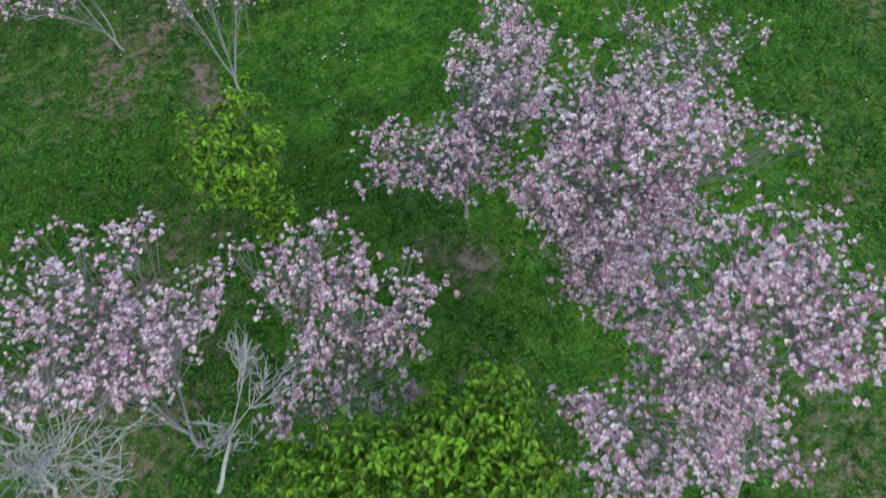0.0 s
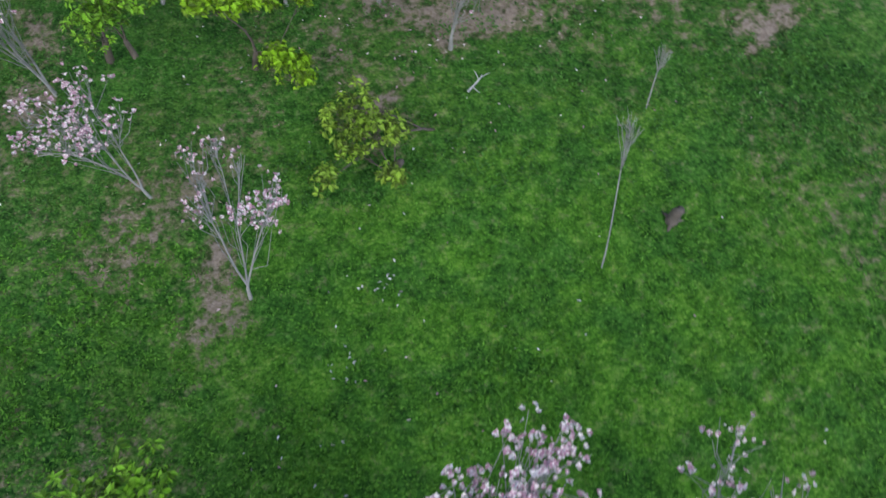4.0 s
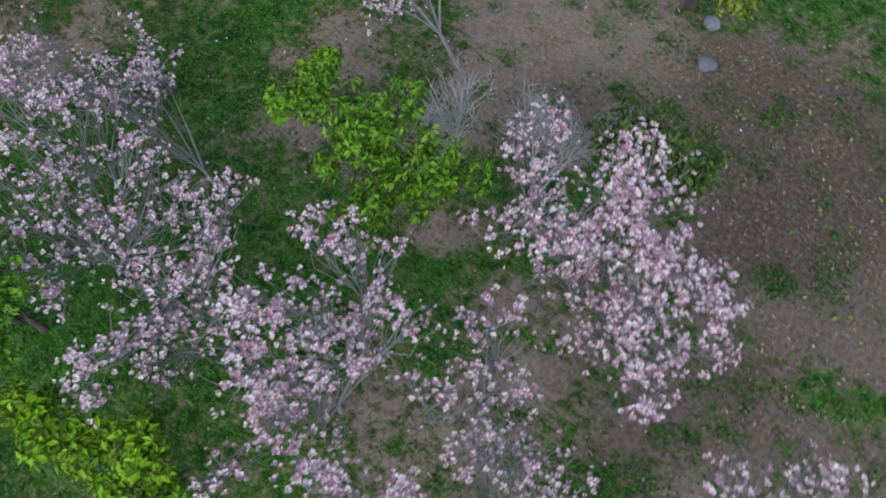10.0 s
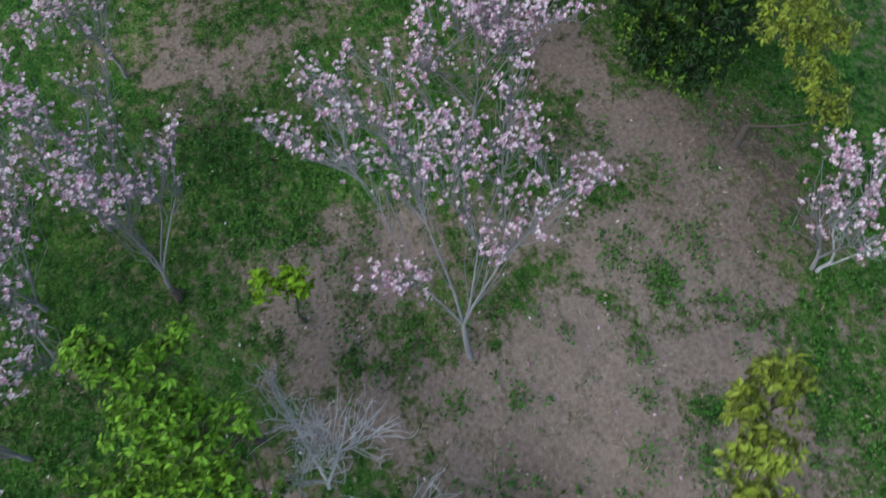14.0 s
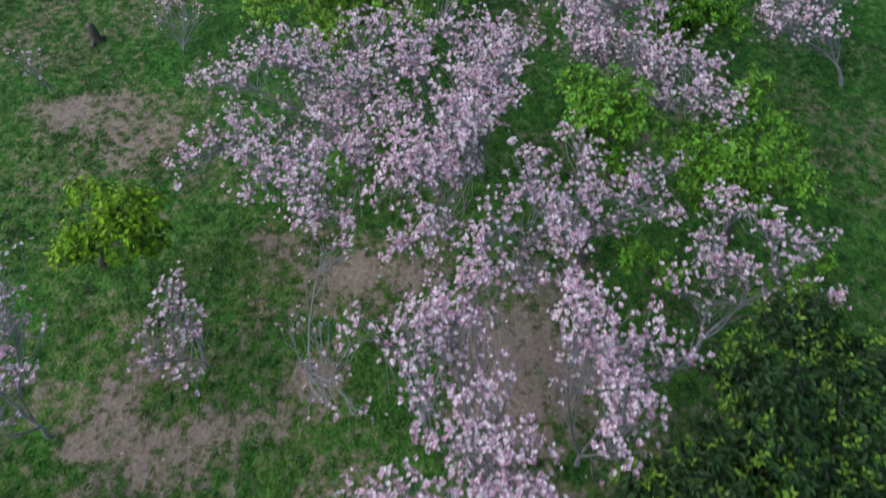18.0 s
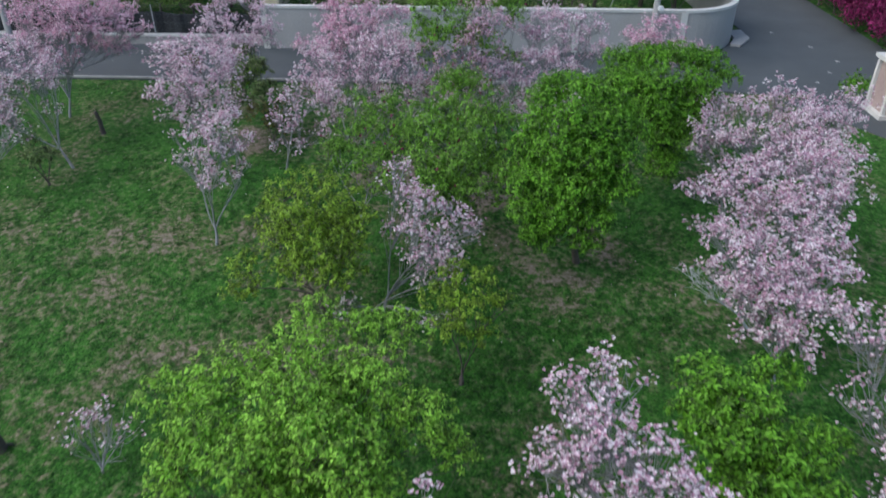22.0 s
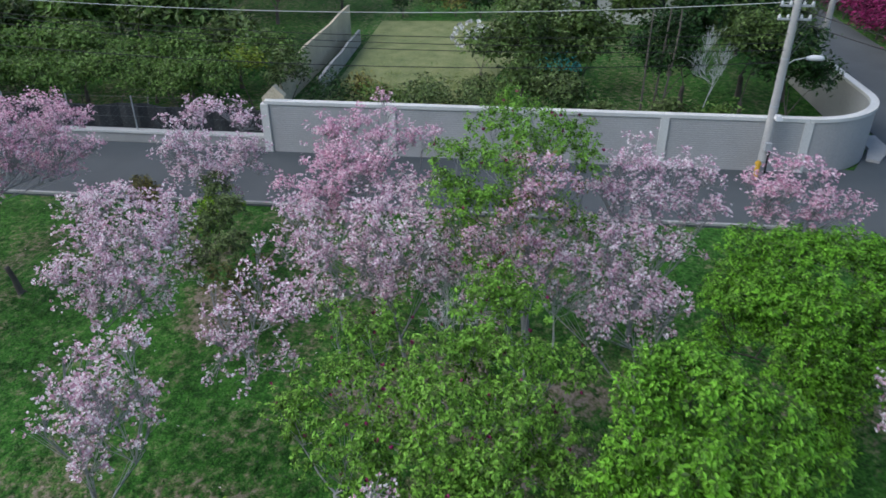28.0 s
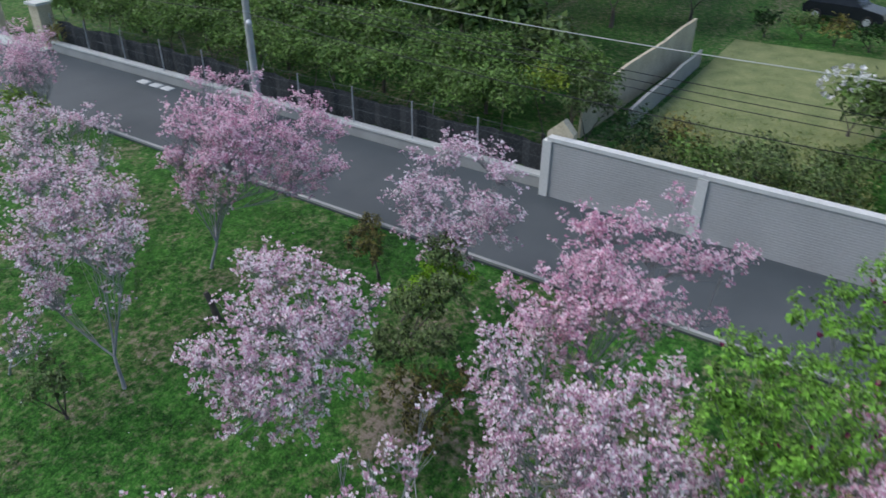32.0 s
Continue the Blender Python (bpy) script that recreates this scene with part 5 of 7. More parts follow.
mag((-12.76, 15.44), 0.80, [(-13.76, 14.97, 2.90, 0.48), (-13.70, 15.60, 2.90, 0.40), (-12.63, 15.45, 2.70, 0.31), (-12.27, 15.99, 2.60, 0.31), (-12.38, 15.05, 2.70, 0.38), (-12.28, 16.37, 2.60, 0.17), (-13.23, 15.79, 2.80, 0.28), (-11.60, 15.07, 2.60, 0.29), (-11.93, 15.41, 2.50, 0.26)])
mag((-8.55, 15.60), 0.50, [(-11.14, 15.77, 2.20, 0.16), (-10.92, 15.29, 2.20, 0.22), (-10.20, 15.61, 2.00, 0.25), (-10.09, 15.13, 2.00, 0.25), (-9.31, 15.21, 2.00, 0.24), (-9.00, 15.80, 2.00, 0.22), (-9.66, 16.32, 2.00, 0.18), (-9.95, 16.57, 2.00, 0.11), (-8.89, 15.44, 1.90, 0.15), (-9.16, 16.05, 2.00, 0.14), (-9.37, 15.24, 2.00, 0.22), (-9.30, 15.82, 2.00, 0.22), (-9.48, 16.23, 1.90, 0.19)])
mag((-8.98, 13.61), 0.60, [(-7.77, 14.36, 2.60, 0.23), (-7.91, 14.64, 2.70, 0.19), (-7.29, 14.70, 2.30, 0.12), (-7.08, 14.25, 2.00, 0.12)])
mag((-13.85, 17.62), 0.50, [(-14.07, 17.66, 2.00, 0.25), (-13.57, 17.74, 1.90, 0.30), (-13.83, 17.47, 1.90, 0.22), (-13.14, 17.29, 1.40, 0.22), (-13.26, 17.77, 1.60, 0.24), (-12.85, 17.91, 1.40, 0.17), (-13.53, 17.12, 1.50, 0.20)])
mag((-13.62, 19.28), 0.22, [(-13.68, 19.16, 1.50, 0.27), (-13.44, 20.04, 1.40, 0.32), (-12.46, 20.14, 1.20, 0.22), (-12.62, 19.63, 1.20, 0.22), (-14.81, 19.59, 1.70, 0.28), (-14.77, 20.05, 1.70, 0.23)])
mag((-18.34, 19.67), 1.00, [(-17.83, 18.70, 3.00, 0.52), (-17.55, 18.30, 2.90, 0.39), (-16.35, 18.29, 2.80, 0.36), (-15.72, 18.74, 2.80, 0.38), (-16.00, 17.95, 2.70, 0.31), (-17.71, 19.41, 3.00, 0.47), (-18.40, 20.03, 3.00, 0.40), (-18.43, 20.75, 3.10, 0.40), (-15.37, 19.59, 3.00, 0.40), (-15.06, 19.31, 2.80, 0.33), (-15.20, 18.65, 2.60, 0.26), (-15.67, 17.62, 2.60, 0.22), (-17.22, 19.98, 3.00, 0.42), (-18.64, 21.71, 3.50, 0.31), (-14.74, 19.54, 2.50, 0.29), (-14.49, 20.01, 2.50, 0.29), (-17.52, 17.77, 2.80, 0.30), (-16.50, 20.52, 2.80, 0.36), (-16.13, 20.22, 2.60, 0.36), (-16.68, 19.75, 2.60, 0.37), (-16.53, 20.85, 3.00, 0.32)])
mag((-18.07, 22.31), 1.30, [(-16.92, 20.69, 3.50, 0.39), (-17.41, 21.14, 3.40, 0.37), (-15.18, 21.49, 3.80, 0.41), (-15.47, 21.77, 3.80, 0.35), (-16.60, 21.71, 3.60, 0.42), (-16.61, 22.39, 3.60, 0.46), (-17.56, 22.62, 3.40, 0.37), (-14.81, 21.30, 3.50, 0.37), (-14.85, 20.66, 3.10, 0.35), (-15.15, 20.94, 3.40, 0.35), (-14.16, 21.11, 2.90, 0.34), (-13.99, 20.85, 2.80, 0.24), (-17.81, 22.05, 3.40, 0.38), (-15.76, 22.13, 3.60, 0.29)])
mag((-20.12, 25.10), 1.20, [(-20.65, 23.95, 3.60, 0.49), (-19.78, 23.66, 3.60, 0.46), (-19.29, 24.25, 3.50, 0.50), (-19.83, 23.08, 3.00, 0.43), (-18.69, 24.62, 3.40, 0.48), (-18.25, 23.86, 3.40, 0.43), (-18.67, 25.19, 3.20, 0.36), (-17.34, 24.73, 3.30, 0.45), (-17.46, 25.54, 3.10, 0.37), (-16.63, 25.68, 3.00, 0.36), (-16.17, 25.78, 2.80, 0.27), (-20.75, 23.42, 3.20, 0.40), (-16.73, 24.99, 3.00, 0.32), (-17.70, 23.98, 3.20, 0.34)])
mag((-16.23, 22.97), 0.90, [(-14.99, 22.62, 3.20, 0.35), (-15.19, 23.34, 3.20, 0.35), (-14.65, 23.43, 3.10, 0.31), (-14.38, 22.87, 3.00, 0.37), (-15.00, 24.13, 3.00, 0.32), (-14.46, 24.35, 2.80, 0.31), (-14.64, 23.79, 3.00, 0.24), (-13.98, 23.16, 3.00, 0.30), (-14.44, 22.19, 3.00, 0.31), (-13.88, 21.84, 3.00, 0.29), (-13.37, 21.96, 3.00, 0.35), (-15.86, 23.28, 3.20, 0.26), (-15.35, 24.75, 2.80, 0.22)])
mag((-12.83, 21.05), 0.80, [(-12.71, 21.53, 3.00, 0.30), (-12.74, 20.93, 2.90, 0.23), (-13.07, 21.28, 2.90, 0.23), (-12.84, 20.31, 2.80, 0.23)])
mag((-13.95, 25.47), 1.00, [(-14.73, 25.18, 2.80, 0.25), (-14.35, 25.49, 3.00, 0.30), (-14.02, 25.69, 2.90, 0.30), (-13.93, 26.13, 2.70, 0.21), (-13.66, 24.96, 2.60, 0.26), (-13.73, 25.47, 2.50, 0.23), (-14.18, 24.92, 2.50, 0.24), (-13.19, 26.23, 2.60, 0.25), (-13.43, 24.39, 2.60, 0.23), (-14.21, 26.58, 2.50, 0.17)])
mag((-20.51, 30.31), 1.00, [(-20.62, 28.41, 3.00, 0.55), (-19.61, 28.43, 3.00, 0.57), (-19.90, 27.72, 2.90, 0.43), (-19.07, 27.53, 2.70, 0.37), (-21.75, 29.12, 3.00, 0.53), (-22.92, 28.40, 2.80, 0.51), (-22.36, 29.02, 3.00, 0.54), (-18.64, 28.20, 2.70, 0.36)])
leafy_soft((-20.30, 20.00), 1.30, [(-21.48, 19.65, 3.25, 0.59), (-21.09, 18.70, 3.15, 0.58), (-21.27, 20.68, 3.05, 0.59), (-20.31, 19.73, 3.25, 0.64), (-20.10, 18.43, 3.05, 0.50), (-19.80, 19.31, 2.95, 0.58), (-19.84, 20.48, 3.05, 0.63), (-20.87, 21.46, 2.75, 0.48), (-21.15, 17.71, 2.75, 0.44), (-19.70, 18.31, 2.55, 0.41), (-19.70, 19.61, 2.45, 0.51), (-19.72, 20.92, 2.45, 0.46), (-20.73, 21.96, 2.25, 0.34), (-22.74, 19.69, 2.95, 0.48), (-22.84, 21.04, 2.65, 0.49)])
leafy((-20.40, 26.20), 1.00, [(-21.75, 25.70, 2.70, 0.51), (-21.08, 26.14, 2.70, 0.54), (-20.72, 25.70, 2.60, 0.48), (-20.55, 26.54, 2.50, 0.48), (-21.17, 25.42, 2.50, 0.45), (-20.04, 26.08, 2.30, 0.47), (-20.02, 26.76, 2.20, 0.43), (-20.97, 27.20, 2.30, 0.40), (-20.26, 25.70, 2.10, 0.39), (-19.94, 27.19, 1.90, 0.29), (-22.36, 26.98, 2.30, 0.43)])
leafy((-15.80, 23.90), 0.90, [(-16.09, 23.32, 3.60, 0.33), (-16.00, 23.73, 3.70, 0.36), (-15.90, 24.09, 3.60, 0.33), (-15.49, 23.92, 3.40, 0.32), (-15.69, 23.64, 3.50, 0.32), (-15.87, 24.41, 3.10, 0.26)])
leafy((-16.20, 26.60), 0.90, [(-16.01, 25.44, 2.50, 0.43), (-15.54, 25.97, 2.60, 0.45), (-15.43, 26.42, 2.50, 0.38), (-15.40, 25.69, 2.40, 0.38), (-17.40, 26.60, 2.60, 0.30), (-16.90, 26.40, 2.50, 0.33), (-15.31, 26.83, 2.30, 0.34), (-15.64, 25.28, 2.20, 0.35), (-16.21, 26.83, 2.30, 0.36), (-16.17, 25.13, 2.30, 0.32)])
leafy((-14.17, 25.63), 0.70, [(-14.60, 24.16, 1.80, 0.34), (-14.32, 24.66, 1.70, 0.30), (-13.98, 26.42, 1.80, 0.32), (-14.37, 26.97, 1.70, 0.30), (-13.56, 26.04, 1.70, 0.32)])
shrub_lime((-15.97, 15.40), 0.60, [(-15.38, 16.21, 2.30, 0.39), (-15.22, 16.69, 2.40, 0.38), (-15.09, 16.97, 2.20, 0.31), (-15.03, 16.15, 2.00, 0.35), (-14.94, 16.72, 2.00, 0.39), (-14.92, 15.79, 1.60, 0.28), (-15.71, 16.84, 1.90, 0.20)])
mag((-22.07, 15.71), 0.35, [(-22.36, 15.58, 1.00, 0.43), (-22.57, 15.89, 1.00, 0.37), (-22.10, 16.23, 0.90, 0.30), (-22.09, 15.38, 0.90, 0.24)])
mag((-20.79, 13.09), 0.20, [(-20.47, 12.96, 1.10, 0.39), (-20.37, 13.26, 0.90, 0.28)])
leafy_olive((-26.60, 18.90), 0.45, [(-27.81, 18.02, 2.60, 0.50), (-27.87, 18.62, 2.70, 0.54), (-27.70, 19.24, 2.60, 0.54), (-26.86, 18.37, 2.50, 0.56), (-26.77, 19.15, 2.60, 0.55), (-27.17, 19.70, 2.30, 0.48), (-27.51, 17.56, 2.20, 0.44), (-26.27, 18.95, 2.20, 0.54), (-26.60, 18.10, 2.00, 0.47), (-26.52, 19.61, 2.00, 0.46), (-26.68, 17.32, 1.40, 0.48), (-26.11, 18.64, 1.50, 0.55), (-26.04, 19.49, 1.60, 0.50), (-26.27, 17.19, 0.90, 0.43)])
leafy_olive((-24.60, 22.00), 0.60, [(-25.70, 21.82, 1.80, 0.47), (-25.55, 22.34, 1.80, 0.41), (-25.00, 21.54, 1.70, 0.45), (-24.88, 22.24, 1.70, 0.45), (-24.61, 21.75, 1.40, 0.45), (-24.71, 22.35, 1.20, 0.35), (-25.41, 22.77, 1.40, 0.29)])
mag((-26.90, 20.14), 0.70, [(-28.04, 20.59, 3.00, 0.29), (-27.29, 20.55, 2.90, 0.36), (-27.04, 21.01, 2.80, 0.35), (-27.02, 21.56, 2.70, 0.39), (-26.49, 20.93, 2.50, 0.38), (-26.43, 21.48, 2.30, 0.38), (-27.20, 22.01, 2.20, 0.32), (-26.10, 21.17, 2.00, 0.34), (-26.27, 21.81, 1.90, 0.32), (-27.42, 22.36, 2.00, 0.17), (-28.73, 20.40, 2.90, 0.22)])
mag((-26.89, 19.90), 0.40, [(-25.93, 19.63, 1.00, 0.27), (-25.66, 19.34, 0.80, 0.22), (-25.09, 21.43, 1.10, 0.26), (-26.71, 21.80, 1.30, 0.28)])
leafy((-29.20, 24.90), 1.25, [(-29.67, 24.34, 4.50, 0.39), (-29.39, 23.83, 4.30, 0.44), (-29.05, 24.62, 4.50, 0.47), (-28.85, 25.17, 4.30, 0.47), (-28.73, 23.68, 4.00, 0.47), (-28.07, 24.20, 4.30, 0.53), (-28.10, 24.94, 4.10, 0.54), (-28.80, 25.70, 3.80, 0.38), (-28.45, 23.42, 3.50, 0.42), (-27.70, 23.93, 3.80, 0.53), (-27.57, 24.62, 3.70, 0.52), (-27.89, 25.34, 3.50, 0.45), (-28.16, 23.25, 2.90, 0.47), (-27.74, 23.84, 3.00, 0.50), (-27.48, 24.52, 3.00, 0.54), (-27.65, 25.28, 2.90, 0.50), (-27.85, 23.46, 2.20, 0.43), (-27.62, 24.17, 2.30, 0.46), (-27.49, 24.90, 2.20, 0.42), (-27.72, 23.49, 1.70, 0.27)])
leafy((-34.20, 28.20), 1.20, [(-34.74, 26.46, 3.40, 0.55), (-34.30, 27.13, 3.60, 0.60), (-34.11, 27.97, 3.70, 0.59), (-34.30, 28.85, 3.50, 0.60), (-34.02, 29.34, 3.20, 0.46), (-33.34, 26.56, 3.30, 0.57), (-32.87, 27.29, 3.40, 0.62), (-33.05, 28.24, 3.20, 0.63), (-34.29, 26.16, 3.00, 0.47), (-32.40, 27.02, 2.80, 0.61), (-32.83, 28.05, 2.60, 0.57), (-32.33, 27.51, 2.00, 0.56), (-33.75, 25.81, 2.80, 0.46), (-31.80, 27.37, 1.30, 0.50)])
leafy_green2((-31.60, 21.60), 0.60, [(-33.10, 21.90, 3.50, 0.50), (-32.40, 21.50, 3.40, 0.50), (-32.40, 22.30, 3.40, 0.48), (-31.44, 20.82, 3.00, 0.53), (-31.79, 21.51, 3.10, 0.48), (-32.50, 21.98, 3.30, 0.37), (-31.14, 22.22, 3.20, 0.51), (-30.61, 20.55, 2.80, 0.50), (-30.10, 21.36, 3.00, 0.59), (-30.15, 22.22, 3.00, 0.59), (-31.49, 22.93, 2.90, 0.53), (-29.52, 21.07, 2.60, 0.58), (-29.23, 21.91, 2.70, 0.57), (-30.20, 22.78, 2.60, 0.49), (-29.03, 21.51, 2.20, 0.52), (-29.03, 22.24, 2.10, 0.47), (-29.60, 22.99, 2.10, 0.48)])
leafy_green2((-30.50, 19.20), 0.35, [(-32.31, 19.02, 2.90, 0.49), (-31.89, 19.71, 3.00, 0.48), (-31.11, 19.09, 2.60, 0.52), (-30.80, 19.85, 2.80, 0.51), (-30.12, 19.03, 2.40, 0.44), (-29.80, 19.75, 2.50, 0.49), (-30.83, 18.41, 2.20, 0.41), (-30.04, 20.37, 2.50, 0.44), (-29.60, 20.19, 2.00, 0.49), (-32.64, 19.98, 2.90, 0.38)])
leafy_green2((-35.80, 22.40), 0.50, [(-37.53, 21.90, 5.20, 0.45), (-36.59, 21.48, 5.00, 0.58), (-36.14, 22.33, 5.00, 0.56), (-35.61, 20.81, 4.70, 0.56), (-34.91, 21.66, 4.80, 0.60), (-35.86, 22.48, 4.80, 0.56), (-37.40, 23.28, 4.50, 0.53), (-34.96, 20.71, 4.20, 0.52), (-34.61, 21.41, 4.20, 0.54), (-36.42, 23.53, 4.20, 0.44), (-37.03, 22.79, 4.90, 0.44)])
shrub_olive((-39.09, 13.05), 0.90, [(-39.46, 13.94, 1.90, 0.49), (-38.35, 14.70, 1.80, 0.47), (-37.94, 14.29, 1.60, 0.59), (-37.21, 15.15, 1.40, 0.49), (-37.04, 14.34, 1.10, 0.49)])
shrub_brown((-40.20, 11.50), 0.90, [(-39.12, 12.03, 1.80, 0.39), (-39.84, 11.51, 1.70, 0.32), (-38.92, 12.32, 1.70, 0.31)])
shrub_lime((-38.60, 13.60), 0.90, [(-39.29, 13.93, 1.30, 0.50), (-38.71, 13.82, 1.20, 0.42), (-39.85, 14.13, 1.20, 0.36)])
mag((-29.70, 15.50), 1.00, [(-30.04, 15.51, 2.90, 0.36), (-30.11, 15.97, 3.10, 0.36), (-30.24, 15.09, 2.80, 0.22), (-29.66, 15.82, 2.60, 0.35), (-30.69, 14.47, 2.60, 0.15), (-29.86, 14.80, 2.30, 0.18), (-31.06, 15.83, 3.00, 0.23), (-31.02, 15.46, 3.00, 0.28), (-31.37, 15.87, 3.00, 0.26), (-31.02, 14.95, 2.90, 0.19), (-30.49, 16.49, 2.60, 0.25), (-29.48, 15.82, 2.20, 0.21), (-30.18, 16.25, 2.50, 0.22)])
mag((-34.22, 16.40), 0.90, [(-33.16, 17.32, 3.20, 0.31), (-32.37, 18.12, 3.40, 0.34), (-32.18, 18.45, 3.20, 0.24), (-32.16, 17.13, 3.00, 0.34), (-32.01, 16.81, 2.60, 0.25), (-34.24, 17.08, 3.30, 0.16), (-32.08, 17.96, 3.00, 0.29), (-32.07, 17.41, 2.60, 0.25), (-32.09, 17.24, 2.20, 0.22), (-32.97, 16.54, 2.90, 0.15)])
mag((-36.04, 13.20), 1.05, [(-35.46, 12.61, 3.20, 0.49), (-35.40, 13.34, 3.40, 0.46), (-35.47, 13.94, 3.40, 0.46), (-35.22, 14.79, 3.30, 0.50), (-34.31, 13.86, 3.20, 0.48), (-34.21, 14.65, 3.30, 0.47), (-34.36, 13.18, 3.00, 0.44), (-33.53, 13.22, 2.70, 0.36), (-33.67, 13.99, 2.80, 0.42), (-33.75, 14.77, 2.80, 0.42), (-34.74, 15.05, 2.90, 0.41), (-33.52, 14.56, 2.40, 0.36), (-33.58, 13.68, 2.30, 0.34), (-33.65, 12.76, 2.60, 0.23), (-36.08, 14.74, 3.00, 0.28)])
mag_pale((-42.29, 12.79), 0.80, [(-41.23, 12.20, 3.00, 0.49), (-41.95, 12.60, 3.10, 0.50), (-41.76, 13.54, 3.20, 0.52), (-41.45, 14.30, 3.00, 0.45), (-39.89, 12.58, 2.70, 0.46), (-40.14, 13.45, 2.80, 0.49), (-40.23, 14.38, 2.80, 0.49), (-39.57, 13.26, 2.20, 0.43), (-40.61, 14.85, 2.50, 0.35), (-39.67, 14.18, 2.20, 0.38)])
mag((-38.10, 7.67), 1.20, [(-39.18, 6.13, 3.40, 0.50), (-39.68, 6.63, 3.50, 0.55), (-40.27, 7.25, 3.60, 0.51), (-40.29, 8.20, 3.50, 0.50), (-39.05, 7.90, 3.40, 0.57), (-38.82, 6.71, 3.20, 0.53), (-39.42, 8.64, 3.30, 0.54), (-41.75, 7.99, 3.30, 0.45), (-41.27, 8.78, 3.00, 0.51), (-40.22, 8.98, 3.10, 0.49), (-41.67, 9.19, 2.80, 0.37), (-38.63, 7.84, 2.80, 0.52), (-39.02, 8.80, 2.90, 0.51), (-40.01, 9.49, 2.70, 0.49), (-40.47, 9.99, 2.50, 0.35), (-38.36, 6.68, 2.60, 0.39), (-41.27, 4.59, 3.40, 0.45), (-42.34, 5.28, 3.40, 0.36), (-38.19, 7.35, 2.00, 0.35)])
mag((-38.70, 18.00), 1.20, [(-39.16, 17.25, 3.80, 0.45), (-39.10, 18.00, 4.00, 0.42), (-39.99, 18.56, 4.30, 0.26), (-39.05, 18.71, 3.90, 0.45), (-38.01, 18.08, 3.70, 0.47), (-37.97, 17.38, 3.40, 0.43), (-37.89, 18.90, 3.50, 0.47), (-37.01, 17.20, 3.10, 0.39), (-37.18, 17.96, 3.20, 0.46), (-39.63, 19.32, 3.40, 0.40), (-40.60, 19.78, 3.20, 0.30), (-37.67, 16.44, 2.90, 0.30)])
mag((-35.20, 19.70), 1.20, [(-35.28, 19.39, 3.90, 0.40), (-35.80, 19.89, 3.80, 0.38), (-34.99, 18.73, 3.50, 0.36), (-34.63, 19.38, 3.60, 0.42), (-34.71, 20.16, 3.60, 0.39), (-34.76, 18.07, 3.20, 0.36), (-34.51, 18.32, 2.70, 0.32), (-34.42, 19.74, 3.10, 0.39), (-34.76, 20.37, 3.20, 0.31), (-36.11, 16.94, 3.10, 0.35), (-35.71, 17.57, 3.20, 0.34), (-34.74, 18.99, 3.00, 0.34), (-35.40, 20.75, 3.00, 0.29)])
mag_brown((-34.20, 22.40), 1.00, [(-35.41, 22.07, 4.70, 0.33), (-34.69, 22.49, 4.80, 0.36), (-35.15, 22.95, 4.50, 0.32), (-34.74, 22.21, 4.30, 0.37), (-34.55, 21.91, 3.90, 0.34), (-34.50, 22.53, 4.20, 0.34), (-35.30, 23.19, 4.20, 0.31), (-34.38, 21.39, 3.60, 0.34), (-34.82, 20.81, 3.70, 0.28), (-34.43, 22.26, 3.50, 0.30), (-34.57, 21.62, 3.00, 0.28)])
mag((-36.50, 24.80), 1.10, [(-37.80, 24.67, 4.20, 0.35), (-36.97, 24.24, 4.00, 0.42), (-37.04, 24.96, 4.00, 0.42), (-37.65, 25.67, 3.90, 0.40), (-37.48, 26.30, 3.60, 0.35), (-36.60, 24.15, 3.50, 0.39), (-36.46, 24.82, 3.60, 0.42), (-36.96, 25.63, 3.40, 0.39), (-37.10, 26.43, 3.10, 0.31), (-36.70, 23.78, 3.70, 0.30)])
mag((-33.00, 24.60), 1.00, [(-34.80, 24.10, 3.40, 0.38), (-35.08, 24.67, 3.40, 0.35), (-34.99, 25.13, 3.10, 0.35), (-34.22, 24.30, 3.00, 0.34), (-35.17, 23.71, 3.30, 0.31), (-34.67, 23.50, 2.80, 0.31), (-33.90, 24.63, 2.60, 0.30), (-33.95, 25.15, 2.60, 0.26), (-33.97, 23.91, 2.50, 0.34), (-34.82, 23.04, 3.20, 0.31), (-34.74, 22.63, 2.70, 0.31), (-33.73, 23.74, 2.00, 0.27)])
mag((-36.30, 20.90), 1.00, [(-36.00, 20.20, 2.30, 0.38), (-36.60, 20.90, 2.40, 0.36), (-36.30, 21.60, 2.40, 0.36), (-35.50, 21.90, 2.40, 0.36), (-35.60, 20.80, 2.30, 0.34), (-35.10, 21.40, 2.20, 0.36), (-34.90, 20.30, 2.30, 0.34), (-34.20, 21.40, 2.20, 0.30), (-36.40, 22.40, 2.40, 0.34), (-35.00, 22.10, 2.20, 0.34)])
mag((-36.30, 24.00), 0.95, [(-37.30, 23.20, 2.60, 0.36), (-36.80, 23.80, 2.30, 0.36), (-36.00, 24.20, 2.20, 0.36), (-35.30, 24.90, 2.20, 0.34), (-34.50, 25.10, 2.20, 0.34), (-33.90, 23.90, 2.20, 0.30), (-36.70, 24.70, 2.20, 0.34), (-35.60, 23.40, 2.30, 0.30)])
mag((-36.00, 18.10), 0.95, [(-35.70, 17.70, 2.20, 0.36), (-34.80, 17.90, 2.20, 0.34), (-34.50, 17.80, 2.10, 0.32), (-36.10, 16.80, 2.30, 0.34), (-35.70, 18.80, 2.20, 0.36), (-34.80, 19.40, 2.20, 0.34), (-35.50, 19.80, 2.20, 0.36), (-37.00, 17.60, 2.60, 0.36)])
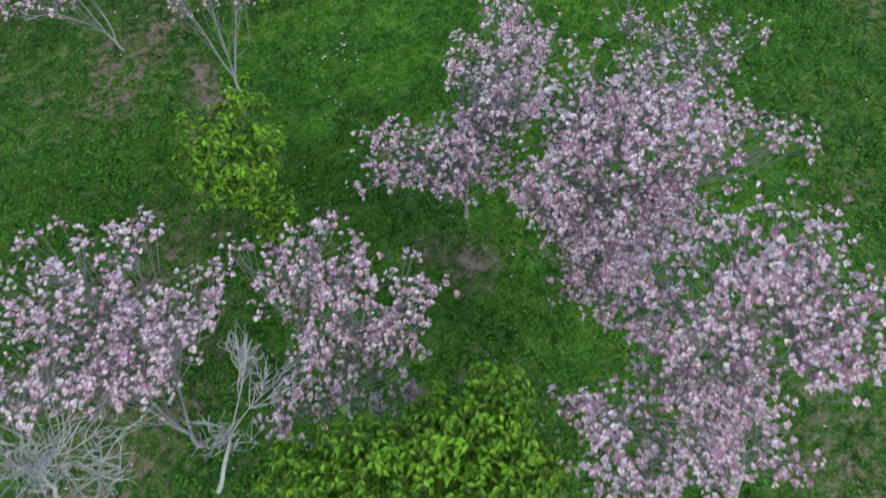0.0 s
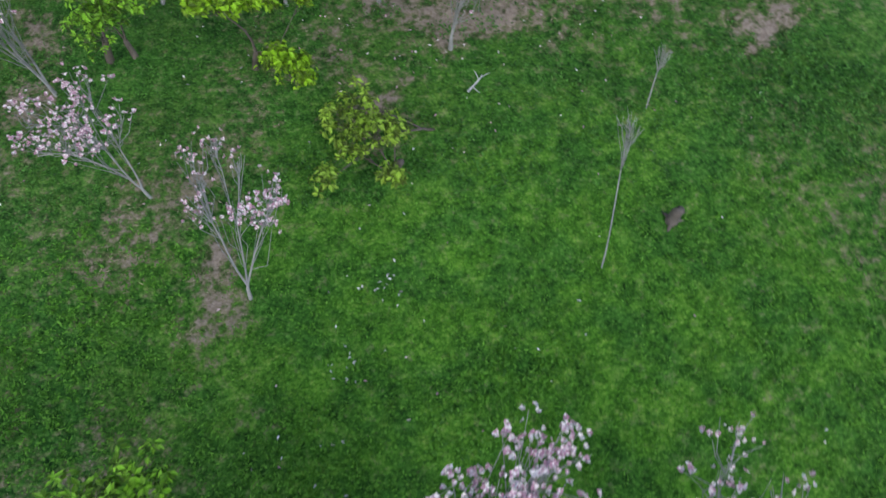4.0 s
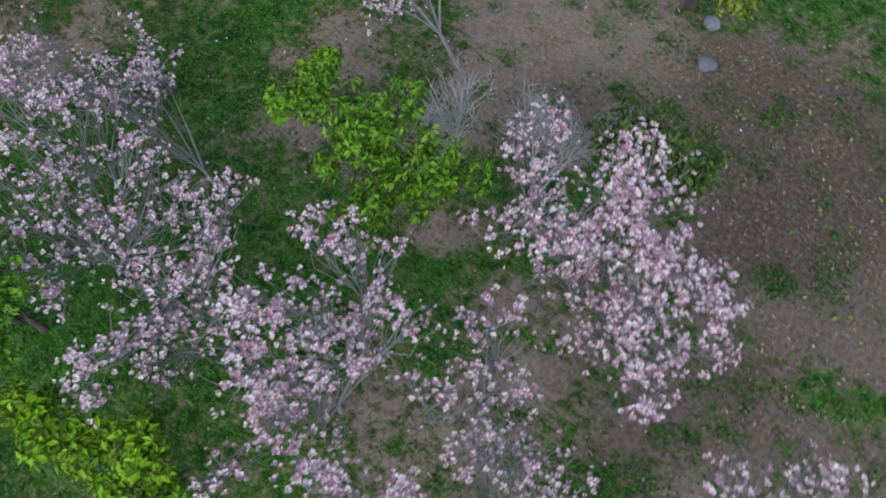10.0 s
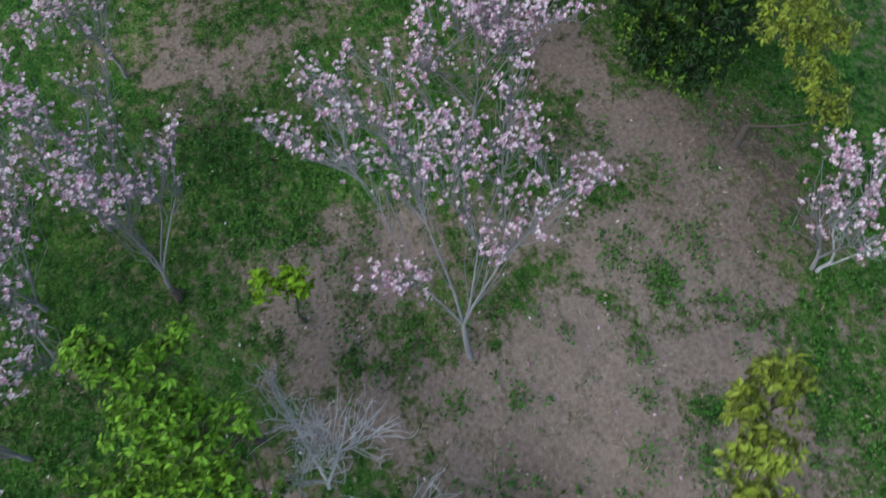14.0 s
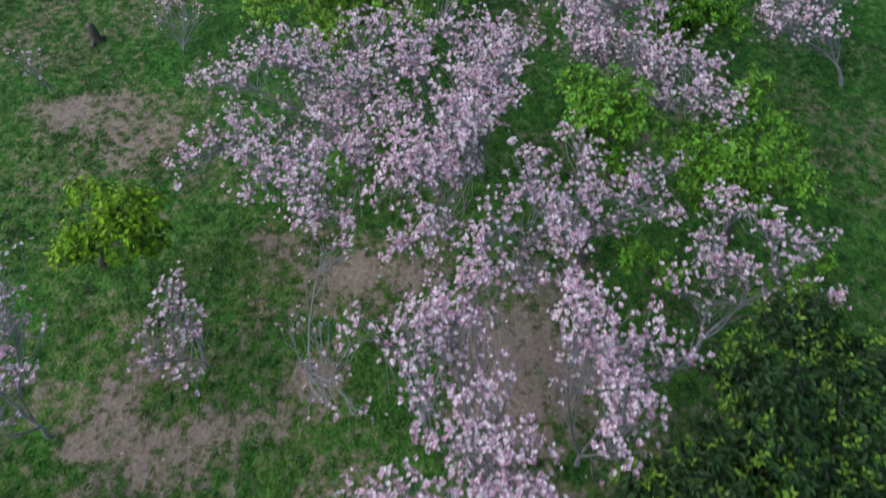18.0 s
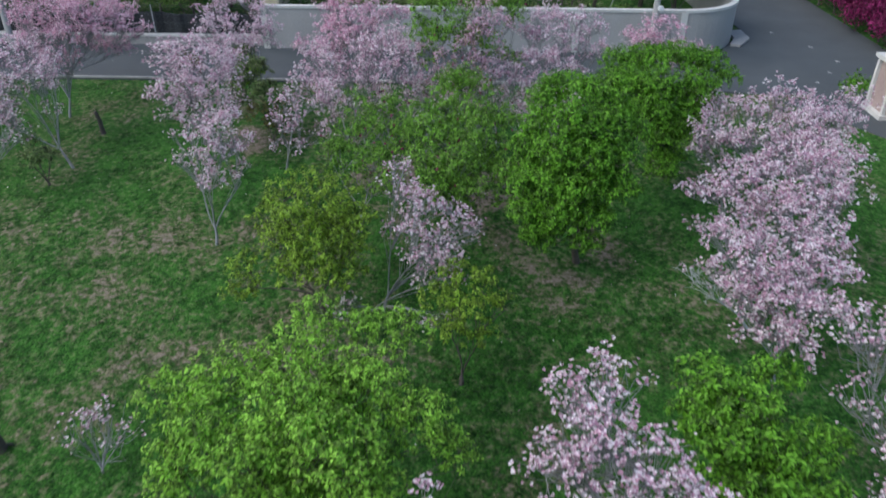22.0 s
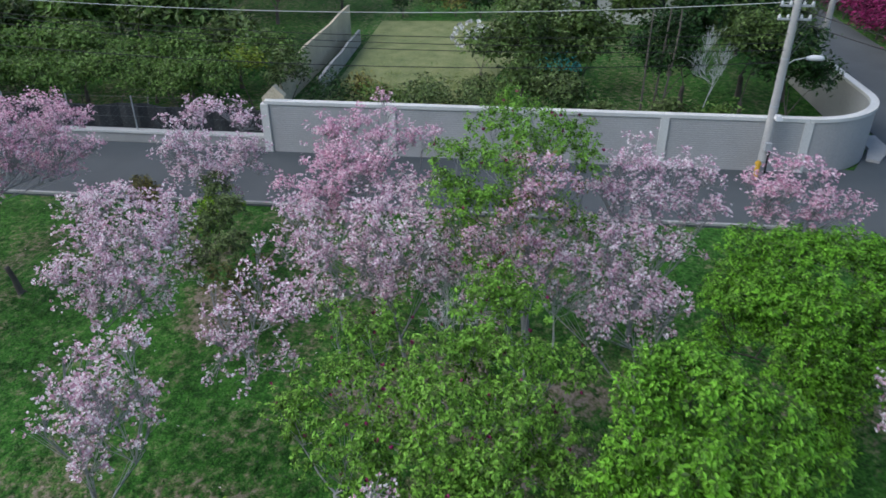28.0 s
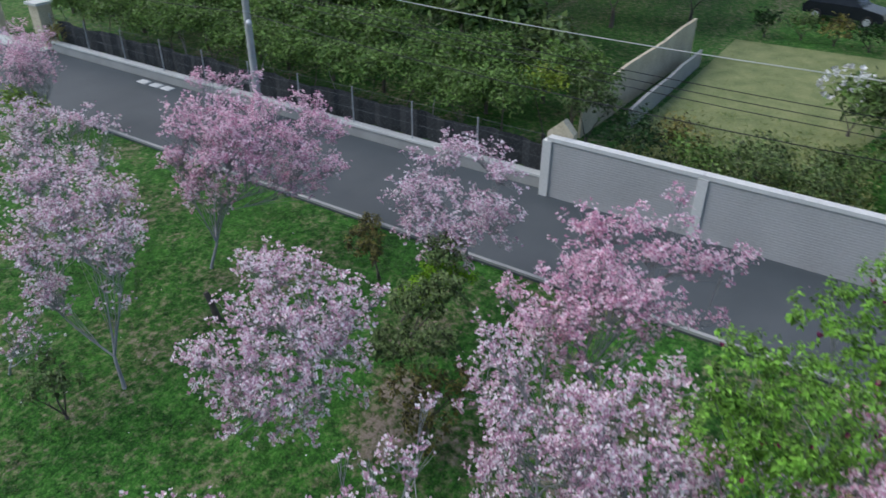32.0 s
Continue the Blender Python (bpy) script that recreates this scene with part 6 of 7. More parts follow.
bare((-35.40, 23.00), 1.00, [(-35.20, 23.00, 2.00, 0.50), (-34.60, 23.60, 1.90, 0.50), (-35.90, 22.40, 2.00, 0.50)])
bare((-35.00, 21.00), 0.80, [(-35.10, 20.70, 1.90, 0.50), (-34.50, 21.30, 1.80, 0.50), (-34.30, 20.60, 1.70, 0.40)])
shrub_brown((-36.40, 15.50), 0.35, [(-36.40, 15.20, 0.90, 0.55), (-36.90, 15.80, 0.90, 0.50), (-35.90, 15.90, 0.80, 0.50)])
mag((-39.00, 29.00), 1.00, [(-39.22, 28.30, 3.20, 0.38), (-38.81, 28.78, 3.40, 0.33), (-38.65, 29.16, 3.20, 0.33), (-38.38, 28.36, 3.00, 0.37), (-38.53, 27.79, 2.90, 0.37), (-38.47, 29.09, 2.70, 0.37), (-38.76, 29.85, 2.60, 0.34), (-38.92, 27.48, 3.00, 0.30), (-38.91, 30.34, 2.40, 0.22)])
mag((-31.60, 29.80), 1.20, [(-32.77, 30.70, 3.00, 0.61), (-31.69, 30.97, 3.00, 0.62), (-32.22, 29.66, 2.90, 0.54), (-32.78, 28.86, 2.80, 0.47), (-31.61, 31.64, 2.90, 0.62), (-30.79, 30.24, 2.80, 0.60), (-30.97, 29.54, 2.70, 0.51), (-31.78, 28.18, 2.60, 0.45), (-31.14, 28.67, 2.60, 0.48), (-30.12, 30.76, 2.70, 0.58), (-33.11, 32.76, 2.90, 0.52)])
mag((-27.40, 28.70), 1.20, [(-27.83, 28.49, 3.30, 0.50), (-27.75, 27.82, 3.20, 0.45), (-27.92, 29.16, 3.40, 0.56), (-28.20, 30.07, 3.40, 0.57), (-27.58, 27.27, 2.90, 0.43), (-27.73, 26.88, 2.80, 0.25), (-26.95, 27.72, 2.90, 0.49), (-26.82, 28.39, 3.00, 0.51), (-26.89, 29.13, 3.10, 0.53), (-27.13, 29.87, 3.10, 0.49)])
mag((-24.90, 28.40), 1.20, [(-25.46, 26.99, 3.00, 0.44), (-25.14, 27.45, 3.00, 0.46), (-25.38, 28.07, 3.20, 0.48), (-25.26, 28.65, 3.30, 0.47), (-24.75, 27.09, 2.70, 0.42), (-24.49, 27.62, 2.80, 0.46), (-24.55, 28.23, 3.00, 0.46), (-24.42, 28.61, 3.00, 0.41), (-24.37, 27.33, 2.30, 0.35), (-24.04, 27.93, 2.60, 0.43), (-23.66, 28.28, 2.60, 0.39), (-23.92, 27.76, 2.00, 0.32), (-24.44, 27.15, 1.50, 0.17), (-26.10, 26.94, 2.80, 0.26)])
bare((-26.61, 28.44), 0.60, [(-26.07, 26.70, 1.80, 0.30), (-25.95, 27.04, 1.50, 0.37)])
mag((-34.00, 9.70), 1.10, [(-35.87, 5.86, 3.20, 0.57), (-35.04, 6.14, 3.20, 0.55), (-36.18, 6.69, 3.30, 0.50), (-35.44, 8.36, 3.40, 0.52), (-34.97, 7.86, 3.20, 0.52), (-34.29, 7.47, 3.00, 0.51), (-35.20, 9.13, 3.10, 0.43), (-36.01, 4.02, 3.10, 0.54), (-34.75, 9.12, 2.80, 0.42), (-34.32, 8.48, 2.80, 0.44), (-36.10, 8.30, 3.10, 0.30), (-34.69, 9.40, 2.40, 0.33), (-33.66, 7.97, 2.70, 0.44), (-33.65, 8.46, 2.10, 0.35)])
mag((-41.11, -4.26), 1.00, [(-41.60, -5.48, 3.00, 0.70), (-40.96, -3.46, 2.90, 0.61), (-40.02, -3.24, 2.80, 0.64), (-42.35, -5.03, 2.90, 0.36)])
mag((-37.36, 3.92), 0.80, [(-37.81, 2.16, 2.80, 0.61), (-38.19, 3.15, 2.90, 0.53), (-38.50, 3.87, 2.80, 0.42), (-38.08, 0.60, 2.70, 0.56), (-37.41, 1.40, 2.60, 0.54)])
mag((-32.97, 7.25), 0.35, [(-32.81, 8.75, 1.80, 0.37), (-33.06, 9.21, 1.70, 0.26), (-33.17, 8.82, 2.00, 0.27), (-32.58, 8.86, 1.60, 0.26)])
shrub_olive((-32.86, 9.49), 0.30, [(-32.86, 9.30, 1.20, 0.42), (-32.86, 9.74, 1.00, 0.37), (-32.44, 9.47, 0.90, 0.31)])
shrub_red((-40.67, -4.45), 0.80, [(-40.55, -4.64, 1.20, 0.69), (-40.84, -4.18, 1.00, 0.50)])

# ---- street poles and wires ----
def street_pole(x, y, lamp_z, lamp_dir, height=8.0):
    b = (x, y, 0.0)
    ob = thing("street_pole", b, "grey concrete utility pole with a street lamp arm", "pole", "poles along the lane")
    part("shaft", Geo().tube([(x, y, -0.1), (x, y, height * 0.5), (x, y, height)], [0.15, 0.125, 0.10], 12), CONCRETE, ob, b, smooth=True)
    dx, dy = lamp_dir
    arm = [(x, y, lamp_z - 0.35), (x + dx * 0.25, y + dy * 0.25, lamp_z - 0.1), (x + dx * 0.6, y + dy * 0.6, lamp_z + 0.02)]
    arm_ob = part("lamp_arm", Geo().tube(arm, [0.022, 0.022, 0.022], 8), STEEL, ob, b, smooth=True)
    hx, hy = x + dx * 0.6, y + dy * 0.6
    head = Geo().tube([(hx, hy, lamp_z), (hx + dx * 0.15, hy + dy * 0.15, lamp_z + 0.03), (hx + dx * 0.42, hy + dy * 0.42, lamp_z + 0.05), (hx + dx * 0.5, hy + dy * 0.5, lamp_z + 0.04)], [0.05, 0.09, 0.085, 0.04], 10)
    part("lamp_head", head, WHITE_PLASTIC, arm_ob, b, "pale lamp housing", smooth=True)
    for z in (0.55, 2.45, 4.0):
        if z < height:
            part("band", Geo().tube([(x, y, z), (x, y, z + 0.06)], [0.152 - 0.006 * z, 0.152 - 0.006 * z], 12), STEEL, ob, b, "steel strap")
    for z in (5.2, 5.6):
        part("cross_arm", Geo().box((x - 0.03, y - 0.5, z), (x + 0.03, y + 0.5, z + 0.06)), STEEL, ob, b)
        for s in (-0.45, -0.2, 0.2, 0.45):
            part("insulator", Geo().tube([(x, y + s, z + 0.06), (x, y + s, z + 0.1), (x, y + s, z + 0.17)], [0.03, 0.05, 0.02], 8), WHITE_PLASTIC, ob, b, smooth=True)
    return ob


pole = street_pole(-46.2, 30.2, 4.1, (0.35, 0.93))
pb = (-46.2, 30.2, 0.0)
part("camera_box", Geo().box((-46.05, 30.2, 2.12), (-45.75, 30.42, 2.26), 0.03), WHITE_PLASTIC, pole, pb, "white camera housing")
part("meter_box", Geo().box((-46.06, 30.12, 1.0), (-45.9, 30.32, 1.28), 0.01), STEEL, pole, pb, "grey meter box")
part("cable_pipe", Geo().tube([(-46.02, 30.3, 0.0), (-46.02, 30.3, 1.0)], [0.03, 0.03], 7), BLACK_RUBBER, pole, pb)
street_pole(-46.2, 1.3, 3.75, (0.5, 0.6))
street_pole(-56.5, 35.1, 4.0, (0.4, 0.9), 7.0)
hb = (-45.9, 30.0, 0.0)
hydrant = thing("marker_post", hb, "short yellow marker post beside the pole", "post")
part("post", Geo().tube([(-45.9, 30.0, -0.05), (-45.9, 30.0, 0.55)], [0.09, 0.08], 10), YELLOW_PAINT, hydrant, hb, smooth=True)
part("cap", Geo().tube([(-45.9, 30.0, 0.55), (-45.9, 30.0, 0.62), (-45.9, 30.0, 0.68)], [0.11, 0.10, 0.03], 10), YELLOW_PAINT, hydrant, hb, smooth=True)


def cable(p0, p1, sag, r, material, label):
    p0, p1 = np.array(p0, float), np.array(p1, float)
    t = np.linspace(0, 1, 15)[:, None]
    pts = p0 * (1 - t) + p1 * t - np.array([0, 0, sag]) * 4 * t * (1 - t)
    return single("cable", Geo().tube(pts, np.full(15, r), 5), material, label, "cable", "cables between the poles", "structure")


for z0, z1, sag, r, dx, m in ((5.55, 5.75, 0.50, 0.012, 0.0, CONCRETE_PALE), (5.1, 4.8, 0.50, 0.011, 0.06, BLACK_RUBBER), (4.95, 4.5, 0.52, 0.011, -0.05, BLACK_RUBBER), (4.75, 4.3, 0.5, 0.011, 0.05, BLACK_RUBBER), (3.95, 3.9, 0.52, 0.014, 0.0, BLACK_RUBBER)):
    pale = m is CONCRETE_PALE
    words = "pale sagging cable strung between street poles" if pale else "thin black sagging cable strung between street poles"
    cable((-46.2 + dx, 1.3, z0), (-46.2 + dx, 30.2, z1), sag, r, m, words)
    cable((-46.2 + dx, 1.3, z0), (-46.4 + dx, -30, z0), 0.5, r, m, words)
    cable((-46.2 + dx, 30.2, z1), (-56.5, 35.1, z1 + 0.3), 0.2, r, m, words)
for dz in (0.0, 0.35):
    cable((-46.2, 30.2, 5.2 + dz), (-30.0, 41.0, 5.6 + dz), 0.5, 0.012, BLACK_RUBBER, "thin black sagging cable strung over the road")

# ---- gate pillar and boundary wall at the corner of the side road ----
gate_at = (-39.6, 37.6, 0.0)
gate = thing("gate_pillar", gate_at, "gate pillar clad in pinkish stone with white edges", "pillar", kind="structure")
part("core", Geo().box((-40.3, 37.2, -0.05), (-39.2, 38.4, 1.9)), TILE_PINK, gate, gate_at)
for x, y in ((-40.34, 37.16), (-39.16, 37.16), (-40.34, 38.44), (-39.16, 38.44)):
    part("corner_strip", Geo().box((x - 0.07, y - 0.07, -0.05), (x + 0.07, y + 0.07, 1.92)), CONCRETE_PALE, gate, gate_at)
part("cap", Geo().box((-40.5, 37.0, 1.922), (-39.0, 38.6, 2.06)), CONCRETE_PALE, gate, gate_at, "white concrete cap")
part("cap_block", Geo().box((-40.1, 37.4, 2.062), (-39.5, 38.0, 2.3), 0.06), CONCRETE_PALE, gate, gate_at)
part("lamp_globe", Geo().tube([(-39.8, 37.7, 2.3), (-39.8, 37.7, 2.4), (-39.8, 37.7, 2.55), (-39.8, 37.7, 2.68)], [0.06, 0.15, 0.16, 0.05], 10), WHITE_PLASTIC, gate, gate_at, "white globe lamp, unlit", smooth=True)
part("plinth", Geo().box((-40.5, 37.0, -0.06), (-39.0, 38.6, 0.16)), CONCRETE_PALE, gate, gate_at)
side_at = (-34.0, 38.0, 0.0)
side_wall = thing("wall_corner", side_at, "boundary wall clad in pinkish stone with white coping", "wall", kind="structure")
part("panel", Geo().box((-38.95, 37.5, -0.05), (-30.0, 37.75, 1.5)), TILE_PINK, side_wall, side_at)
part("coping", Geo().box((-38.95, 37.42, 1.503), (-30.0, 37.83, 1.64)), CONCRETE_PALE, side_wall, side_at)

# ---- gardens beyond the lane ----
GARDEN = "garden plants beyond the lane"


def garden_plant(name, x, y, h, r, tone, words, dens=1.0, size=0.15, lobes=9, low=0.35, category="shrub", stems=0):
    """A larger plant of lobes spread over a rounded crown."""
    tone = {"olive": "sage", "mid": "sage"}.get(tone, tone)
    ls = []
    for k in range(lobes):
        a = k * 2.4 + rng.uniform(-0.4, 0.4)
        d = r * math.sqrt((k + 0.3) / lobes) * 0.75
        z = h * (low + (0.86 - low) * rng.uniform(0.35, 1.0) * (1 - 0.35 * (d / r) ** 2)) if k else h * 0.82
        ls.append((x + math.cos(a) * d, y + math.sin(a) * d, z, r * rng.uniform(0.36, 0.5)))
    b, trunk, limbs, ls = skeleton_of((x, y), ls, 0.03 + 0.014 * h)
    ob = thing(name, b, words, category, GARDEN)
    part("trunk", Geo().tube(trunk, np.linspace(0.04 + 0.016 * h, 0.03 + 0.012 * h, 6), 7), BARK if stems else BARK_DARK, ob, b, smooth=True)
    for (line, radii), lobe in zip(limbs, ls):
        limb = part("limb", Geo().tube(line, radii, 5), BARK if stems else BARK_DARK, ob, b, smooth=True)
        tufts = max(5, int(dens * math.pi * lobe[3] ** 2 * 17))
        per, wide = (12, 1.2) if x > -53.5 else (6, 1.65)
        part("foliage", leaf_cloud(lobe, tufts, per, size * wide, 0.16), LEAF[tone], limb, b)
    return ob


for k, y in enumerate(np.arange(-14.5, 11.6, 1.45)):
    garden_plant("hedge_shrub", -49.0 + rng.uniform(-0.25, 0.25), y, 2.5 + rng.uniform(-0.15, 0.4), 1.25, "hedge", "tall clipped hedge shrub with dark stems behind a fence", 1.3, 0.13, 9, 0.62, stems=k % 3 == 0)
for y in np.arange(-15, 11.5, 2.6):
    garden_plant("hedge_shrub", -51.6 + rng.uniform(-0.4, 0.4), y + rng.uniform(-0.5, 0.5), 2.9 + rng.uniform(-0.3, 0.5), 1.7, "hedge", "tall leafy hedge shrub in the garden", 0.9, 0.16, 9, 0.5)
for x, y, h, r, tone in ((-55, -12, 4, 2.4, "hedge"), (-55.5, -7.5, 4.4, 2.4, "pine"), (-55, -3, 4, 2.4, "olive"), (-56, 1.5, 4.6, 2.4, "hedge"), (-55, 5.8, 4.2, 2.2, "pine"), (-54, 9.2, 3.4, 1.5, "mid"),
                         (-60, -10, 5, 2.8, "pine"), (-60.5, -4.5, 5, 2.8, "hedge"), (-61, 1, 5.4, 2.8, "pine"), (-60, 6.2, 5, 2.5, "olive"), (-66, -6, 6, 3.2, "hedge"), (-66, 1, 6, 3.2, "pine"), (-66.5, 7, 5.5, 2.6, "hedge"),
                         (-72, -3, 7, 3.5, "pine"), (-73, 5, 7, 3.5, "hedge"), (-70, 10.2, 4, 1.8, "dark"), (-80, 2, 9, 5, "pine"), (-80, -10, 9, 5, "hedge"), (-70, -14, 8, 4.5, "pine"), (-58, -17, 6, 3.2, "hedge"), (-52, -19, 4.5, 2.4, "olive")):
    garden_plant("garden_tree", x, y, h, r, tone, "dense dark garden tree beyond the hedge", 0.75, 0.24, 12, 0.4, "tree")
garden_plant("garden_shrub", -50.4, 12.6, 2.9, 1.0, "mid", "light green feathery shrub behind the wall end", 1.3, 0.15, 7)
garden_plant("garden_shrub", -50.0, 11.2, 3.1, 0.9, "yellow", "yellow green shrub rising over the hedge", 1.0, 0.13, 6, 0.55)
for x, y, h, r, tone in ((-49.6, 14.6, 1.9, 1.1, "dark"), (-50.6, 15.8, 1.7, 0.9, "red"), (-49.3, 16.6, 1.7, 1.1, "hedge"), (-49.2, 18.4, 1.8, 1.1, "olive"), (-51.2, 18.2, 1.5, 1.0, "mid"), (-49.2, 20.2, 1.7, 1.1, "olive"), (-51.4, 20.4, 1.6, 1.1, "olive")):
    garden_plant("garden_shrub", x, y, h, r, tone, "loose low shrub behind the garden wall", 0.8, 0.13, 8, 0.25)
for x, y, h, r, tone in ((-51.5, 22.4, 2.2, 1.3, "pine"), (-50.6, 23.6, 2.0, 1.2, "olive"), (-53.6, 22.0, 4.0, 2.0, "pine"), (-54.6, 24.6, 3.8, 1.9, "pine"), (-56.5, 22.6, 4.4, 1.7, "olive"), (-49.4, 25.0, 1.3, 0.8, "mid"),
                         (-51.5, 27.6, 4.4, 1.5, "dark"), (-53.5, 28.8, 5.2, 2.0, "dark"), (-52.0, 30.8, 4.6, 1.8, "pine"), (-55, 31.5, 6, 2.3, "dark"), (-50.6, 32.2, 4.2, 1.6, "dark"), (-54.5, 33.2, 4.5, 1.2, "pine"), (-58, 29, 6, 2.5, "pine"),
                         (-49.6, 27.6, 1.2, 0.8, "olive"), (-49.2, 29.4, 1.3, 0.8, "hedge"), (-49.0, 31.2, 1.0, 0.7, "olive")):
    garden_plant("garden_tree" if h > 2.5 else "garden_shrub", x, y, h, r, tone, "dark conifer in the walled garden" if h > 2.5 else "low shrub beside the garden wall", 1.0, 0.16, 11, 0.3, "tree" if h > 2.5 else "shrub")
for x, y in ((-50.3, 26.6), (-50.6, 27.1), (-50.1, 27.4)):
    b = np.array([x, y, 0.0])
    ob = thing("slender_tree", b, "slender bare grey trunk behind the garden wall", "tree", GARDEN)
    part("trunk", Geo().tube(bend(b, b + (rng.uniform(-0.3, 0.3), rng.uniform(-0.2, 0.5), 4.6), 0, 0.02), np.linspace(0.05, 0.025, 8), 7), BARK_DARK, ob, b, smooth=True)
bare_tree((-50.4, 28.9), 0.6, [(-50.4, 28.9, 3.6, 0.5), (-50.3, 28.4, 2.9, 0.5), (-50.5, 29.5, 2.8, 0.6), (-50.2, 29.2, 2.3, 0.5), (-50.6, 28.5, 2.3, 0.4)])
garden_plant("flowering_shrub", -57.2, 20.0, 2.2, 1.1, "hedge", "garden shrub covered with large white flowers", 1.0, 0.14, 8)
wf = Geo()
c = inside(70, np.array([-56.9, 19.6, 1.7, 1.0]), 0.9, 0.9)
wf.copies(*FLOWERS[0], c, turns(np.array([0.5, 0, 0.8]) + rng.normal(0, 0.4, (70, 3)), rng.random(70) * 6), rng.uniform(0.16, 0.28, 70))
part("flowers", wf, LEAF["white"], bpy.data.objects["flowering_shrub"], (-57.2, 20.0, 0.0), "large white flowers", kind="stuff")

slab("lawn", [(-51.5, 13.4), (-68, 13.2), (-68.5, 21.0), (-60, 21.5), (-56.5, 20.6), (-53.2, 19.2), (-51.5, 17.6)], -0.08, -0.045, LAWN, "pale mown lawn in the walled garden", "lawn")


n = 15000
p = np.stack([rng.uniform(-66, -49.2, n), rng.uniform(13.6, 21.4, n)], 1)
keep = rng.random(n) < np.clip(0.25 + (p[:, 0] + 58) / 9, 0.12, 1.0)
p = p[keep]
g = Geo().copies(*NARROW, np.concatenate([p, np.full((len(p), 1), -0.02)], 1), turns(np.array([0, 0, 0.7]) + rng.normal(0, 0.8, (len(p), 3)), rng.random(len(p)) * 6.28), rng.uniform(0.15, 0.42, len(p)) * np.clip(1 + (p[:, 0] + 54) / 8, 0.5, 1.6))
single("lawn_grass", g, LAWN_LEAF, "pale uncut grass on the garden lawn", "grass", kind="stuff")


def garden_wall(x0, y0, x1, y1, h0, h1, material, words):
    at = (x0, y0, 0.0)
    ob = thing("wall_inner", at, words, "wall", kind="structure")
    k = 7
    xs, ys, hs = np.linspace(x0, x1, k), np.linspace(y0, y1, k), np.linspace(h0, h1, k) + rng.uniform(-0.06, 0.06, k)
    g, cap = Geo(), Geo()
    for i in range(k - 1):
        v = [(xs[j], ys[j] + s, z) for j in (i, i + 1) for s in (-0.05, 0.05) for z in (-0.05, hs[j])]
        g.add(v, [(0, 1, 5, 4), (2, 6, 7, 3), (1, 3, 7, 5), (0, 4, 6, 2), (0, 2, 3, 1), (4, 5, 7, 6)])
        v = [(xs[j], ys[j] + s, z) for j in (i, i + 1) for s in (-0.065, 0.065) for z in (hs[j] + 0.004, hs[j] + 0.05)]
        cap.add(v, [(0, 1, 5, 4), (2, 6, 7, 3), (1, 3, 7, 5), (0, 4, 6, 2), (0, 2, 3, 1), (4, 5, 7, 6)])
    part("panel", g, material, ob, at)
    part("coping", cap, material, ob, at)


garden_wall(-51.5, 11.9, -63.5, 12.2, 1.5, 1.7, PLASTER, "weathered cream plaster wall between two gardens")
garden_wall(-53.2, 13.1, -62.5, 12.95, 0.7, 0.7, CONCRETE, "low grey concrete wall beside the lawn")

# tarpaulin over garden goods
b = bmesh.new()
bmesh.ops.create_grid(b, x_segments=10, y_segments=8, size=0.5)
for v in b.verts:
    e = max(abs(v.co.x), abs(v.co.y)) * 2
    v.co.z = 0.85 * (1 - e ** 3) + 0.16 * noise.noise(v.co * 4) + 0.05
    v.co.x, v.co.y = v.co.x * 1.5, v.co.y * 2.3
bmesh.ops.solidify(b, geom=b.faces, thickness=0.02)
me = bpy.data.meshes.new("tarpaulin")
b.to_mesh(me)
b.free()
me.materials.append(TARP)
tarp = tagged(new("tarpaulin", me), "crumpled teal tarpaulin over garden goods on lawn", "tarpaulin")
tarp.location = (-58.6, 23.7, 0.05)

# house with a pale roof
house_at = (-72.0, 27.5, 0.0)
house = thing("garden_house", house_at, "low white garden house with a pale sheet roof", "house")
part("wall", Geo().box((-75.0, 24.0, -0.05), (-68.5, 31.0, 2.2)), CONCRETE_PALE, house, house_at)
part("roof", Geo().add([(-75.5, 23.5, 2.6), (-75.5, 31.5, 2.6), (-68.0, 31.5, 2.21), (-68.0, 23.5, 2.21), (-75.5, 23.5, 2.72), (-75.5, 31.5, 2.72), (-68.0, 31.5, 2.33), (-68.0, 23.5, 2.33)],
                       [(0, 1, 2, 3), (4, 7, 6, 5), (0, 4, 5, 1), (1, 5, 6, 2), (2, 6, 7, 3), (3, 7, 4, 0)]), ROOF, house, house_at)
for y in (25.2, 27.2, 29.2):
    w = part("window", Geo().box((-68.5, y, 0.9), (-68.46, y + 1.0, 1.8)), GLASS_DARK, house, house_at)
    part("sill", Geo().box((-68.49, y - 0.1, 0.82), (-68.38, y + 1.1, 0.89)), CONCRETE_PALE, w, house_at)


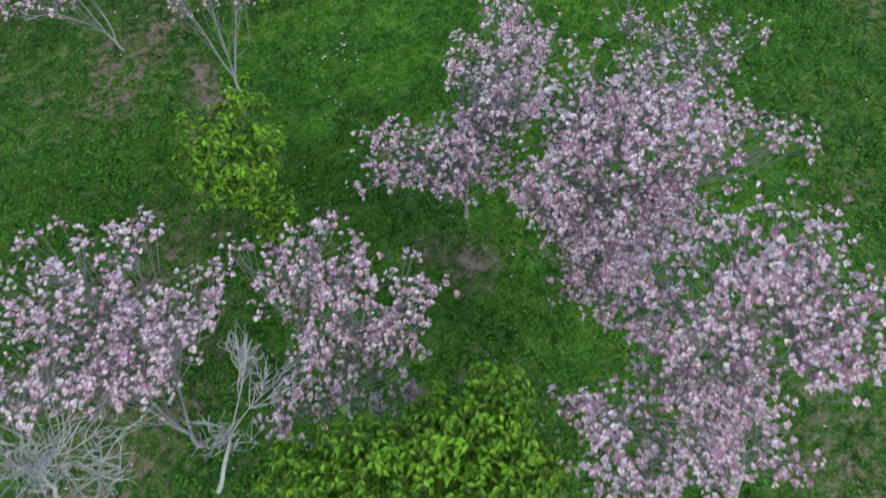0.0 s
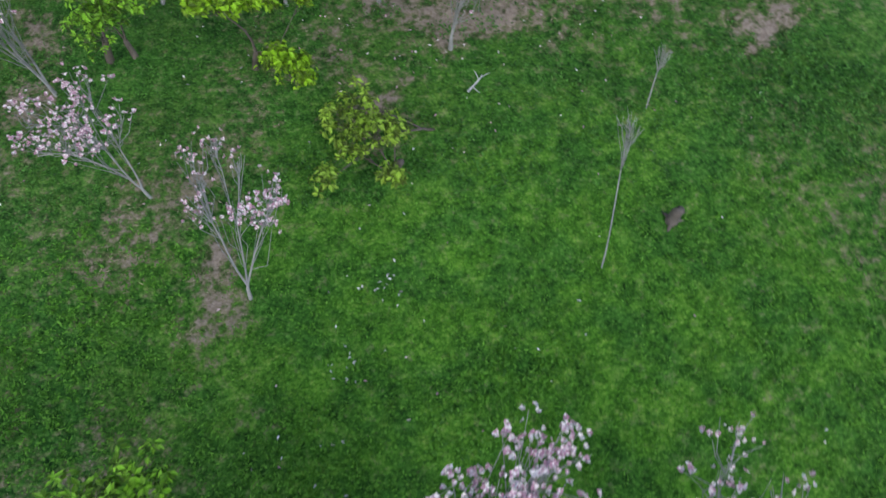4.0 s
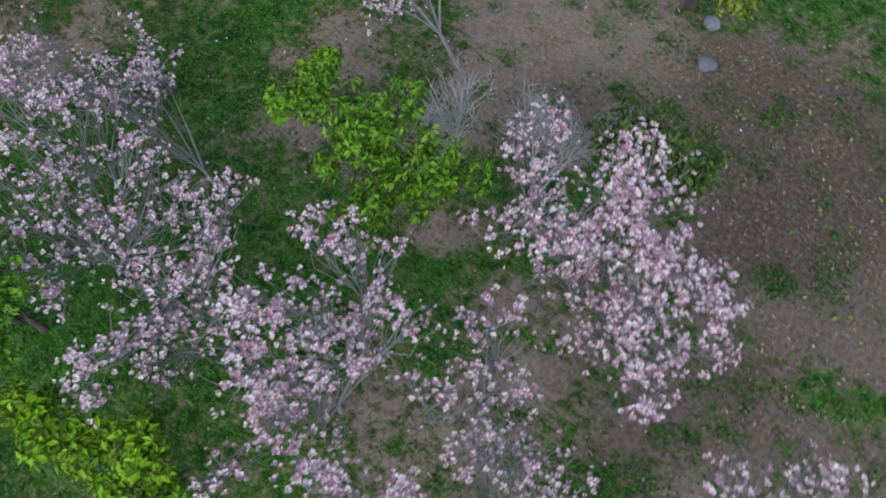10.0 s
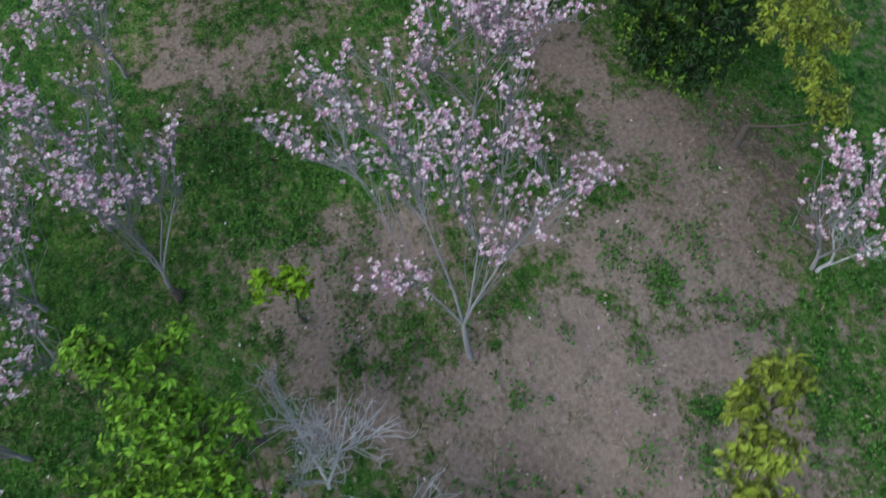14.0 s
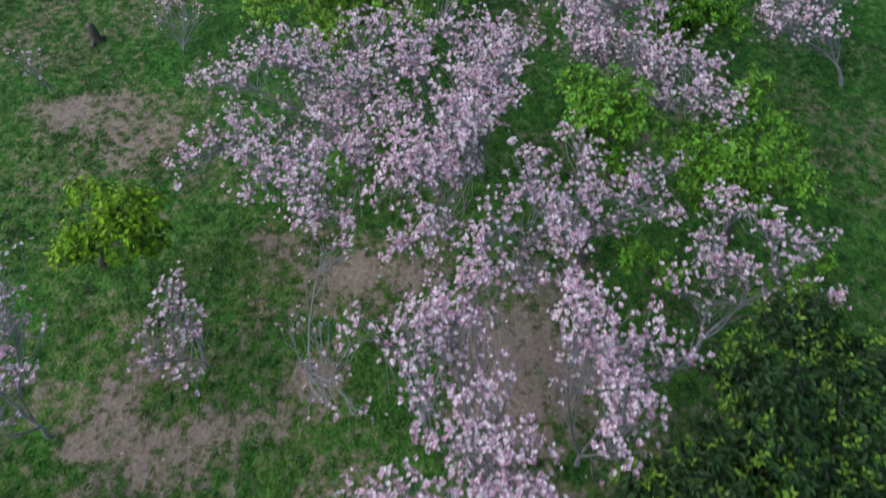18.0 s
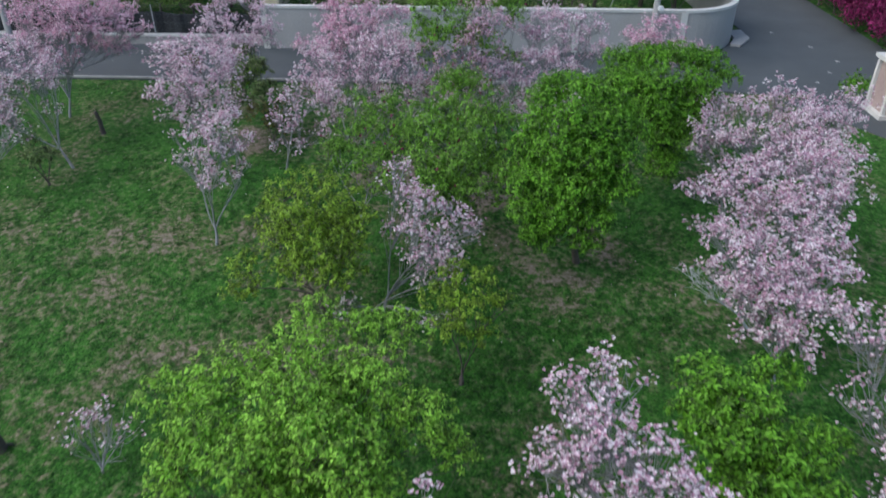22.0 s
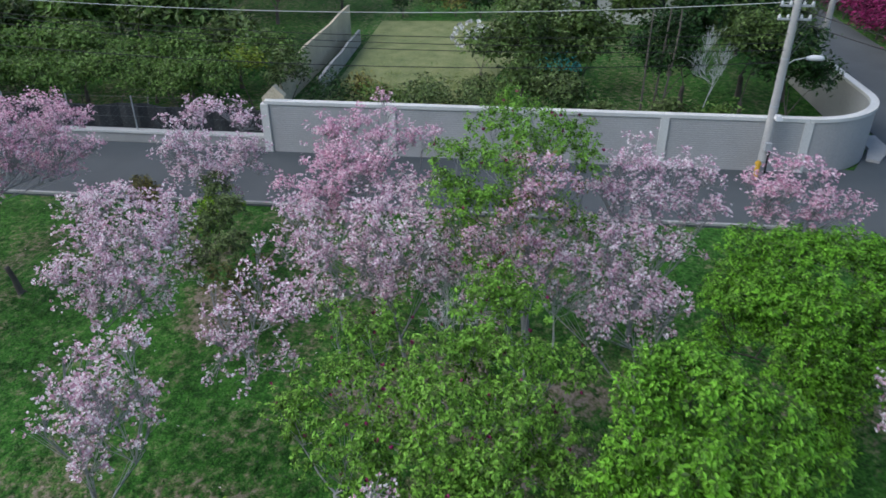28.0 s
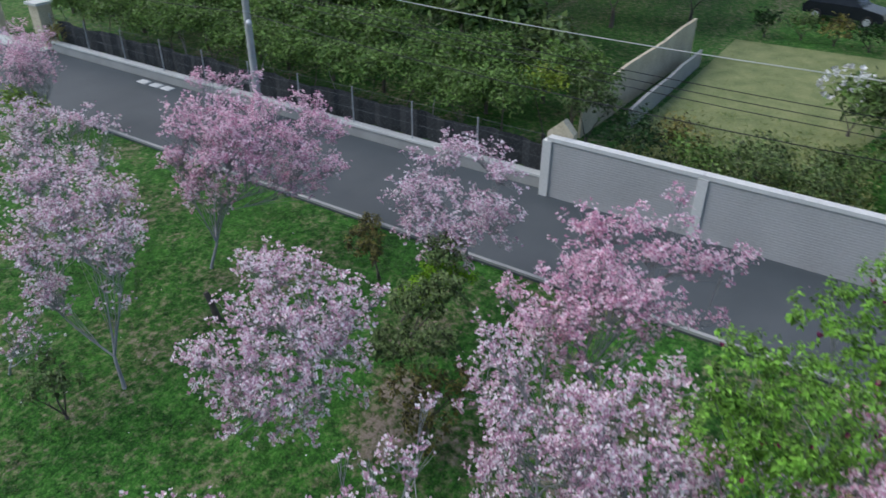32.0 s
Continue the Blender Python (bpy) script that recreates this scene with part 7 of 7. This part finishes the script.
def parked_car(x, y, turn):
    """A dark estate car: body, cabin of glass, four wheels."""
    at = (0.0, 0.0, 0.0)
    ob = thing("parked_car", (x, y, 0), "dark estate car parked beside the house", "car")
    ob.rotation_euler = (0, 0, turn)
    prof = [(-2.1, 0.35), (-2.15, 0.75), (-1.9, 0.95), (1.0, 0.98), (2.0, 0.82), (2.15, 0.55), (2.1, 0.35)]
    v = [(px, s, pz) for s in (-0.85, 0.85) for px, pz in prof]
    g = Geo().add(v, [(i, i + 1, i + 8, i + 7) for i in range(6)] + [(6, 0, 7, 13), (0, 6, 5, 1), (1, 5, 4, 2), (2, 4, 3, 2), (7, 8, 12, 13), (8, 9, 11, 12), (9, 10, 11, 9)])
    part("body", g, CAR_PAINT, ob, at)
    cab = [(-1.95, 0.96), (-1.6, 1.42), (0.2, 1.45), (0.95, 0.99)]
    v = [(px, s * (0.80 if pz < 1 else 0.66), pz) for s in (-1, 1) for px, pz in cab]
    part("cabin_glass", Geo().add(v, [(0, 1, 5, 4), (1, 2, 6, 5), (2, 3, 7, 6), (0, 3, 2, 1), (4, 5, 6, 7)]), GLASS_DARK, ob, at, "tinted car windows")
    part("roof", Geo().box((-1.58, -0.64, 1.455), (0.18, 0.64, 1.49)), CAR_PAINT, ob, at)
    for s in (-0.66, 0.66):
        part("roof_rail", Geo().box((-1.5, s - 0.02, 1.492), (0.1, s + 0.02, 1.54)), STEEL, ob, at, "silver roof rail")
    for wx in (-1.35, 1.35):
        for s in (-0.82, 0.82):
            w = part("wheel", Geo().tube([(wx, s - 0.1, 0.32), (wx, s + 0.1, 0.32)], [0.32, 0.32], 14), BLACK_RUBBER, ob, at)
            part("rim", Geo().tube([(wx, s - 0.11, 0.32), (wx, s + 0.11, 0.32)], [0.2, 0.2], 12), STEEL, w, at)


parked_car(-75.0, 17.3, radians(80))
for x, y, tone in ((-69.3, 14.3, "dark"), (-69.8, 16.0, "mid"), (-69.6, 17.6, "red"), (-69.4, 19.2, "dark"), (-69.8, 20.8, "hedge")):
    garden_plant("garden_shrub", x, y, 1.2, 0.9, tone, "low shrub at the far edge of the lawn", 0.9, 0.15, 6, 0.3)
for x, y, h, r in ((-79, 12, 6, 3), (-80, 20, 6, 3.2), (-79, 33, 7, 3.5), (-66, 31.0, 5, 2.4), (-63, 27.8, 3.5, 1.4), (-65, 23.0, 3.6, 1.6), (-62, 33, 4, 1.6)):
    garden_plant("garden_tree", x, y, h, r, "pine", "dark tree at the far end of the garden", 0.7, 0.24, 11, 0.3, "tree")

# magenta hedge beside the side road, gardens behind it
for x in np.arange(-78, -44.5, 1.7):
    garden_plant("bougainvillea", x, 41.5 + rng.uniform(-0.2, 0.2), 1.9 + rng.uniform(-0.2, 0.3), 1.3, "magenta" if x < -46.5 else "dark", "bougainvillea bush covered with magenta bracts" if x < -46.5 else "dark green bush beside the road", 1.3, 0.12, 10, 0.12)
for x in np.arange(-78, -40, 2.6):
    garden_plant("hedge_shrub", x, 44.4 + rng.uniform(-0.4, 0.4), 2.0 + rng.uniform(-0.3, 0.5), 1.6, "dark", "dark green hedge shrub behind the bougainvillea", 0.9, 0.17, 8, 0.3)
slab("lawn_far", [(-80, 47.5), (-40, 47.5), (-40, 62), (-80, 62)], -0.08, -0.02, LAWN, "lawn behind the roadside hedge", "lawn")
for x, y in ((-55, 50), (-62, 49.5), (-70, 54), (-75, 50), (-48, 52)):
    garden_plant("garden_tree", x, y, 3.2, 1.9, "pine", "dark tree on the far lawn", 0.7, 0.22, 9, 0.3, "tree")
garden_plant("garden_shrub", -41.2, 37.0, 0.7, 0.55, "green", "spiky green plant at the gate pillar's foot", 1.2, 0.14, 6, 0.3)

# gate at the far end of the fence
for y in (-14.0, -18.5):
    at = (-47.4, y, 0.0)
    p = thing("lane_gate_pillar", at, "beige plaster gate pillar beside the lane", "pillar", "gate pillars at the lane", "structure")
    part("shaft", Geo().box((-47.75, y - 0.35, -0.05), (-47.05, y + 0.35, 2.0)), PLASTER, p, at)
    part("cap", Geo().box((-47.85, y - 0.45, 2.003), (-46.95, y + 0.45, 2.12)), CONCRETE_PALE, p, at)
slab("gate_step", [(-47.3, -18.6), (-46.2, -18.2), (-46.3, -13.4), (-47.3, -13.4)], -0.03, 0.06, CONCRETE_PALE, "pale concrete strip before the gate", "pavement")
garden_plant("garden_shrub", -47.3, -12.7, 1.3, 0.6, "red", "reddish potted shrub at the fence end", 1.2, 0.12, 6, 0.3)
